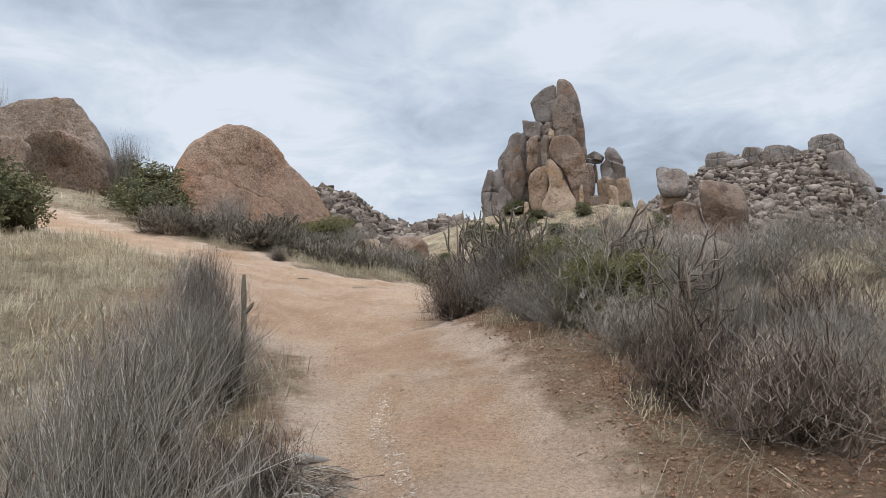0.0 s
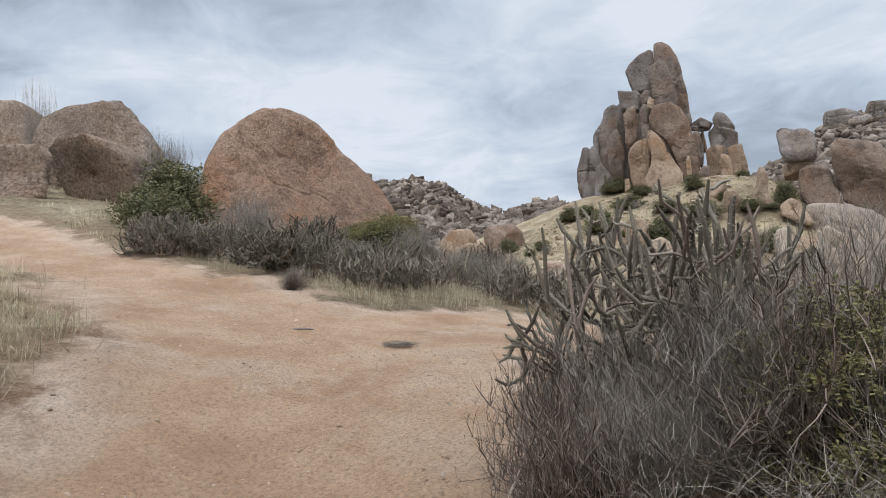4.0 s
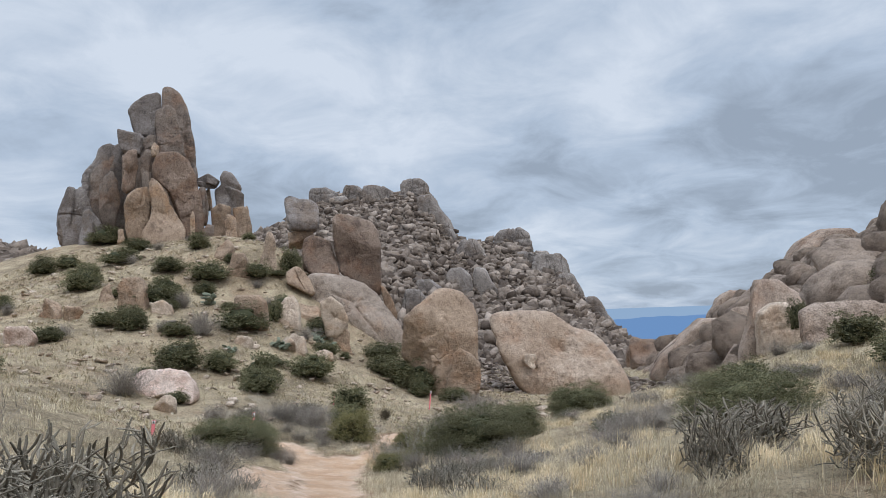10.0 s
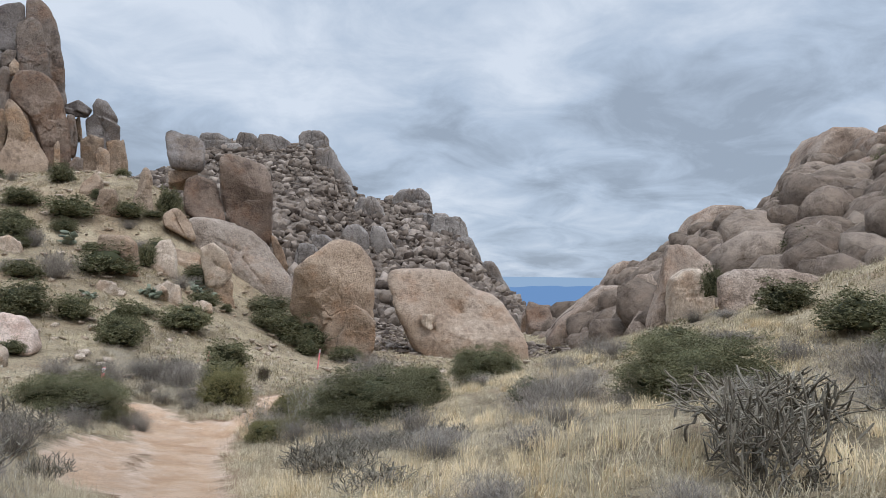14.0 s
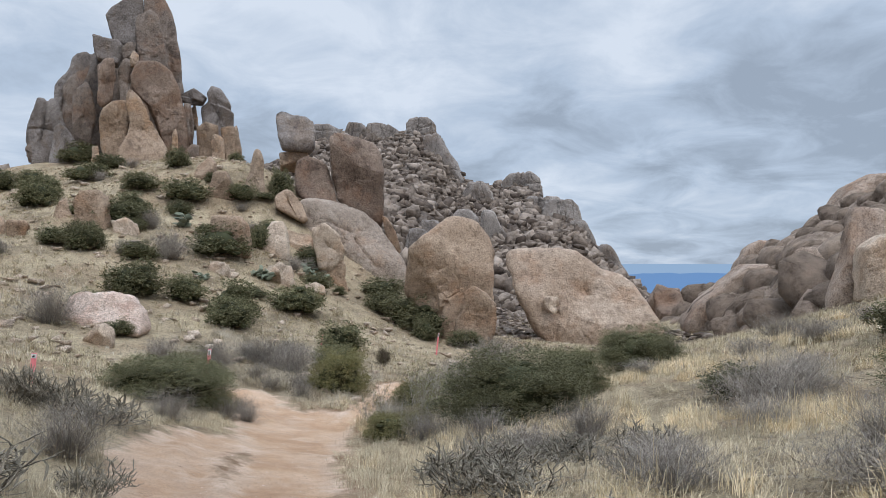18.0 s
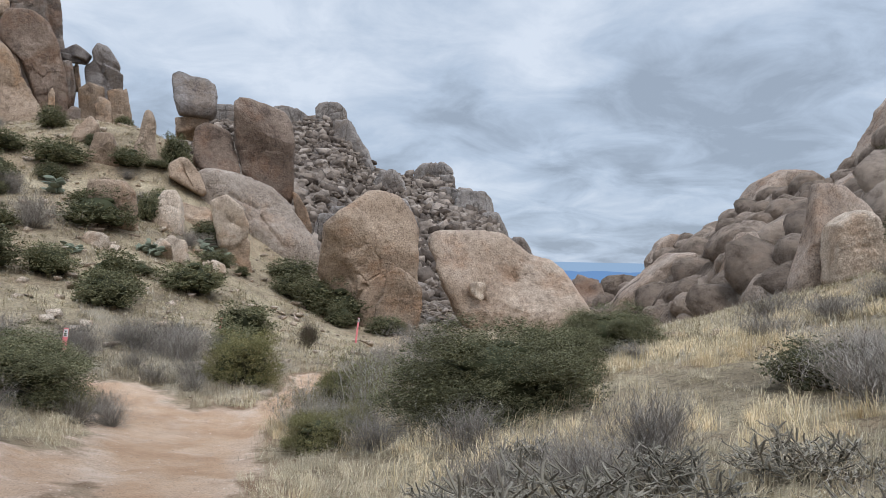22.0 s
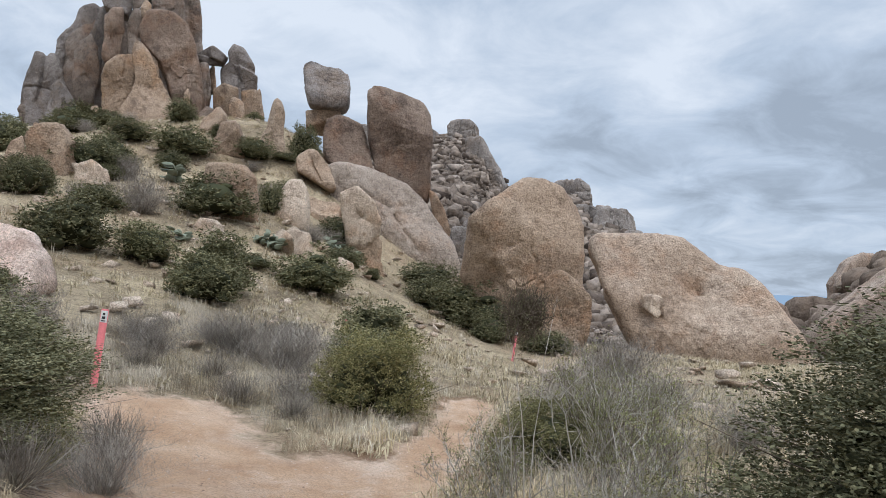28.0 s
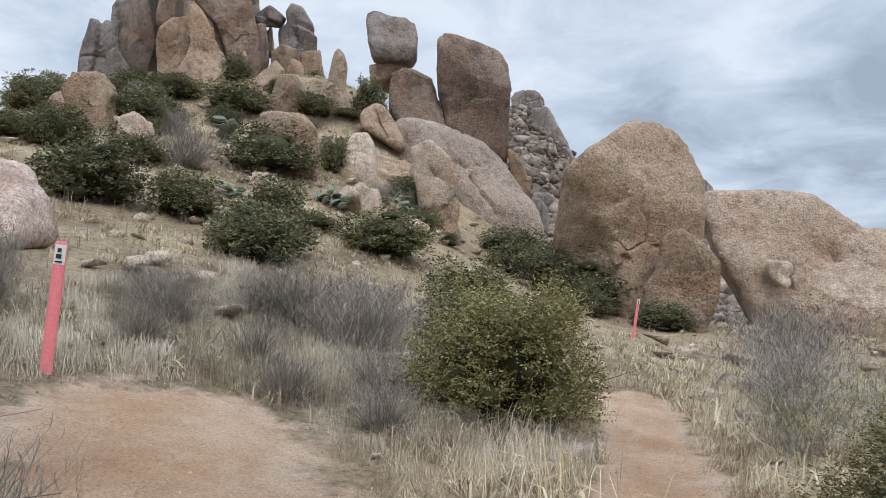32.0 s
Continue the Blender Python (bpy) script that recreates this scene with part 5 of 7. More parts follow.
def heap(name, label, mat, crest, foot, count, sizes, seed, wild=2.0, rows=46, cols=150, points=9, sunk=1.6, power=4.5, rounded=False):
    """A hillside from a foot line up to a crest line, covered with loose blocks."""
    top, low = along(crest, cols), along(foot, cols)
    s = np.linspace(-0.06, 1, rows)
    g = low[None] + (top - low)[None] * s[:, None, None]
    g[:, :, 2] -= sunk * np.clip(s, 0, 1)[:, None]
    back = top.copy()
    back[:, 1] += 60
    back[:, 2] -= 45
    g = np.concatenate([g, back[None]], 0)
    flat = g.reshape(-1, 3)
    flat[:, 2] += wild * bumps(flat, 0.045, seed) + 0.5 * wild * bumps(flat, 0.15, seed + 3)
    idx = np.arange((rows + 1) * cols).reshape(rows + 1, cols)
    f = np.stack([idx[:-1, :-1].ravel(), idx[:-1, 1:].ravel(), idx[1:, 1:].ravel(), idx[1:, :-1].ravel()], -1)
    base = link_mesh(name + "_slope", flat, f, SLOPE, smooth=True)
    tagged(base, label + ", the slope under it", "hillside", kind="structure")
    rnd = np.random.RandomState(seed)
    shapes = round_shapes(24, seed) if rounded else boulder_shapes(30, seed, points)
    vs, fs, n = [], [], 0
    grid = flat.reshape(rows + 1, cols, 3)
    for _ in range(count):
        i, j = rnd.uniform(0, rows - 1.01), rnd.uniform(0, cols - 1.01)
        a, b = int(i), int(j)
        u, w = i - a, j - b
        at = (grid[a, b] * (1 - u) * (1 - w) + grid[a + 1, b] * u * (1 - w) + grid[a, b + 1] * (1 - u) * w + grid[a + 1, b + 1] * u * w)
        size = sizes[0] + (sizes[1] - sizes[0]) * rnd.rand() ** power
        sv, sf = shapes[rnd.randint(len(shapes))]
        p = sv * size * np.array([rnd.uniform(0.8, 1.7), rnd.uniform(0.8, 1.4), rnd.uniform(0.6, 1.2)])
        t, q = rnd.uniform(0, 6.28), rnd.uniform(-1.1, 1.1)
        p = p @ np.array([[np.cos(t), np.sin(t), 0], [-np.sin(t), np.cos(t), 0], [0, 0, 1]]) @ np.array([[1, 0, 0], [0, np.cos(q), np.sin(q)], [0, -np.sin(q), np.cos(q)]])
        vs.append(p + at + np.array([0, 0, size * (rnd.uniform(-0.1, 0.9) if rounded else 0.2)]))
        fs.append(sf + n)
        n += len(p)
    blocks = link_mesh(name, np.concatenate(vs), np.concatenate(fs), mat, smooth=rounded)
    return tagged(blocks, label, "rubble", kind="stuff")


heap("rubble_hill", "grey granite blocks heaped over a hillside", RUBBLE, CREST_HILL, FOOT_HILL, 56000, (0.15, 2.3), 11, 2.2, sunk=2.5, power=8.0)
heap("rubble_far", "grey granite blocks on a low distant hill", RUBBLE, CREST_LEFT, FOOT_LEFT, 12000, (0.3, 2.4), 23, 1.8)
heap("rubble_ridge", "rounded tan granite boulders heaped on a ridge", RUBBLE_TAN, CREST_RIGHT, FOOT_RIGHT, 3000, (0.4, 2.1), 37, 1.5, power=2.2, rounded=True, sunk=2.8)


# ---- blue distance beyond the gap ----
def far_range(name, radius, lo, height, seed, colour):
    # The haze is put into the colour: a black strip that glows blue.
    m, nt, b = material(name + "_haze", 1.0, 0.0)
    b.inputs["Base Color"].default_value = (0, 0, 0, 1)
    b.inputs["Emission Color"].default_value, b.inputs["Emission Strength"].default_value = (*colour, 1), 1.0
    vs, fs = [], []
    n = 120
    for i in range(n):
        a = radians(-40 + 80 * i / (n - 1))
        x, y = radius * math.sin(a), radius * math.cos(a)
        top = height * (0.75 + 0.5 * noise.noise(Vector((a * 9 + seed, 0.3, seed))) + 0.18 * noise.noise(Vector((a * 34 + seed, 1.3, seed))))
        vs += [(x, y, lo), (x * 1.02, y * 1.02, top)]
        if i:
            k = 2 * i
            fs.append((k - 2, k, k + 1, k - 1))
    return tagged(link_mesh(name, vs, fs, m), "hazy blue mountains far across the valley", "mountains", kind="structure")


far_range("backdrop_far", 4700, -900, 2, 4.0, (0.30, 0.43, 0.61))
far_range("backdrop_near", 4200, -900, -75, 8.0, (0.165, 0.30, 0.55))


# ---- plants ----
def part(name, verts, faces, mat, parent, label="", smooth=False):
    ob = link_mesh(name, verts, faces, mat, parent, smooth)
    if name in ("foliage", "twig_mass", "branchwork", "woody_base", "spine_cover", "clump", "inner_foliage", "jointed_stem", "branching"):
        tagged(ob, kind="stuff")
    return tagged(ob, label) if label else ob


def tubes(lines, radii, sides=3):
    """Thin tapering tubes along polylines of equal length: lines (n, k, 3), radii (n, k)."""
    lines, radii = np.asarray(lines, float), np.asarray(radii, float)
    n, k, _ = lines.shape
    d = np.gradient(lines, axis=1)
    d /= np.linalg.norm(d, axis=-1, keepdims=True) + 1e-9
    ref = np.where(np.abs(d[..., 2:3]) < 0.9, np.array([0, 0, 1.0]), np.array([1.0, 0, 0]))
    a = np.cross(d, ref)
    a /= np.linalg.norm(a, axis=-1, keepdims=True) + 1e-9
    b = np.cross(d, a)
    th = np.linspace(0, 2 * np.pi, sides, endpoint=False)
    ring = lines[:, :, None] + radii[:, :, None, None] * (a[:, :, None] * np.cos(th)[:, None] + b[:, :, None] * np.sin(th)[:, None])
    v = ring.reshape(-1, 3)
    base = (np.arange(n)[:, None, None] * k + np.arange(k - 1)[None, :, None]) * sides
    w = np.arange(sides if sides > 2 else 1)
    s0, s1 = base + w, base + (w + 1) % sides
    return v, np.stack([s0.ravel(), s1.ravel(), (s1 + sides).ravel(), (s0 + sides).ravel()], -1)


def sprays(rnd, n, k, spread_out, rise, wobble, length=1.0, start=None):
    """Polylines that fan out and up from a root or from given starts."""
    az = rnd.uniform(0, 2 * np.pi, n)
    tilt = np.abs(rnd.normal(0, spread_out, n))
    d = np.stack([np.cos(az) * np.sin(tilt), np.sin(az) * np.sin(tilt), np.cos(tilt) * rise], -1)
    p = np.zeros((n, k, 3))
    p[:, 0] = start if start is not None else np.stack([np.cos(az), np.sin(az), 0 * az], -1) * (0.13 * rnd.rand(n)[:, None] + 0.02)
    step = length * rnd.uniform(0.6, 1.1, n)[:, None] / (k - 1)
    for i in range(1, k):
        d = d + rnd.normal(0, wobble, d.shape)
        d /= np.linalg.norm(d, axis=-1, keepdims=True)
        p[:, i] = p[:, i - 1] + d * step
    return p


def leaves(rnd, centres, out, size, jitter=0.8):
    """Small pointed leaves at given places, facing roughly outward."""
    n = len(centres)
    nrm = out + rnd.normal(0, jitter, (n, 3))
    nrm /= np.linalg.norm(nrm, axis=-1, keepdims=True) + 1e-9
    t = np.cross(nrm, rnd.normal(size=(n, 3)))
    t /= np.linalg.norm(t, axis=-1, keepdims=True) + 1e-9
    b = np.cross(nrm, t)
    s = size * rnd.uniform(0.6, 1.3, n)[:, None]
    q = np.stack([centres - t * s, centres + b * s * 0.5 + nrm * s * 0.15, centres + t * s, centres - b * s * 0.5 + nrm * s * 0.15], 1)
    return q.reshape(-1, 3), np.arange(4 * n).reshape(n, 4)


def crown(rnd, lumps, big):
    """Lumps of foliage, as middles and radii, piled into a crown 1 wide and 1 high that rests on the ground."""
    a, e = rnd.uniform(0, 2 * np.pi, lumps), np.arcsin(rnd.uniform(0.0, 1, lumps))
    q = rnd.uniform(0.8, 1.04, lumps) * (1 + 0.09 * np.sin(3 * a + rnd.uniform(0, 6)) + 0.08 * np.sin(5 * a + 4 * e + rnd.uniform(0, 6)))
    r = big * rnd.uniform(0.6, 1.25, lumps)
    c = np.stack([(0.5 - big) * q * np.cos(a) * np.cos(e) ** 0.6, (0.5 - big) * q * np.sin(a) * np.cos(e) ** 0.6, 0.7 * big + (0.96 - 1.7 * big) * q * np.sin(e) ** 1.15], -1)
    return c, r


def sprigs(rnd, c, r, n, each, leaf):
    """Short upright-leaning sprigs over the outside of lumps, each set with small pointed leaves."""
    k = rnd.choice(len(r), n, p=r ** 2 / (r ** 2).sum())
    d = rnd.normal(size=(n, 3)) + np.array([0, 0, 0.25])
    d /= np.linalg.norm(d, axis=-1, keepdims=True)
    root = c[k] + d * (r[k] * rnd.uniform(0.35, 0.95, n))[:, None]
    way = d + np.array([0, 0, 0.55]) + rnd.normal(0, 0.4, (n, 3))
    way /= np.linalg.norm(way, axis=-1, keepdims=True)
    s = np.tile(np.linspace(0, 1, each), n)
    way, long = np.repeat(way, each, 0), np.repeat(r[k] * rnd.uniform(0.3, 0.6, n), each)
    p = np.repeat(root, each, 0) + way * (s * long)[:, None]
    m = n * each
    t = way * 0.5 + rnd.normal(0, 0.6, (m, 3))
    t /= np.linalg.norm(t, axis=-1, keepdims=True) + 1e-9
    b = np.cross(t, rnd.normal(size=(m, 3)))
    b /= np.linalg.norm(b, axis=-1, keepdims=True) + 1e-9
    w = leaf * rnd.uniform(0.65, 1.25, m)[:, None]
    v = np.stack([p, p + t * w + b * w * 0.5, p + t * w * 2.1, p + t * w - b * w * 0.5], 1).reshape(-1, 3)
    v[:, 2] = np.maximum(v[:, 2], 0.005)
    return v, np.arange(4 * m).reshape(m, 4)


def to_unit(*sets):
    """Scales line sets together so that they fill a box 1 wide and 1 high standing on the ground."""
    p = np.concatenate([s.reshape(-1, 3) for s in sets])
    r, h = np.percentile(np.hypot(p[:, 0], p[:, 1]), 97), np.percentile(p[:, 2], 98.5)
    k = np.array([0.5 / r, 0.5 / r, 1 / h])
    for s in sets:
        s *= k
        s[..., 2] = np.maximum(s[..., 2], 0)


PROTO = {}


def plant(kind, variant, make):
    """The first plant of each kind and variant, built once and then copied."""
    key = (kind, variant)
    if key not in PROTO:
        PROTO[key] = make(np.random.RandomState(100 + 17 * variant + len(kind)))
    return PROTO[key]


USED = {}


def put(key_make, x, y, wide, high, label, category, group=""):
    """Stands a plant at a place, scaled to its width and height. The first of each variant is the built one."""
    kind, variant, make = key_make
    z = float(surface(np.array([x]), np.array([y]))[0]) - 0.03 * high
    turn = (x * 53.7 + y * 31.3) % 360
    m = Matrix.LocRotScale((x, y, z), Euler((0, 0, radians(turn))), (wide, wide, high))
    first = plant(kind, variant, make)
    if (kind, variant) in USED:
        ob = copy_thing(first, m)
    else:
        USED[(kind, variant)] = True
        ob = first
        ob.matrix_basis = Matrix.Identity(4)
    ob.matrix_basis = m
    return tagged(ob, label, category, group)


COUNT = [0]


def pick(n):
    COUNT[0] += 1
    return COUNT[0] % n


def make_bush(lumps, big, n, each, leaf, mat, stems=20):
    def build(rnd):
        ob = new("bush")
        c, r = crown(rnd, lumps, big)
        part("foliage", *sprigs(rnd, c, r, n, each, leaf), mat, ob)
        # Solid balls fill the crown; their dark colour paints the shade between lumps.
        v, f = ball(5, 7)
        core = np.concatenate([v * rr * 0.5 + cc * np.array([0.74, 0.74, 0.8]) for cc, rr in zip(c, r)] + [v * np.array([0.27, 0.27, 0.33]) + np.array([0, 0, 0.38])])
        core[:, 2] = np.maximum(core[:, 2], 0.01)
        part("inner_foliage", core, np.concatenate([f + i * len(v) for i in range(lumps + 1)]), LEAF_SHADE, ob, "solid core for the dense inner leaves, coloured dark as their shade", True)
        line = sprays(rnd, stems, 5, 0.9, 1.0, 0.16, 0.62)
        part("woody_base", *tubes(line, np.linspace(0.006, 0.0015, 5)[None].repeat(stems, 0)), BARK, ob, "grey brown woody stems")
        return ob
    return build


def bush(x, y, wide, high):
    put(("bush", pick(5), make_bush(60, 0.15, 1150, 7, 0.0195, LEAF_DARK, 14)), x, y, wide, high, "small dark green leafy desert bush on the slope", "bush", "hillside bushes")


def ridge_bush(x, y, wide, high, z):
    ob = put(("bush", pick(5), make_bush(60, 0.15, 1150, 7, 0.0195, LEAF_DARK, 14)), x, y, wide, high, "dark green bush growing between ridge boulders", "bush", "ridge bushes")
    m = ob.matrix_basis.copy()
    m.translation.z = z
    ob.matrix_basis = m


def big_bush(x, y, wide, high):
    put(("big_bush", pick(2), make_bush(190, 0.1, 15000, 8, 0.006, LEAF_DARK, 40)), x, y, wide, high, "large dense dark green leafy desert bush", "bush", "large bushes")


def olive_bush(x, y, wide, high):
    put(("olive_bush", pick(2), make_bush(100, 0.12, 5200, 7, 0.0092, LEAF_OLIVE, 70)), x, y, wide, high, "yellowish olive desert shrub among dry grass", "shrub", "olive shrubs")


def make_shrub(rnd):
    ob = new("shrub")
    n, m = 230, 4200
    a = sprays(rnd, n, 6, 0.6, 1.15, 0.16, 0.98)
    k, j = rnd.randint(0, n, m), rnd.randint(1, 6, m)
    b = sprays(rnd, m, 4, 0.6, 1.2, 0.22, 0.24, a[k, j])
    to_unit(a, b)
    part("branchwork", *tubes(a, np.linspace(0.0026, 0.0007, 6)[None].repeat(n, 0)), TWIG, ob)
    part("twig_mass", *tubes(b, np.linspace(0.001, 0.0004, 4)[None].repeat(m, 0), 2), TWIG, ob)
    return ob


def shrub(x, y, wide, high):
    put(("shrub", pick(4), make_shrub), x, y, wide, high, "leafless grey brown dry desert shrub", "shrub", "dry shrubs")


def make_wands(rnd):
    ob = new("wand_shrub")
    n, m = 240, 1300
    a = sprays(rnd, n, 8, 0.66, 1.2, 0.13, 1.0)
    k, j = rnd.randint(0, n, m), rnd.randint(2, 8, m)
    b = sprays(rnd, m, 4, 0.5, 1.3, 0.16, 0.2, a[k, j])
    to_unit(a, b)
    part("branchwork", *tubes(a, np.linspace(0.0042, 0.001, 8)[None].repeat(n, 0)), WAND, ob, "thin curving grey stems")
    part("twig_mass", *tubes(b, np.linspace(0.0012, 0.0005, 4)[None].repeat(m, 0)), TWIG, ob)
    c = sprays(rnd, 260, 5, 1.3, 0.6, 0.3, 0.3)
    part("woody_base", *tubes(c, np.linspace(0.004, 0.0015, 5)[None].repeat(260, 0)), BRUSH, ob, "dark dead stems at the foot")
    return ob


def wands(x, y, wide, high):
    put(("wand_shrub", pick(3), make_wands), x, y, wide, high, "broom-like grey shrub of thin bare wands", "shrub", "broom shrubs")


def make_litter(rnd):
    ob = new("stick_litter")
    n = 420
    p = np.zeros((n, 5, 3))
    az, r = rnd.uniform(0, 6.28, n), 0.5 * np.sqrt(rnd.rand(n))
    c = np.stack([r * np.cos(az), r * np.sin(az), (1 - 1.6 * r) * rnd.rand(n) * 0.9], -1)
    t = rnd.uniform(0, 6.28, n)
    d = np.stack([np.cos(t), np.sin(t), rnd.normal(0, 0.25, n)], -1)
    s = np.linspace(-1, 1, 5)
    long = rnd.uniform(0.08, 0.28, n)
    p = c[:, None] + d[:, None] * (s[None] * long[:, None])[..., None]
    p[..., 2] = np.maximum(p[..., 2] - 0.5 * (s ** 2)[None] * long[:, None], 0.02)
    part("branchwork", *tubes(p[:250], np.full((250, 5), 0.0045) * rnd.uniform(0.4, 1.3, 250)[:, None]), WAND, ob)
    part("twig_mass", *tubes(p[250:], np.full((n - 250, 5), 0.005) * rnd.uniform(0.4, 1.6, n - 250)[:, None]), BRUSH, ob, "dark rotten sticks")
    return ob


def litter(x, y, wide, high):
    put(("stick_litter", pick(2), make_litter), x, y, wide, high, "heap of dead sticks and straw in the verge", "dead wood", "stick litter")


def make_brush(rnd):
    ob = new("dry_brush")
    n, m = 170, 3400
    a = sprays(rnd, n, 6, 0.8, 1.0, 0.28, 0.9)
    k, j = rnd.randint(0, n, m), rnd.randint(1, 6, m)
    b = sprays(rnd, m, 4, 1.0, 1.0, 0.3, 0.3, a[k, j])
    to_unit(a, b)
    part("branchwork", *tubes(a, np.linspace(0.0062, 0.0015, 6)[None].repeat(n, 0)), BRUSH, ob)
    part("twig_mass", *tubes(b, np.linspace(0.0022, 0.0009, 4)[None].repeat(m, 0), 2), BRUSH, ob)
    return ob


def brush(x, y, wide, high):
    put(("dry_brush", pick(2), make_brush), x, y, wide, high, "dead reddish brown brush tangled beside the trail", "shrub", "dry brush")


def make_airy(rnd):
    ob = new("thorn_shrub")
    n, m, q = 20, 190, 1100
    a = sprays(rnd, n, 8, 0.75, 1.1, 0.24, 1.0)
    b = sprays(rnd, m, 6, 1.0, 1.0, 0.3, 0.45, a[rnd.randint(0, n, m), rnd.randint(2, 8, m)])
    c = sprays(rnd, q, 4, 1.3, 1.0, 0.3, 0.14, b[rnd.randint(0, m, q), rnd.randint(1, 6, q)])
    to_unit(a, b, c)
    part("branchwork", *tubes(a, np.linspace(0.0065, 0.002, 8)[None].repeat(n, 0), 5), PALE_TWIG, ob)
    part("branching", *tubes(b, np.linspace(0.0028, 0.001, 6)[None].repeat(m, 0)), PALE_TWIG, ob)
    part("twig_mass", *tubes(c, np.linspace(0.0014, 0.0006, 4)[None].repeat(q, 0)), BRUSH, ob)
    p = c[rnd.randint(0, q, 7000), rnd.randint(1, 4, 7000)] + rnd.normal(0, 0.01, (7000, 3))
    part("foliage", *leaves(rnd, p, rnd.normal(size=(7000, 3)), 0.0058), LEAF_YELLOW, ob, "sparse small yellow green leaves")
    return ob


def airy(x, y, wide, high):
    put(("thorn_shrub", pick(2), make_airy), x, y, wide, high, "open thorny shrub with sparse yellow green leaves", "shrub", "thorny shrubs")


def make_tree_shrub(rnd):
    ob = new("thorn_tree")
    a = sprays(rnd, 5, 8, 0.30, 1.3, 0.14, 1.0)
    part("branchwork", *tubes(a, np.linspace(0.0042, 0.0008, 8)[None].repeat(5, 0), 5), TWIG, ob)
    ball_at = np.array([0.0, 0.0, 0.72])
    b = sprays(rnd, 700, 5, 1.3, 1.0, 0.35, 0.105, ball_at + rnd.normal(0, 0.03, (700, 3)) * np.array([1.6, 1.6, 0.7]))
    part("clump", *tubes(b, np.linspace(0.0015, 0.0006, 5)[None].repeat(700, 0)), BARK, ob, "dense dark clump of fine stems")
    q = b[rnd.randint(0, 700, 3600), rnd.randint(0, 4, 3600)] + rnd.normal(0, 0.006, (3600, 3))
    part("foliage", *leaves(rnd, q, rnd.normal(size=(3600, 3)), 0.0036), LEAF_DARK, ob)
    return ob


def tree_shrub(x, y, wide, high):
    put(("thorn_tree", 0, make_tree_shrub), x, y, wide, high, "thin thorny desert tree with a dark clump of stems", "tree")


def make_cholla(mat, thick, stems=16, most=520):
    def build(rnd):
        ob = new("cholla")
        seg, rad, level = [], [], []
        tips = []
        for _ in range(stems):
            az, tilt = rnd.uniform(0, 6.28), rnd.uniform(0.25, 1.5)
            tips.append((np.array([0.1 * np.cos(az), 0.1 * np.sin(az), 0.0]), np.array([np.cos(az) * np.sin(tilt), np.sin(az) * np.sin(tilt), np.cos(tilt)]), 0))
        while tips and len(seg) < most:
            p, d, g = tips.pop(0)
            n = rnd.uniform(0.065, 0.125) * (1.0 if g else 1.5)
            w = thick * (1 - 0.07 * g)
            line = [p]
            for _ in range(3):
                d = d + rnd.normal(0, 0.19, 3) + np.array([0, 0, 0.03])
                d /= np.linalg.norm(d)
                line.append(line[-1] + d * n / 3)
            seg.append(line)
            rad.append([w * 0.7, w, w * 1.05, w * 0.55])
            if g < 6:
                for _ in range(1 if rnd.rand() < 0.3 else 2 if rnd.rand() < 0.8 else 3):
                    e = d + rnd.normal(0, 0.85, 3)
                    e[2] = abs(e[2]) * 0.8 if rnd.rand() < 0.5 else 0.5 * e[2]
                    e /= np.linalg.norm(e)
                    tips.append((line[-1] - d * n * rnd.uniform(0, 0.3), e, g + 1))
        seg = np.array(seg)
        seg[..., 2] = np.abs(seg[..., 2])
        to_unit(seg)
        fits = (seg[..., 2].max(1) < 1.06) & (np.hypot(seg[..., 0], seg[..., 1]).max(1) < 0.6)
        seg, rad = seg[fits], np.array(rad)[fits]
        part("jointed_stem", *tubes(seg, np.array(rad), 5), mat, ob, smooth=True)
        m = len(seg) * 100
        k, j, f = rnd.randint(0, len(seg), m), rnd.randint(0, 3, m), rnd.rand(m)[:, None]
        c = seg[k, j] * (1 - f) + seg[k, j + 1] * f
        o = rnd.normal(size=(m, 3))
        o /= np.linalg.norm(o, axis=-1, keepdims=True)
        c = c + o * thick * 0.7
        e = np.cross(o, rnd.normal(size=(m, 3))) * 0.0009
        tip = c + o * rnd.uniform(0.004, 0.014, m)[:, None]
        part("spine_cover", np.stack([c - e, c + e, tip], 1).reshape(-1, 3), np.arange(3 * m).reshape(m, 3), SPINE, ob, "pale straw coloured spines")
        return ob
    return build


def cholla(x, y, wide, high, dead=False):
    if dead:
        put(("dead_cholla", pick(2), make_cholla(BRUSH, 0.0085, 7, 120)), x, y, wide, high * 0.95, "half dead dark brown branching cholla cactus", "cactus", "chollas")
    else:
        put(("cholla", pick(3), make_cholla(CHOLLA, 0.0098, 24, 640)), x, y, wide, high * 0.7, "spreading grey green cholla cactus with knobbly joints", "cactus", "chollas")


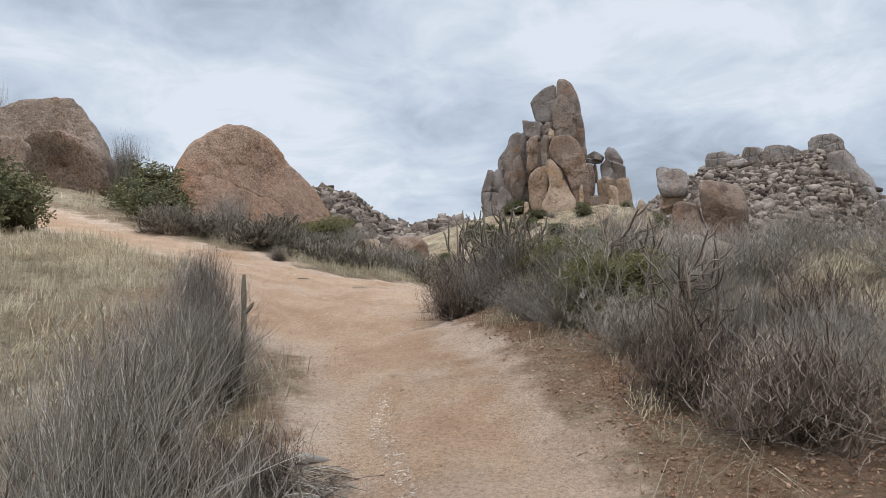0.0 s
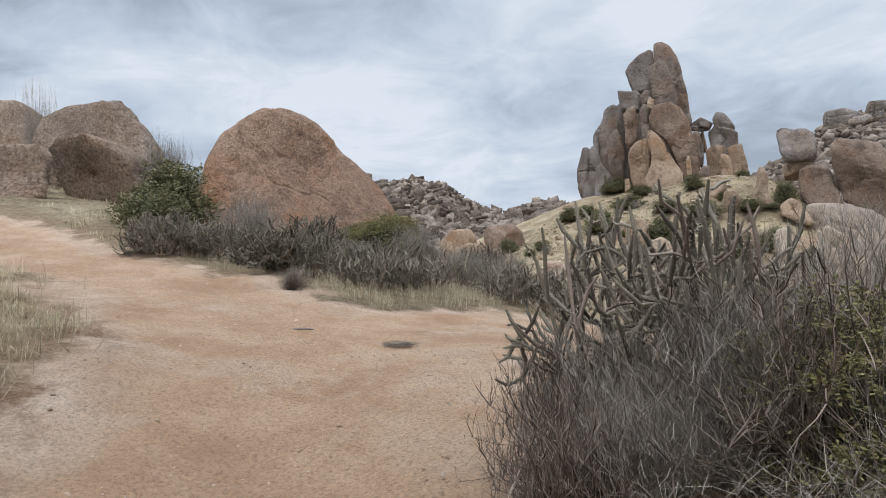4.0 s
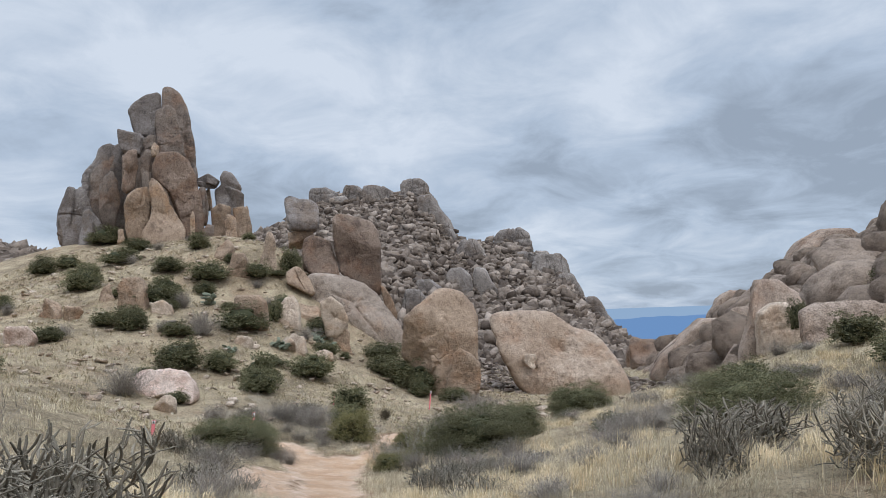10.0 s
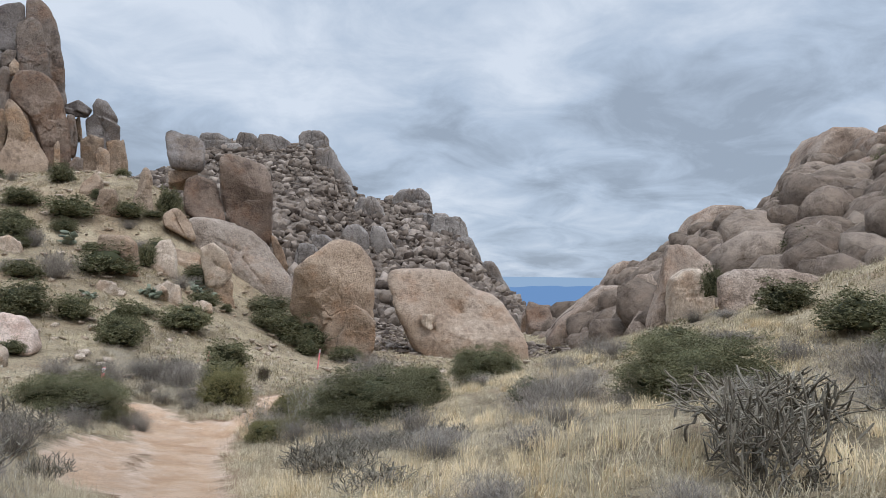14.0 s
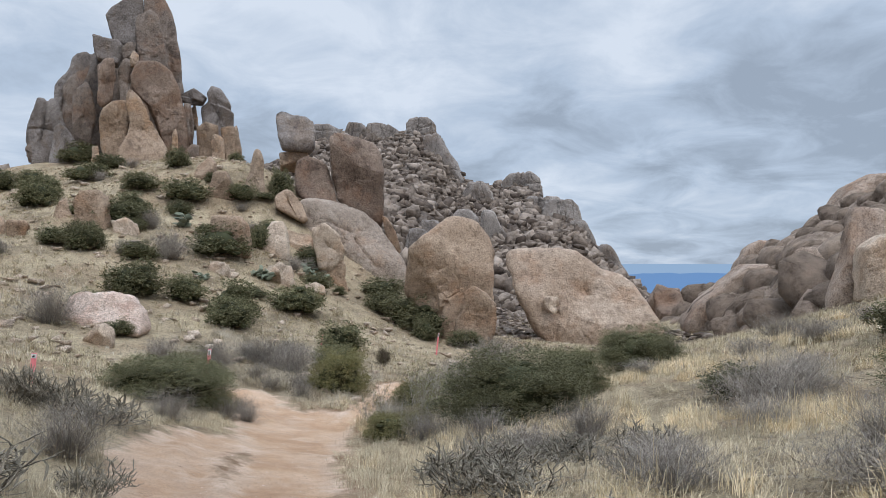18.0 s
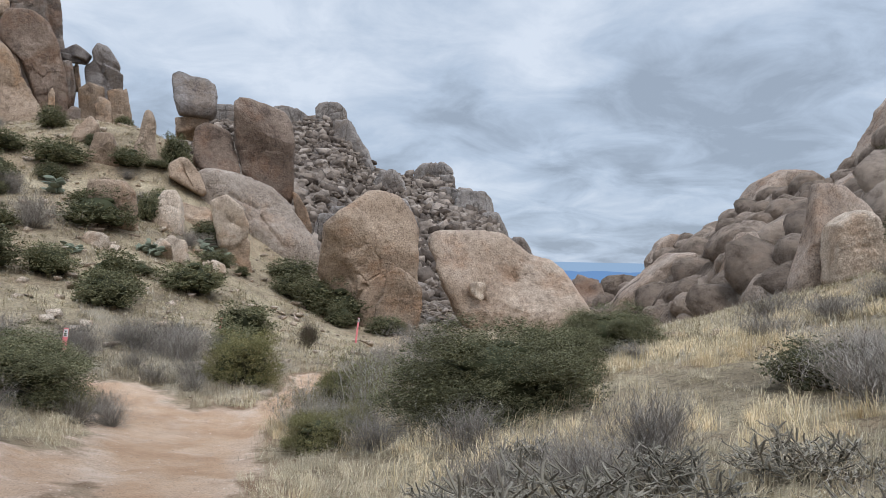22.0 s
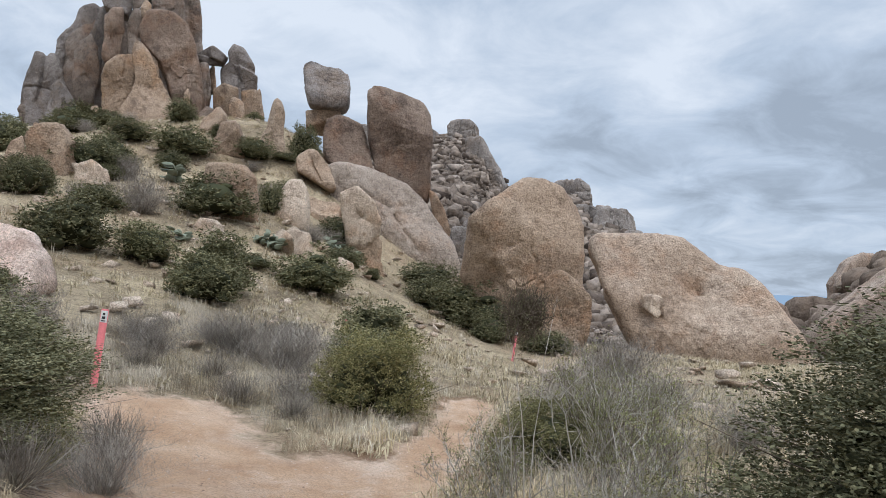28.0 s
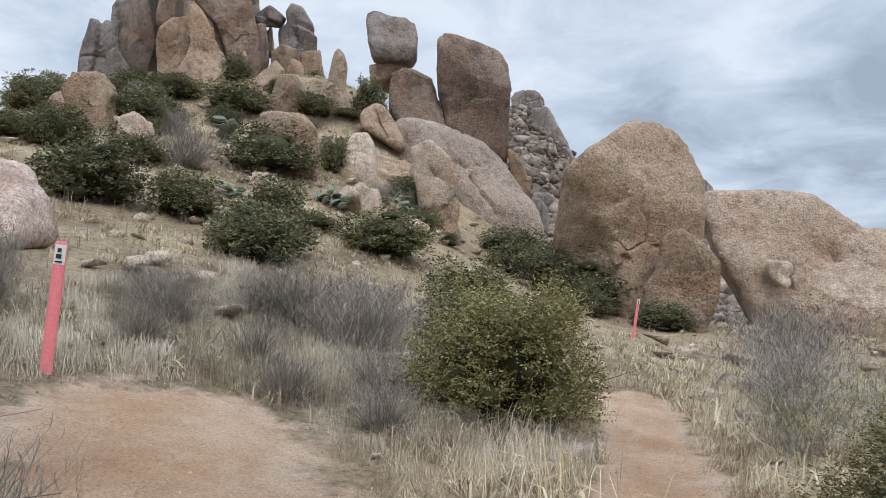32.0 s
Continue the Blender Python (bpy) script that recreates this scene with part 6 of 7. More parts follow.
def lone_stem(x, y, high):
    """One upright joint of cholla with two stubs."""
    ob = new("lone_cholla")
    z = float(surface(np.array([x]), np.array([y]))[0])
    up = np.linspace(0, 1, 8)
    main = np.stack([0.03 * np.sin(4 * up), 0.02 * up, high * up], -1)[None]
    part("stem", *tubes(main, np.array([[0.015, 0.018, 0.021, 0.019, 0.022, 0.02, 0.023, 0.012]]), 8), CHOLLA, ob, smooth=True)
    for h, sx in ((0.68, 0.6),):
        q = np.stack([sx * 0.13 * up, 0.03 * up, high * h + 0.1 * up ** 2], -1)[None]
        part("side_joint", *tubes(q, np.array([[0.01, 0.014, 0.016, 0.016, 0.017, 0.016, 0.013, 0.006]]), 8), CHOLLA, ob, smooth=True)
    ob.matrix_world = pose(x, y, z - 0.03, 0, 5, 20)
    tagged(ob, "lone upright dark cholla stem beside the trail", "cactus", "chollas")


def stick(x, y, long, thick, turn, label):
    ob = new("fallen_stick")
    z = float(surface(np.array([x]), np.array([y]))[0])
    s = np.linspace(-0.5, 0.5, 9)
    line = np.stack([long * s, 0.09 * long * np.sin(5 * s), thick * (0.9 + 0.5 * np.cos(6 * s))], -1)[None]
    part("wood", *tubes(line, thick * np.array([[0.5, 0.9, 1, 1.1, 1, 0.95, 0.9, 0.75, 0.3]]), 7), TWIG, ob, smooth=True)
    fork = np.stack([long * (0.1 + 0.22 * np.linspace(0, 1, 9)), long * 0.2 * np.linspace(0, 1, 9), thick * (1.2 - 0.5 * np.linspace(0, 1, 9))], -1)[None]
    part("side_twig", *tubes(fork, thick * 0.5 * np.linspace(1, 0.2, 9)[None], 6), TWIG, ob, smooth=True)
    ob.matrix_world = pose(x, y, z, 0, 0, turn)
    tagged(ob, label, "stick")


def make_pear(rnd):
    ob = new("prickly_pear")
    v, f = ball(6, 10)
    at, out = [], []
    for i in range(26):
        if i < 9 or not at:
            a = rnd.uniform(0, 6.28)
            p, d = np.array([0.3 * np.cos(a) * rnd.rand(), 0.3 * np.sin(a) * rnd.rand(), 0.05]), rnd.normal(0, 0.5, 3) + np.array([0, 0, 1.2])
        else:
            b, e = at[rnd.randint(len(at))]
            p, d = b + e * 0.26, e + rnd.normal(0, 0.6, 3) + np.array([0, 0, 0.3])
        d = d / np.linalg.norm(d)
        at.append((p, d))
        side = np.cross(d, rnd.normal(size=3))
        side /= np.linalg.norm(side)
        thin = np.cross(d, side)
        pad = v @ np.stack([side * 0.11, thin * 0.025, d * 0.15]) + p + d * 0.13
        part("pad", pad, f, PEAR, ob, smooth=True)
    return ob


def pear(x, y, wide, high):
    put(("prickly_pear", pick(2), make_pear), x, y, wide * 0.7, high * 0.85, "clump of grey green prickly pear pads", "cactus", "prickly pears")


def marker(x, y, wide, high):
    z = float(surface(np.array([x]), np.array([y]))[0])
    ob = new("trail_marker")
    w, t, h = max(0.025, min(0.06, wide * 0.6)), 0.008, high
    v = []
    for zz, k in ((-0.15, 1), (h * 0.82, 1), (h * 0.985, 1), (h, 0.8)):
        v += [(-w * k, -t, zz), (0, -t - 0.012, zz), (w * k, -t, zz), (w * k, t, zz), (0, t - 0.012, zz), (-w * k, t, zz)]
    f = [(6 * i + j, 6 * i + (j + 1) % 6, 6 * i + 6 + (j + 1) % 6, 6 * i + 6 + j) for i in range(3) for j in range(6)]
    part("post", v, f, MARKER_RED, ob)
    part("top_cap", [(-w * 0.8, -t, h), (0, -t - 0.012, h), (w * 0.8, -t, h), (w * 0.8, t, h), (0, t - 0.012, h), (-w * 0.8, t, h)], [(0, 1, 4, 5), (1, 2, 3, 4)], MARKER_RED, ob)
    a, b = h * 0.83, h * 0.98
    part("sticker", [(-w * 0.9, -t - 0.003, a), (0, -t - 0.015, a), (w * 0.9, -t - 0.003, a), (w * 0.9, -t - 0.003, b), (0, -t - 0.015, b), (-w * 0.9, -t - 0.003, b)],
         [(0, 1, 4, 5), (1, 2, 3, 4)], MARKER_WHITE, ob, "white sticker on the post")
    for k, (x0, x1, z0, z1) in enumerate(((-0.5, 0.4, 0.30, 0.52), (-0.35, 0.3, 0.62, 0.82), (-0.6, 0.6, 0.10, 0.18))):
        lo, hi = a + (b - a) * z0, a + (b - a) * z1
        part("sticker_bar", [(x0 * w, -t - 0.019, lo), (x1 * w, -t - 0.019, lo), (x1 * w, -t - 0.019, hi), (x0 * w, -t - 0.019, hi)], [(0, 1, 2, 3)], MARKER_BLACK, ob, "small black print")
    ob.matrix_world = pose(x, y, z, 3, 6, 12)
    tagged(ob, "thin coral red plastic trail marker post", "trail marker", "trail markers")


def plain(name, colour, rough):
    m, nt, b = material(name, rough, 0.4)
    g = node(nt, "ShaderNodeNewGeometry").outputs["Position"]
    nt.links.new(blend(nt, 0.35, colour, stops(nt, noise_tex(nt, g, 30, 4, 0.7), (0.3, (0.6, 0.6, 0.6)), (0.7, (1.15, 1.15, 1.15))), "MULTIPLY"), b.inputs["Base Color"])
    return m


MARKER_RED, MARKER_WHITE, MARKER_BLACK = plain("coral_plastic", (0.86, 0.25, 0.265), 0.5), plain("white_sticker", (0.75, 0.74, 0.72), 0.5), plain("black_print", (0.03, 0.03, 0.03), 0.6)
CHOLLA = leafy("cholla_skin", (0.10, 0.085, 0.066), (0.17, 0.146, 0.114), (0.25, 0.22, 0.176), 0.85)
SPINE = leafy("cholla_spine", (0.2, 0.175, 0.14), (0.33, 0.29, 0.235), (0.46, 0.42, 0.35), 0.8)
PEAR = leafy("pear_pad", (0.10, 0.115, 0.08), (0.155, 0.17, 0.125), (0.22, 0.235, 0.175), 0.75)

bush(-22.13, 44.33, 2.77, 1.85)
bush(-19.03, 44.69, 2.80, 1.31)
bush(-23.04, 50.78, 3.80, 2.11)
bush(-16.34, 37.93, 3.52, 2.24)
bush(-15.44, 49.10, 4.94, 2.47)
bush(-14.12, 39.19, 2.81, 1.65)
bush(-10.78, 36.72, 2.96, 1.87)
bush(-8.82, 43.87, 3.90, 2.04)
bush(-5.18, 37.72, 2.90, 1.77)
bush(-32.13, 64.18, 4.75, 1.85)
bush(-25.11, 59.06, 3.92, 1.71)
bush(-20.94, 58.15, 4.36, 2.18)
bush(-17.07, 60.44, 3.53, 1.77)
bush(-14.29, 63.57, 2.66, 2.92)
bush(-13.90, 56.93, 2.14, 1.67)
bush(-13.58, 53.28, 1.79, 2.01)
bush(-10.23, 56.47, 3.31, 1.89)
bush(-4.38, 54.80, 3.69, 2.08)
bush(-2.18, 52.53, 4.88, 2.88)
bush(-1.06, 48.97, 2.49, 1.66)
bush(-31.51, 56.56, 2.79, 2.33)
bush(-20.42, 55.47, 2.31, 1.39)
bush(-13.64, 30.27, 1.55, 0.78)
bush(-8.86, 51.40, 2.59, 1.30)
bush(-41.33, 80.33, 5.24, 2.62)
bush(-33.37, 71.31, 4.10, 1.76)
bush(-24.58, 65.93, 2.73, 2.19)
bush(-24.32, 44.40, 2.21, 1.29)
bush(-31.21, 54.54, 3.63, 2.51)
bush(-39.42, 67.93, 3.40, 1.70)
bush(-42.56, 53.88, 2.85, 2.00)
bush(-35.29, 49.69, 2.10, 1.31)
bush(-25.76, 39.58, 2.35, 1.28)
bush(-23.11, 28.39, 2.50, 1.50)
bush(-23.11, 53.39, 3.21, 2.14)
bush(-22.88, 45.58, 2.83, 1.65)
bush(-41.19, 66.46, 3.35, 2.35)
shrub(-17.55, 45.85, 3.60, 1.90)
shrub(-20.90, 51.15, 2.40, 1.40)
bush(-11.26, 38.63, 3.15, 2.36)
bush(1.65, 68.71, 3.66, 2.44)
bush(-7.13, -11.62, 1.86, 1.57)
bush(-14.61, -3.49, 2.44, 1.17)
bush(-22.04, -5.60, 3.07, 1.54)
bush(-19.22, -1.45, 2.97, 1.75)
bush(-8.29, -1.57, 1.83, 0.79)
bush(-4.81, 58.54, 4.46, 1.98)
bush(-0.76, 51.39, 5.33, 2.67)
bush(38.82, 47.86, 4.35, 2.90)
bush(25.48, 21.59, 1.77, 1.51)
bush(1.78, 47.78, 2.94, 1.26)
bush(6.29, 15.62, 1.55, 0.86)
olive_bush(5.12, -12.19, 0.84, 0.58)
olive_bush(5.30, -12.60, 1.20, 0.70)
cholla(-7.46, -7.62, 1.48, 1.01)
cholla(-7.02, -6.87, 1.13, 0.64)
cholla(-5.35, -6.65, 2.22, 1.11)
cholla(-3.41, -6.22, 1.49, 0.88)
cholla(-12.09, 8.15, 3.25, 2.03)
cholla(-1.94, -3.54, 1.64, 0.86)
cholla(-3.34, -5.81, 0.85, 0.69)
cholla(-4.57, -6.67, 1.13, 0.82)
cholla(-8.21, 2.90, 2.49, 1.95)
cholla(-2.46, -2.55, 1.83, 1.22)
cholla(-4.44, -3.47, 1.04, 0.57)
cholla(4.35, 1.88, 1.34, 1.18)
cholla(5.72, 0.11, 1.62, 1.24)
cholla(-7.80, 13.35, 1.35, 0.90)
cholla(-7.25, 13.70, 1.44, 0.89)
cholla(-4.25, 9.02, 0.95, 0.58)
cholla(0.57, 10.69, 1.90, 0.95)
cholla(2.42, 9.19, 1.11, 0.59)
cholla(-7.23, 33.84, 1.94, 0.97)
shrub(2.73, -14.96, 0.65, 0.74)
shrub(4.49, -15.97, 0.57, 0.32)
shrub(7.05, -14.17, 1.00, 0.51)
shrub(6.47, -13.31, 0.78, 0.50)
shrub(2.69, -14.91, 1.45, 0.91)
shrub(1.55, -13.86, 0.69, 0.74)
shrub(0.98, -13.49, 0.72, 0.72)
shrub(4.30, -12.31, 0.63, 0.28)
shrub(4.50, -12.46, 0.60, 0.27)
shrub(-4.02, -6.20, 1.05, 0.63)
shrub(-4.37, -3.29, 1.35, 0.67)
shrub(-3.91, -7.48, 0.60, 0.30)
shrub(7.01, 15.09, 3.35, 1.01)
shrub(10.81, 7.79, 2.86, 0.92)
shrub(2.29, 7.81, 1.86, 0.51)
shrub(3.50, 1.64, 0.91, 0.25)
shrub(12.98, 13.54, 1.80, 0.60)
shrub(6.18, 13.98, 2.85, 0.74)
shrub(4.44, 7.67, 1.49, 0.51)
shrub(-16.27, 29.76, 3.62, 1.69)
shrub(1.59, 12.59, 2.03, 0.61)
shrub(-7.74, 31.11, 3.35, 1.26)
shrub(-6.60, 30.58, 3.60, 1.15)
shrub(-8.47, 31.44, 1.88, 0.75)
shrub(-9.69, 29.96, 1.84, 0.69)
shrub(-10.73, 27.34, 2.08, 1.04)
shrub(2.94, 37.71, 4.55, 1.56)
shrub(-9.02, 29.14, 1.87, 0.77)
airy(-0.50, 23.40, 2.20, 1.50)
pear(-19.41, 53.33, 3.11, 1.33)
pear(-11.76, 47.50, 2.40, 1.20)
pear(-9.34, 54.12, 2.73, 1.36)
pear(-14.75, 43.49, 2.19, 0.91)
pear(-10.13, 54.28, 2.72, 1.13)
pear(-12.29, 47.62, 2.38, 1.19)
pear(-19.44, 53.27, 3.17, 1.58)
marker(-9.53, 16.83, 0.14, 0.68)
marker(-8.42, 25.63, 0.10, 1.33)
marker(-6.33, 37.83, 0.06, 0.70)
marker(-0.22, 42.68, 0.08, 1.32)
big_bush(1.95, 18.70, 4.40, 2.00)
big_bush(3.60, 20.30, 2.60, 1.60)
shrub(-1.20, 18.60, 1.80, 1.00)
airy(-1.80, 20.70, 1.60, 1.10)
airy(-0.60, 19.60, 1.80, 1.20)
shrub(-0.40, 17.20, 1.60, 0.70)
olive_bush(-0.90, 19.00, 1.50, 0.80)
shrub(-5.60, 20.70, 1.30, 0.60)
wands(-6.00, 19.90, 1.20, 0.60)
wands(-6.30, 22.20, 1.20, 0.60)
wands(-5.10, 26.20, 1.30, 0.55)
wands(-6.40, 27.00, 1.40, 0.55)
wands(-7.30, 28.20, 1.40, 0.60)
wands(-8.60, 27.60, 1.30, 0.60)
big_bush(7.40, 26.60, 3.60, 1.80)
big_bush(9.00, 11.30, 4.30, 1.90)
olive_bush(-3.90, 27.60, 2.60, 1.90)
big_bush(-7.80, 20.70, 4.10, 1.60)
olive_bush(-6.50, 20.70, 1.30, 0.65)
shrub(-6.30, 30.00, 2.20, 1.10)
shrub(-5.40, 27.60, 1.80, 0.80)
tree_shrub(-1.64, 20.00, 1.70, 2.90)
cholla(5.40, 3.40, 2.40, 1.20)
airy(-0.60, 21.80, 2.00, 1.50)
olive_bush(-0.90, 23.60, 2.00, 1.00)
olive_bush(-1.30, 17.80, 1.50, 0.80)
cholla(-4.20, -6.20, 1.60, 0.90)
cholla(-5.60, -6.70, 1.70, 0.90)
cholla(-6.90, -7.00, 1.50, 0.90)
cholla(-8.20, -7.20, 1.60, 0.90)
cholla(-3.30, -5.20, 1.60, 0.90)
cholla(-2.60, -3.90, 1.50, 0.90)
cholla(-4.80, -5.00, 1.70, 1.00)
cholla(-6.20, -5.40, 1.80, 1.10)
shrub(-5.00, -3.60, 1.60, 1.00)
shrub(-4.00, -3.00, 1.50, 0.80)
shrub(-3.40, -4.20, 1.40, 0.80)
shrub(-7.40, -5.80, 1.60, 1.00)
cholla(-3.00, -2.00, 1.60, 0.90)
shrub(-4.40, -1.20, 1.50, 0.90)
bush(-9.60, -6.60, 1.80, 1.20)
bush(-11.50, -5.40, 2.60, 1.70)
olive_bush(-6.20, -3.20, 2.20, 1.10)
shrub(6.40, -11.80, 1.60, 0.55)
shrub(7.60, -12.00, 1.80, 0.60)
shrub(7.60, -14.00, 1.30, 0.50)
shrub(5.40, -10.80, 1.60, 0.60)
shrub(8.80, -13.20, 1.80, 0.70)
shrub(6.60, -10.20, 1.80, 0.60)
shrub(8.60, -10.60, 2.00, 0.70)
shrub(3.00, 0.60, 1.50, 0.33)
shrub(2.30, 3.60, 1.60, 0.33)
shrub(3.60, 6.40, 1.80, 0.39)
cholla(1.20, 6.40, 1.50, 0.55)
shrub(2.60, 8.80, 1.80, 0.39)
shrub(5.20, 11.80, 1.80, 0.48)
shrub(7.60, 15.40, 2.16, 0.54)
cholla(1.00, 9.80, 1.60, 0.60)
cholla(2.00, 11.60, 1.50, 0.60)
cholla(3.10, 11.20, 1.40, 0.60)
cholla(0.20, 12.20, 1.30, 0.60)
cholla(1.30, 13.60, 1.30, 0.60)
shrub(2.60, 13.40, 1.80, 0.80)
shrub(0.60, 13.00, 1.40, 0.60)
shrub(0.90, 15.80, 1.80, 0.80)
shrub(-3.40, 4.20, 1.60, 0.70)
cholla(-4.60, 7.20, 1.80, 0.80)
shrub(-5.40, 10.60, 1.80, 0.80)
cholla(-6.40, 13.40, 1.80, 0.80)
shrub(-6.20, 16.40, 1.60, 0.80)
shrub(9.00, 20.80, 2.34, 0.60)
shrub(11.60, 22.00, 2.52, 0.66)
shrub(6.40, 22.60, 1.98, 0.48)
shrub(13.50, 17.00, 2.34, 0.66)
shrub(7.00, 6.40, 1.80, 0.54)
cholla(8.60, 3.60, 2.00, 1.00)
shrub(10.80, 7.40, 1.98, 0.60)
shrub(1.80, 23.80, 2.00, 0.80)
ridge_bush(34.40, 49.35, 2.92, 1.95, 2.95)
ridge_bush(38.47, 50.43, 3.02, 2.01, 6.49)
ridge_bush(48.78, 52.26, 3.22, 2.14, 10.50)
ridge_bush(48.69, 46.17, 3.90, 2.92, 9.74)
ridge_bush(29.60, 31.96, 2.73, 1.71, 2.75)
ridge_bush(26.30, 30.58, 2.92, 1.95, 3.22)
ridge_bush(32.93, 31.20, 2.73, 2.05, 4.79)
ridge_bush(19.67, 28.95, 1.20, 1.80, 1.20)
ridge_bush(19.71, 24.92, 3.48, 1.88, -0.56)
ridge_bush(50.04, 56.13, 2.84, 1.71, 9.29)
ridge_bush(47.57, 60.69, 3.61, 1.50, 10.30)
ridge_bush(54.87, 57.05, 2.92, 2.34, 12.99)
ridge_bush(41.55, 47.76, 3.41, 1.95, 6.35)
cholla(3.25, -10.60, 1.60, 1.25, dead=True)
cholla(2.95, -10.30, 1.70, 1.90)
cholla(6.15, -13.60, 1.05, 0.95, dead=True)
brush(6.25, -14.05, 1.00, 0.55)
brush(6.90, -14.60, 1.10, 0.50)
airy(5.25, -12.90, 1.10, 0.80)
cholla(5.10, -11.90, 1.70, 0.95, dead=True)
olive_bush(4.20, -11.30, 1.20, 0.75)
shrub(4.30, -12.30, 1.10, 0.45)
shrub(5.00, -12.90, 1.20, 0.45)
shrub(5.80, -13.40, 1.20, 0.45)
shrub(3.70, -11.30, 1.10, 0.70)
shrub(3.90, -10.20, 1.30, 0.85)
shrub(4.80, -10.60, 1.40, 0.90)
shrub(6.00, -12.40, 1.40, 0.50)
shrub(4.50, -11.70, 1.00, 0.60)
shrub(3.35, -11.50, 0.90, 0.50)
shrub(3.00, -11.10, 0.90, 0.62)
shrub(3.60, -11.00, 1.10, 0.85)
shrub(2.70, -10.10, 1.00, 0.60)
brush(2.85, -11.10, 0.90, 0.62)
brush(3.15, -11.65, 0.80, 0.50)
brush(3.50, -10.90, 1.20, 0.75)
brush(3.00, -10.20, 1.20, 0.60)
brush(4.00, -11.40, 1.10, 0.75)
brush(5.30, -12.20, 1.10, 0.60)
brush(6.90, -13.20, 1.00, 0.50)
brush(4.60, -12.00, 1.00, 0.50)
lone_stem(2.98, -14.71, 0.95)
wands(4.95, -17.00, 1.50, 0.95)
wands(4.25, -16.70, 1.60, 1.05)
wands(4.30, -17.70, 1.70, 0.95)
wands(3.55, -15.95, 1.40, 0.90)
wands(3.20, -15.30, 1.20, 0.80)
wands(5.45, -17.90, 1.10, 0.60)
wands(8.30, -15.60, 1.40, 0.80)
wands(9.20, -15.20, 1.60, 0.90)
wands(7.60, -14.80, 1.10, 0.60)
litter(4.90, -16.05, 1.10, 0.30)
litter(4.45, -15.70, 0.80, 0.26)
litter(5.50, -16.90, 0.90, 0.20)
stick(4.35, -15.46, 0.45, 0.035, 60, "weathered grey piece of fallen wood in litter")
stick(-1.5, -9.3, 0.34, 0.012, 15, "thin dark stick lying on the sandy trail")
litter(-0.45, -8.95, 0.42, 0.07)
brush(4.41, -15.86, 0.69, 0.36)
brush(4.20, -16.19, 0.71, 0.37)
brush(1.57, -13.82, 0.70, 0.79)
brush(-3.73, -7.67, 0.40, 0.22)
shrub(-17.71, -2.25, 1.97, 2.66)
shrub(-30.69, -1.23, 2.05, 4.85)
shrub(-20.07, -0.53, 1.95, 2.52)
bush(-4.90, 32.50, 2.40, 1.40)
shrub(18.60, 15.23, 2.49, 0.50)
shrub(15.37, 6.62, 2.49, 0.33)
shrub(10.04, 12.30, 2.29, 0.38)
shrub(17.36, 26.57, 1.80, 0.79)
shrub(7.11, 11.05, 1.48, 0.56)
shrub(12.23, 25.67, 2.54, 0.90)
shrub(9.08, 2.95, 2.09, 0.37)
shrub(15.80, 11.62, 2.01, 0.56)
shrub(13.26, 3.81, 1.61, 0.46)
shrub(13.29, 17.58, 1.87, 0.49)
shrub(11.76, 17.22, 2.27, 0.37)
shrub(11.51, 14.07, 2.18, 0.39)
shrub(13.66, 17.25, 2.40, 0.42)
shrub(14.65, 5.98, 1.98, 0.37)
shrub(18.02, 12.23, 2.34, 0.43)
shrub(17.86, 11.53, 1.80, 0.47)
shrub(17.15, 23.39, 2.08, 0.35)
shrub(14.17, 7.38, 2.23, 0.55)
shrub(13.18, 16.69, 1.51, 0.46)
shrub(8.55, 16.98, 1.84, 0.52)
shrub(7.58, 3.86, 2.18, 0.46)
shrub(13.86, 22.94, 1.97, 0.52)
bush(13.20, 9.50, 2.20, 1.20)
bush(15.50, 14.00, 2.60, 1.40)
bush(12.20, 18.50, 2.40, 1.20)
bush(17.50, 20.00, 2.60, 1.40)
shrub(2.80, -14.80, 0.90, 0.55)
brush(3.10, -15.00, 0.80, 0.50)
shrub(2.50, -14.30, 0.80, 0.50)
airy(-0.30, 24.80, 2.00, 1.10)
airy(0.50, 23.30, 2.00, 1.20)
airy(0.30, 26.30, 2.20, 1.10)
airy(-0.90, 26.60, 1.40, 0.80)
shrub(-0.30, 28.50, 1.80, 0.80)
shrub(1.20, 28.00, 2.20, 1.00)
shrub(0.60, 31.00, 2.40, 1.00)
shrub(2.40, 30.00, 2.40, 1.00)
bush(-37.66, 53.58, 1.80, 0.76)
shrub(-33.31, 41.96, 1.72, 0.81)
bush(-35.23, 47.17, 1.47, 1.10)
shrub(-14.93, 56.48, 2.20, 1.00)
bush(-19.92, 61.80, 1.69, 1.01)
shrub(-10.78, 52.09, 2.24, 1.06)
bush(-20.80, 71.77, 1.95, 1.09)
shrub(-29.98, 68.81, 2.21, 1.04)
bush(-26.55, 52.00, 1.91, 0.92)
shrub(-22.23, 50.86, 2.17, 0.78)
bush(-15.31, 61.84, 2.23, 0.72)
shrub(-16.65, 59.16, 1.76, 0.72)
bush(-36.73, 39.95, 2.09, 0.77)
shrub(-33.42, 47.47, 1.78, 1.01)
bush(-11.56, 43.94, 2.21, 0.71)
shrub(-25.62, 41.18, 1.64, 0.90)
bush(-21.56, 49.99, 1.51, 0.80)
shrub(-30.33, 62.89, 1.72, 0.96)
bush(-21.69, 50.63, 2.03, 0.95)
shrub(-28.01, 72.80, 1.52, 0.76)
bush(-17.71, 53.17, 1.48, 0.75)
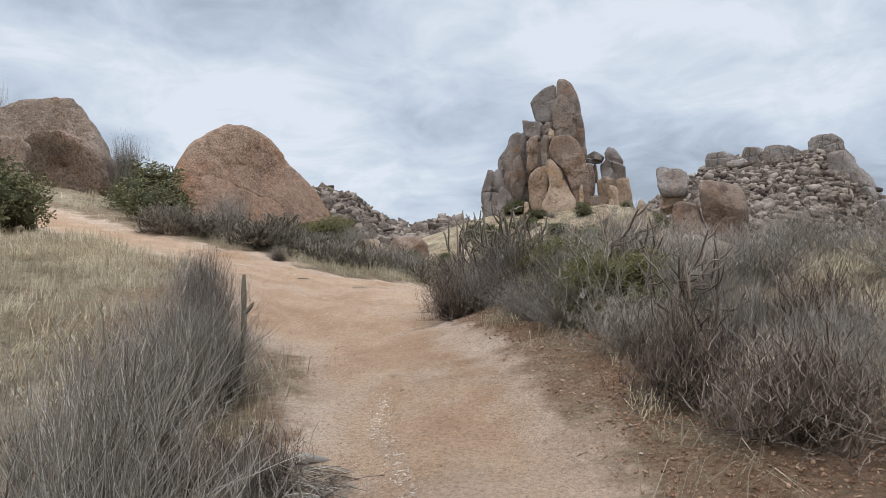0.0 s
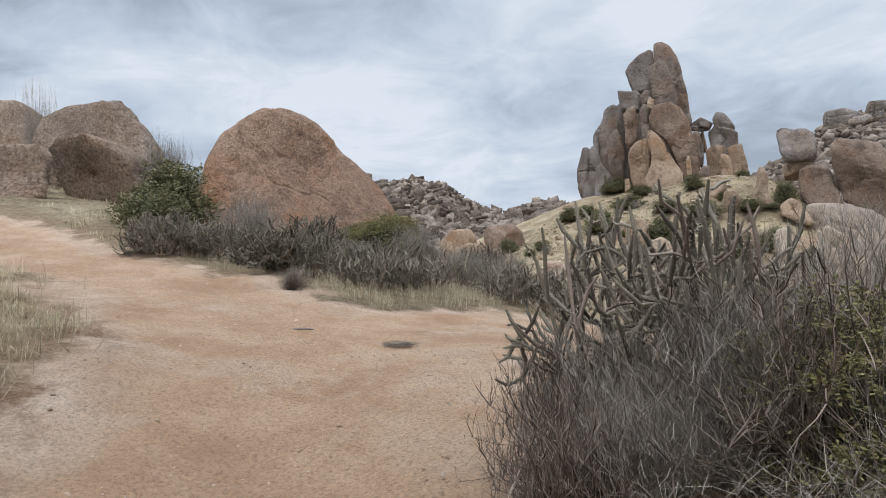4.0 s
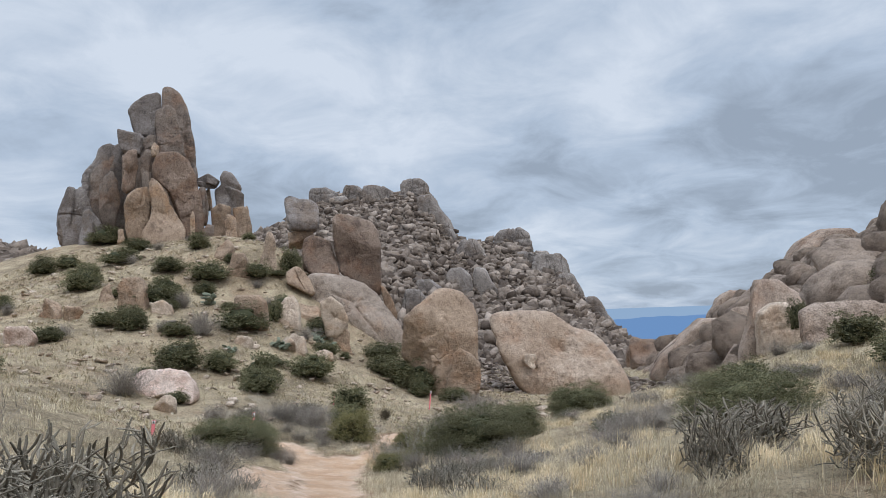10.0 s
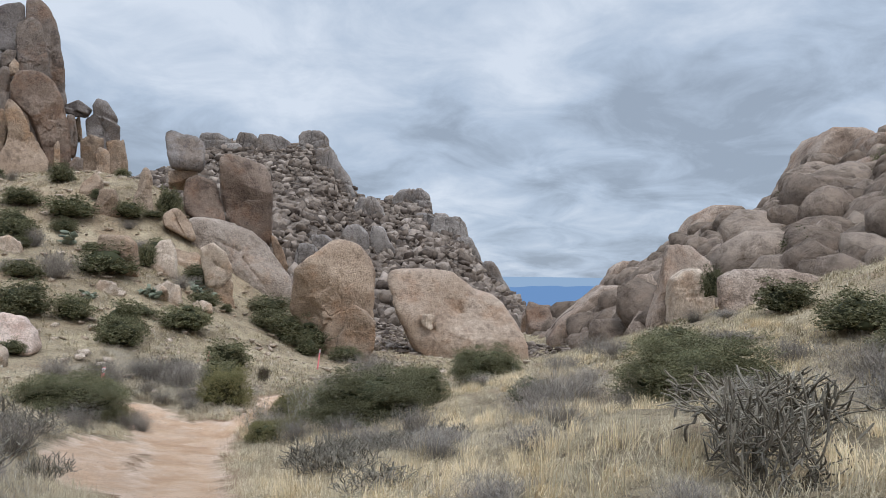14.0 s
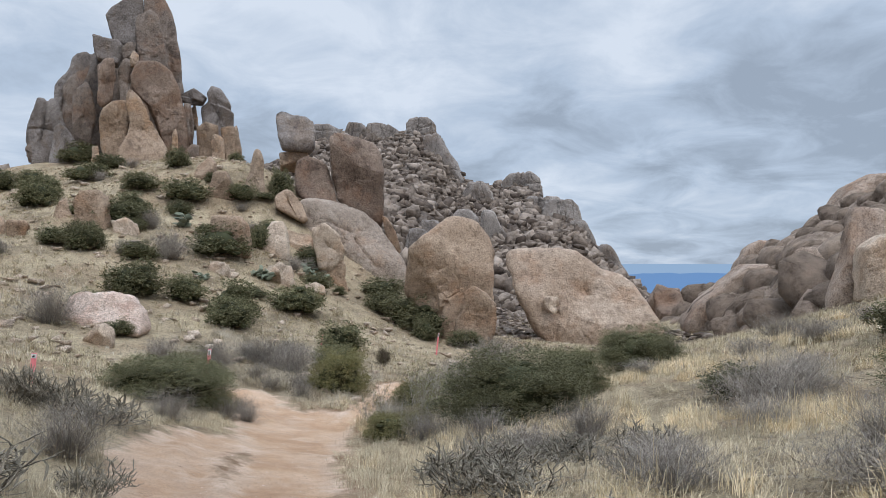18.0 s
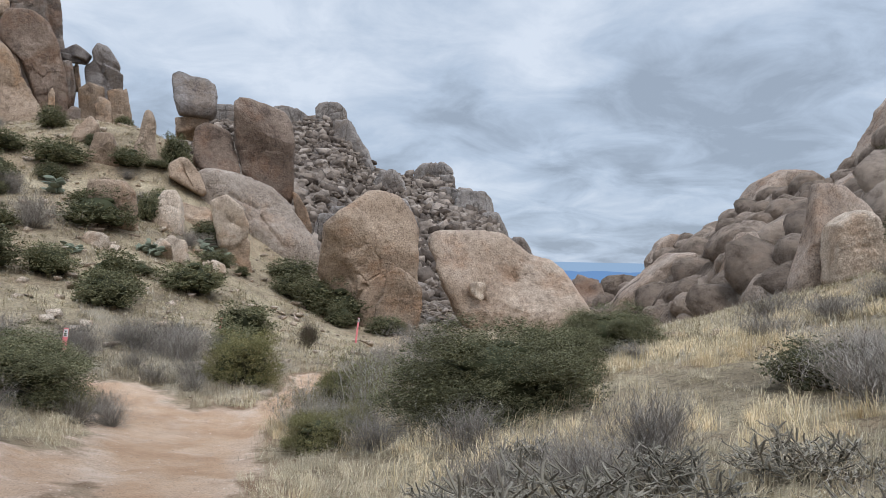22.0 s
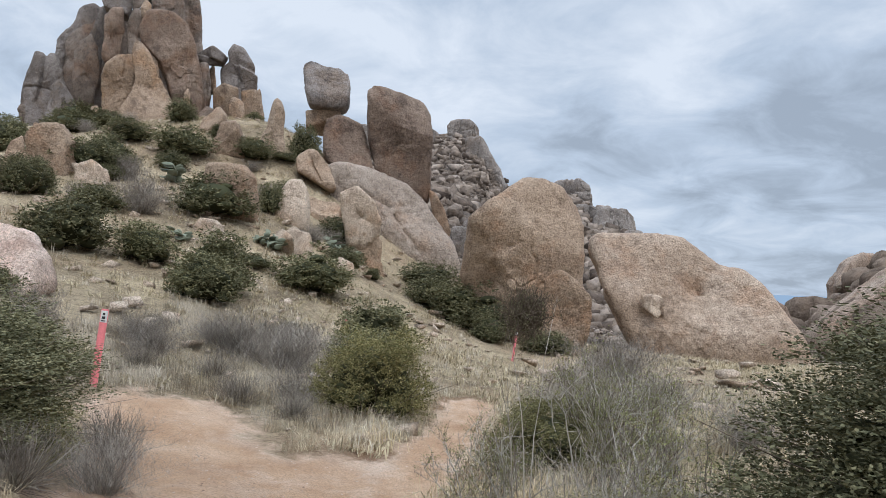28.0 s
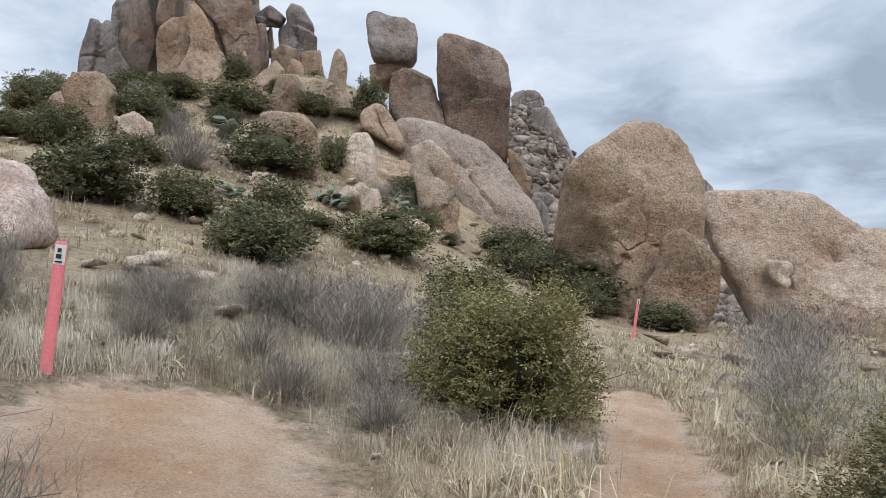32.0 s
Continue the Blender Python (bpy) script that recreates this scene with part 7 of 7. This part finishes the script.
shrub(-20.19, 44.86, 1.40, 0.92)
bush(-17.14, 34.56, 1.80, 0.74)
shrub(-11.89, 64.08, 1.56, 0.75)
bush(-7.73, 54.22, 1.43, 0.75)
shrub(-10.23, 55.39, 1.56, 0.96)


# ---- grass ----
def blades(name, label, mat, x, y, height, width, lean, seed):
    """One mesh of many bent grass blades rooted at the given places."""
    rnd = np.random.RandomState(seed)
    n = len(x)
    z = surface(x, y)
    # neighbours are combed the same way, each blade arching over by its own droop
    az = 3.2 * patchy(x, y, 0.9, seed) + 1.4 * patchy(x, y, 4.0, seed + 1) + rnd.normal(0, 0.75, n)
    root = np.stack([x, y, z - 0.02], -1)
    way = np.stack([np.cos(az), np.sin(az), 0 * az], -1)
    side = np.stack([-np.sin(az), np.cos(az), 0 * az], -1)
    b = lean * np.abs(rnd.normal(0.55, 0.3, n))[:, None]
    up = np.array([0, 0, 1.0])
    h = height[:, None]
    w = (width * rnd.uniform(0.6, 1.3, n))[:, None]
    mid = root + up * h * (0.55 - 0.14 * np.minimum(b, 1.25)) + way * h * b * 0.32
    tip = root + up * h * (1 - 0.72 * np.minimum(b, 1.3)) + way * h * np.minimum(b, 1.3)
    v = np.stack([root - side * w, root + side * w, mid + side * w * 0.8, mid - side * w * 0.8, tip], 1).reshape(-1, 3)
    k = np.arange(n)[:, None] * 5
    f = np.concatenate([k + np.array([[0, 1, 2]]), k + np.array([[0, 2, 3]]), k + np.array([[3, 2, 4]])])
    return tagged(link_mesh(name, v, f, mat), label, "grass", kind="stuff")


def patchy(x, y, scale, seed):
    """A smooth random field over places, roughly -1 to 1."""
    return (np.sin(x * scale + seed) * np.sin(y * scale * 1.13 - seed * 2) + np.sin((x * 0.8 + y * 0.6) * scale * 2.1 + seed * 3) * 0.6 + np.sin((x * 0.5 - y * 0.9) * scale * 3.7 + seed) * 0.4) / 1.6


def sown(n, x0, x1, y0, y1, seed, clump, keep):
    """Tufts: places scattered in clumps over a field, kept where keep() says."""
    rnd = np.random.RandomState(seed)
    m = n // clump
    cx, cy = rnd.uniform(x0, x1, m), rnd.uniform(y0, y1, m)
    ok = keep(cx, cy, rnd)
    cx, cy = cx[ok], cy[ok]
    s = rnd.gamma(2.0, 0.5, len(cx))
    x = np.repeat(cx, clump) + rnd.normal(0, 0.06, len(cx) * clump) * np.repeat(0.6 + s, clump)
    y = np.repeat(cy, clump) + rnd.normal(0, 0.06, len(cx) * clump) * np.repeat(0.6 + s, clump)
    tall = np.repeat(0.55 + 0.45 * np.minimum(s, 2), clump) * rnd.uniform(0.55, 1.1, len(x))
    return x, y, tall


def off_trail(x, y, rnd):
    return trod(x, y) < 0.25 + 0.2 * rnd.rand(len(x))


def straw_places(x, y, rnd):
    return off_trail(x, y, rnd) & (patchy(x, y, 0.35, 1.0) + rnd.normal(0, 0.35, len(x)) > -0.25)


def grey_places(x, y, rnd):
    return off_trail(x, y, rnd) & (patchy(x, y, 0.35, 1.0) + rnd.normal(0, 0.35, len(x)) < 0.15)


def slope_places(x, y, rnd):
    return off_trail(x, y, rnd) & (patchy(x, y, 0.2, 4.0) + rnd.normal(0, 0.4, len(x)) > -0.3) & (lie(x, y) < 12.5)


def weed_places(x, y, rnd):
    return off_trail(x, y, rnd) & (patchy(x, y, 0.8, 2.0) + rnd.normal(0, 0.4, len(x)) > -0.2)


def golden_places(x, y, rnd):
    return off_trail(x, y, rnd) & (patchy(x, y, 0.5, 7.0) + rnd.normal(0, 0.25, len(x)) > 0.2)


def by_path(x, y, rnd):
    """Thick beside the walked line, thinning out away from it."""
    bare = np.where((y < -11.5) & (x > 3.6 - 0.55 * (y + 13)) & (off_line(x, y, TRAIL) < 2.3), 0.12, 1.0)
    return rnd.rand(len(x)) < bare * np.exp(-np.maximum(off_line(x, y, TRAIL) - 3.5, 0) / 3.0)


gx, gy, gt = sown(620000, -9, 13, -17, 32, 5, 40, lambda x, y, r: straw_places(x, y, r) & by_path(x, y, r))
blades("dry_grass", "matted straw coloured dry grass beside the trail", STRAW, gx, gy, gt * 0.34, 0.0026, 1.75, 6)
gx, gy, gt = sown(460000, -9, 13, -19, 32, 7, 26, lambda x, y, r: grey_places(x, y, r) & by_path(x, y, r))
blades("grey_grass", "grey weathered dry grass and stalks", GREYGRASS, gx, gy, gt * 0.36, 0.0025, 1.35, 8)
gx, gy, gt = sown(190000, -4, 16, -9, 28, 19, 60, golden_places)
blades("golden_grass", "tall golden bunch grass in the meadow", GOLD, gx, gy, gt * 0.5, 0.004, 1.2, 20)
gx, gy, gt = sown(60000, -11, -2.8, 25.4, 36, 21, 9, weed_places)
blades("weeds", "thin brownish grey weeds beyond the trail bend", WEED, gx, gy, gt * 0.36, 0.003, 0.9, 22)
gx, gy, gt = sown(260000, -48, 30, 20, 84, 9, 14, slope_places)
blades("slope_grass", "sparse dry grass tufts over the hillside", SLOPE_STRAW, gx, gy, gt * 0.34, 0.012, 1.7, 10)
gx, gy, gt = sown(90000, -48, 30, 20, 84, 29, 10, slope_places)
blades("slope_weeds", "grey brown weeds scattered over the hillside", WEED, gx, gy, gt * 0.36, 0.01, 0.9, 30)
gx, gy, gt = sown(110000, 8, 34, -4, 45, 12, 16, slope_places)
blades("meadow_grass", "dry yellow grass on the far side of the meadow", SLOPE_STRAW, gx, gy, gt * 0.38, 0.008, 1.5, 13)
gx, gy, gt = sown(40000, -36, -8, -14, 26, 14, 16, grey_places)
blades("rise_grass", "dry grass on the rise behind the boulder", GREYGRASS, gx, gy, gt * 0.32, 0.008, 1.3, 15)


# ---- loose stones ----
def stones(name, label, mat, x, y, size, seed):
    """One mesh of many small chipped stones lying on the ground."""
    rnd = np.random.RandomState(seed)
    shapes = boulder_shapes(8, seed, 7)
    z = surface(x, y)
    vs, fs, n = [], [], 0
    for i in range(len(x)):
        t = rnd.uniform(0, 6.28)
        r = np.array([[np.cos(t), np.sin(t), 0], [-np.sin(t), np.cos(t), 0], [0, 0, 1]])
        sv, sf = shapes[i % 8]
        vs.append((sv * size[i] * np.array([1.3, 1, rnd.uniform(0.5, 0.9)])) @ r + np.array([x[i], y[i], z[i] + 0.15 * size[i]]))
        fs.append(sf + n)
        n += len(sv)
    return tagged(link_mesh(name, np.concatenate(vs), np.concatenate(fs), mat), label, "stones", kind="stuff")


rnd = np.random.RandomState(77)
px, py = rnd.uniform(-9, 9, 100000), rnd.uniform(-20, 34, 100000)
near = off_line(px, py, TRAIL)
fork = off_line(px, py, TRAIL_FORK)
ok = (np.minimum(np.minimum(near, fork), off_line(px, py, TRAIL_UP)) < 1.1 + 0.9 * rnd.rand(100000)) & (near > 0.25 * rnd.rand(100000))
px, py = px[ok], py[ok]
stones("gravel", "loose granite gravel along the trail", GRAVEL, px, py, 0.005 + 0.018 * rnd.rand(len(px)) ** 4, 78)
px, py = rnd.uniform(-44, 12, 2600), rnd.uniform(24, 78, 2600)
ok = trod(px, py) < 0.2
stones("hill_stones", "loose pale stones scattered over the hillside", ROCK_PALE, px[ok], py[ok], 0.08 + 0.5 * rnd.rand(ok.sum()) ** 4, 79)
px, py = rnd.uniform(1, 22, 5200), rnd.uniform(56, 100, 5200)
stones("talus", "grey granite stones fallen between two huge boulders", RUBBLE, px, py, 0.12 + 0.75 * rnd.rand(5200) ** 3, 80)
px, py = rnd.uniform(3, 11, 90000), rnd.uniform(-19, -11, 90000)
near = off_line(px, py, TRAIL)
ok = (px > 3.6 - 0.75 * (py + 13)) & (near > 0.75 + 0.5 * rnd.rand(90000)) & (near < 1.3 + 1.6 * rnd.rand(90000))
px, py = px[ok], py[ok]
stones("bank_gravel", "coarse rusty gravel washed off the bank", RED_GRAVEL, px, py, 0.006 + 0.017 * rnd.rand(len(px)) ** 3, 81)
RUT = [(6.3, -17.3), (5.9, -16.6), (5.46, -15.75), (5.0, -15.3), (4.46, -14.83), (4.1, -14.3)]
px, py = rnd.uniform(3.8, 6.6, 40000), rnd.uniform(-17.5, -14, 40000)
ok = off_line(px, py, RUT) < 0.03 + 0.07 * rnd.rand(40000) ** 2
px, py = px[ok], py[ok]
stones("rut_gravel", "pale gravel washed into a narrow rut", PALE_GRAVEL, px, py, 0.005 + 0.011 * rnd.rand(len(px)) ** 2, 82)
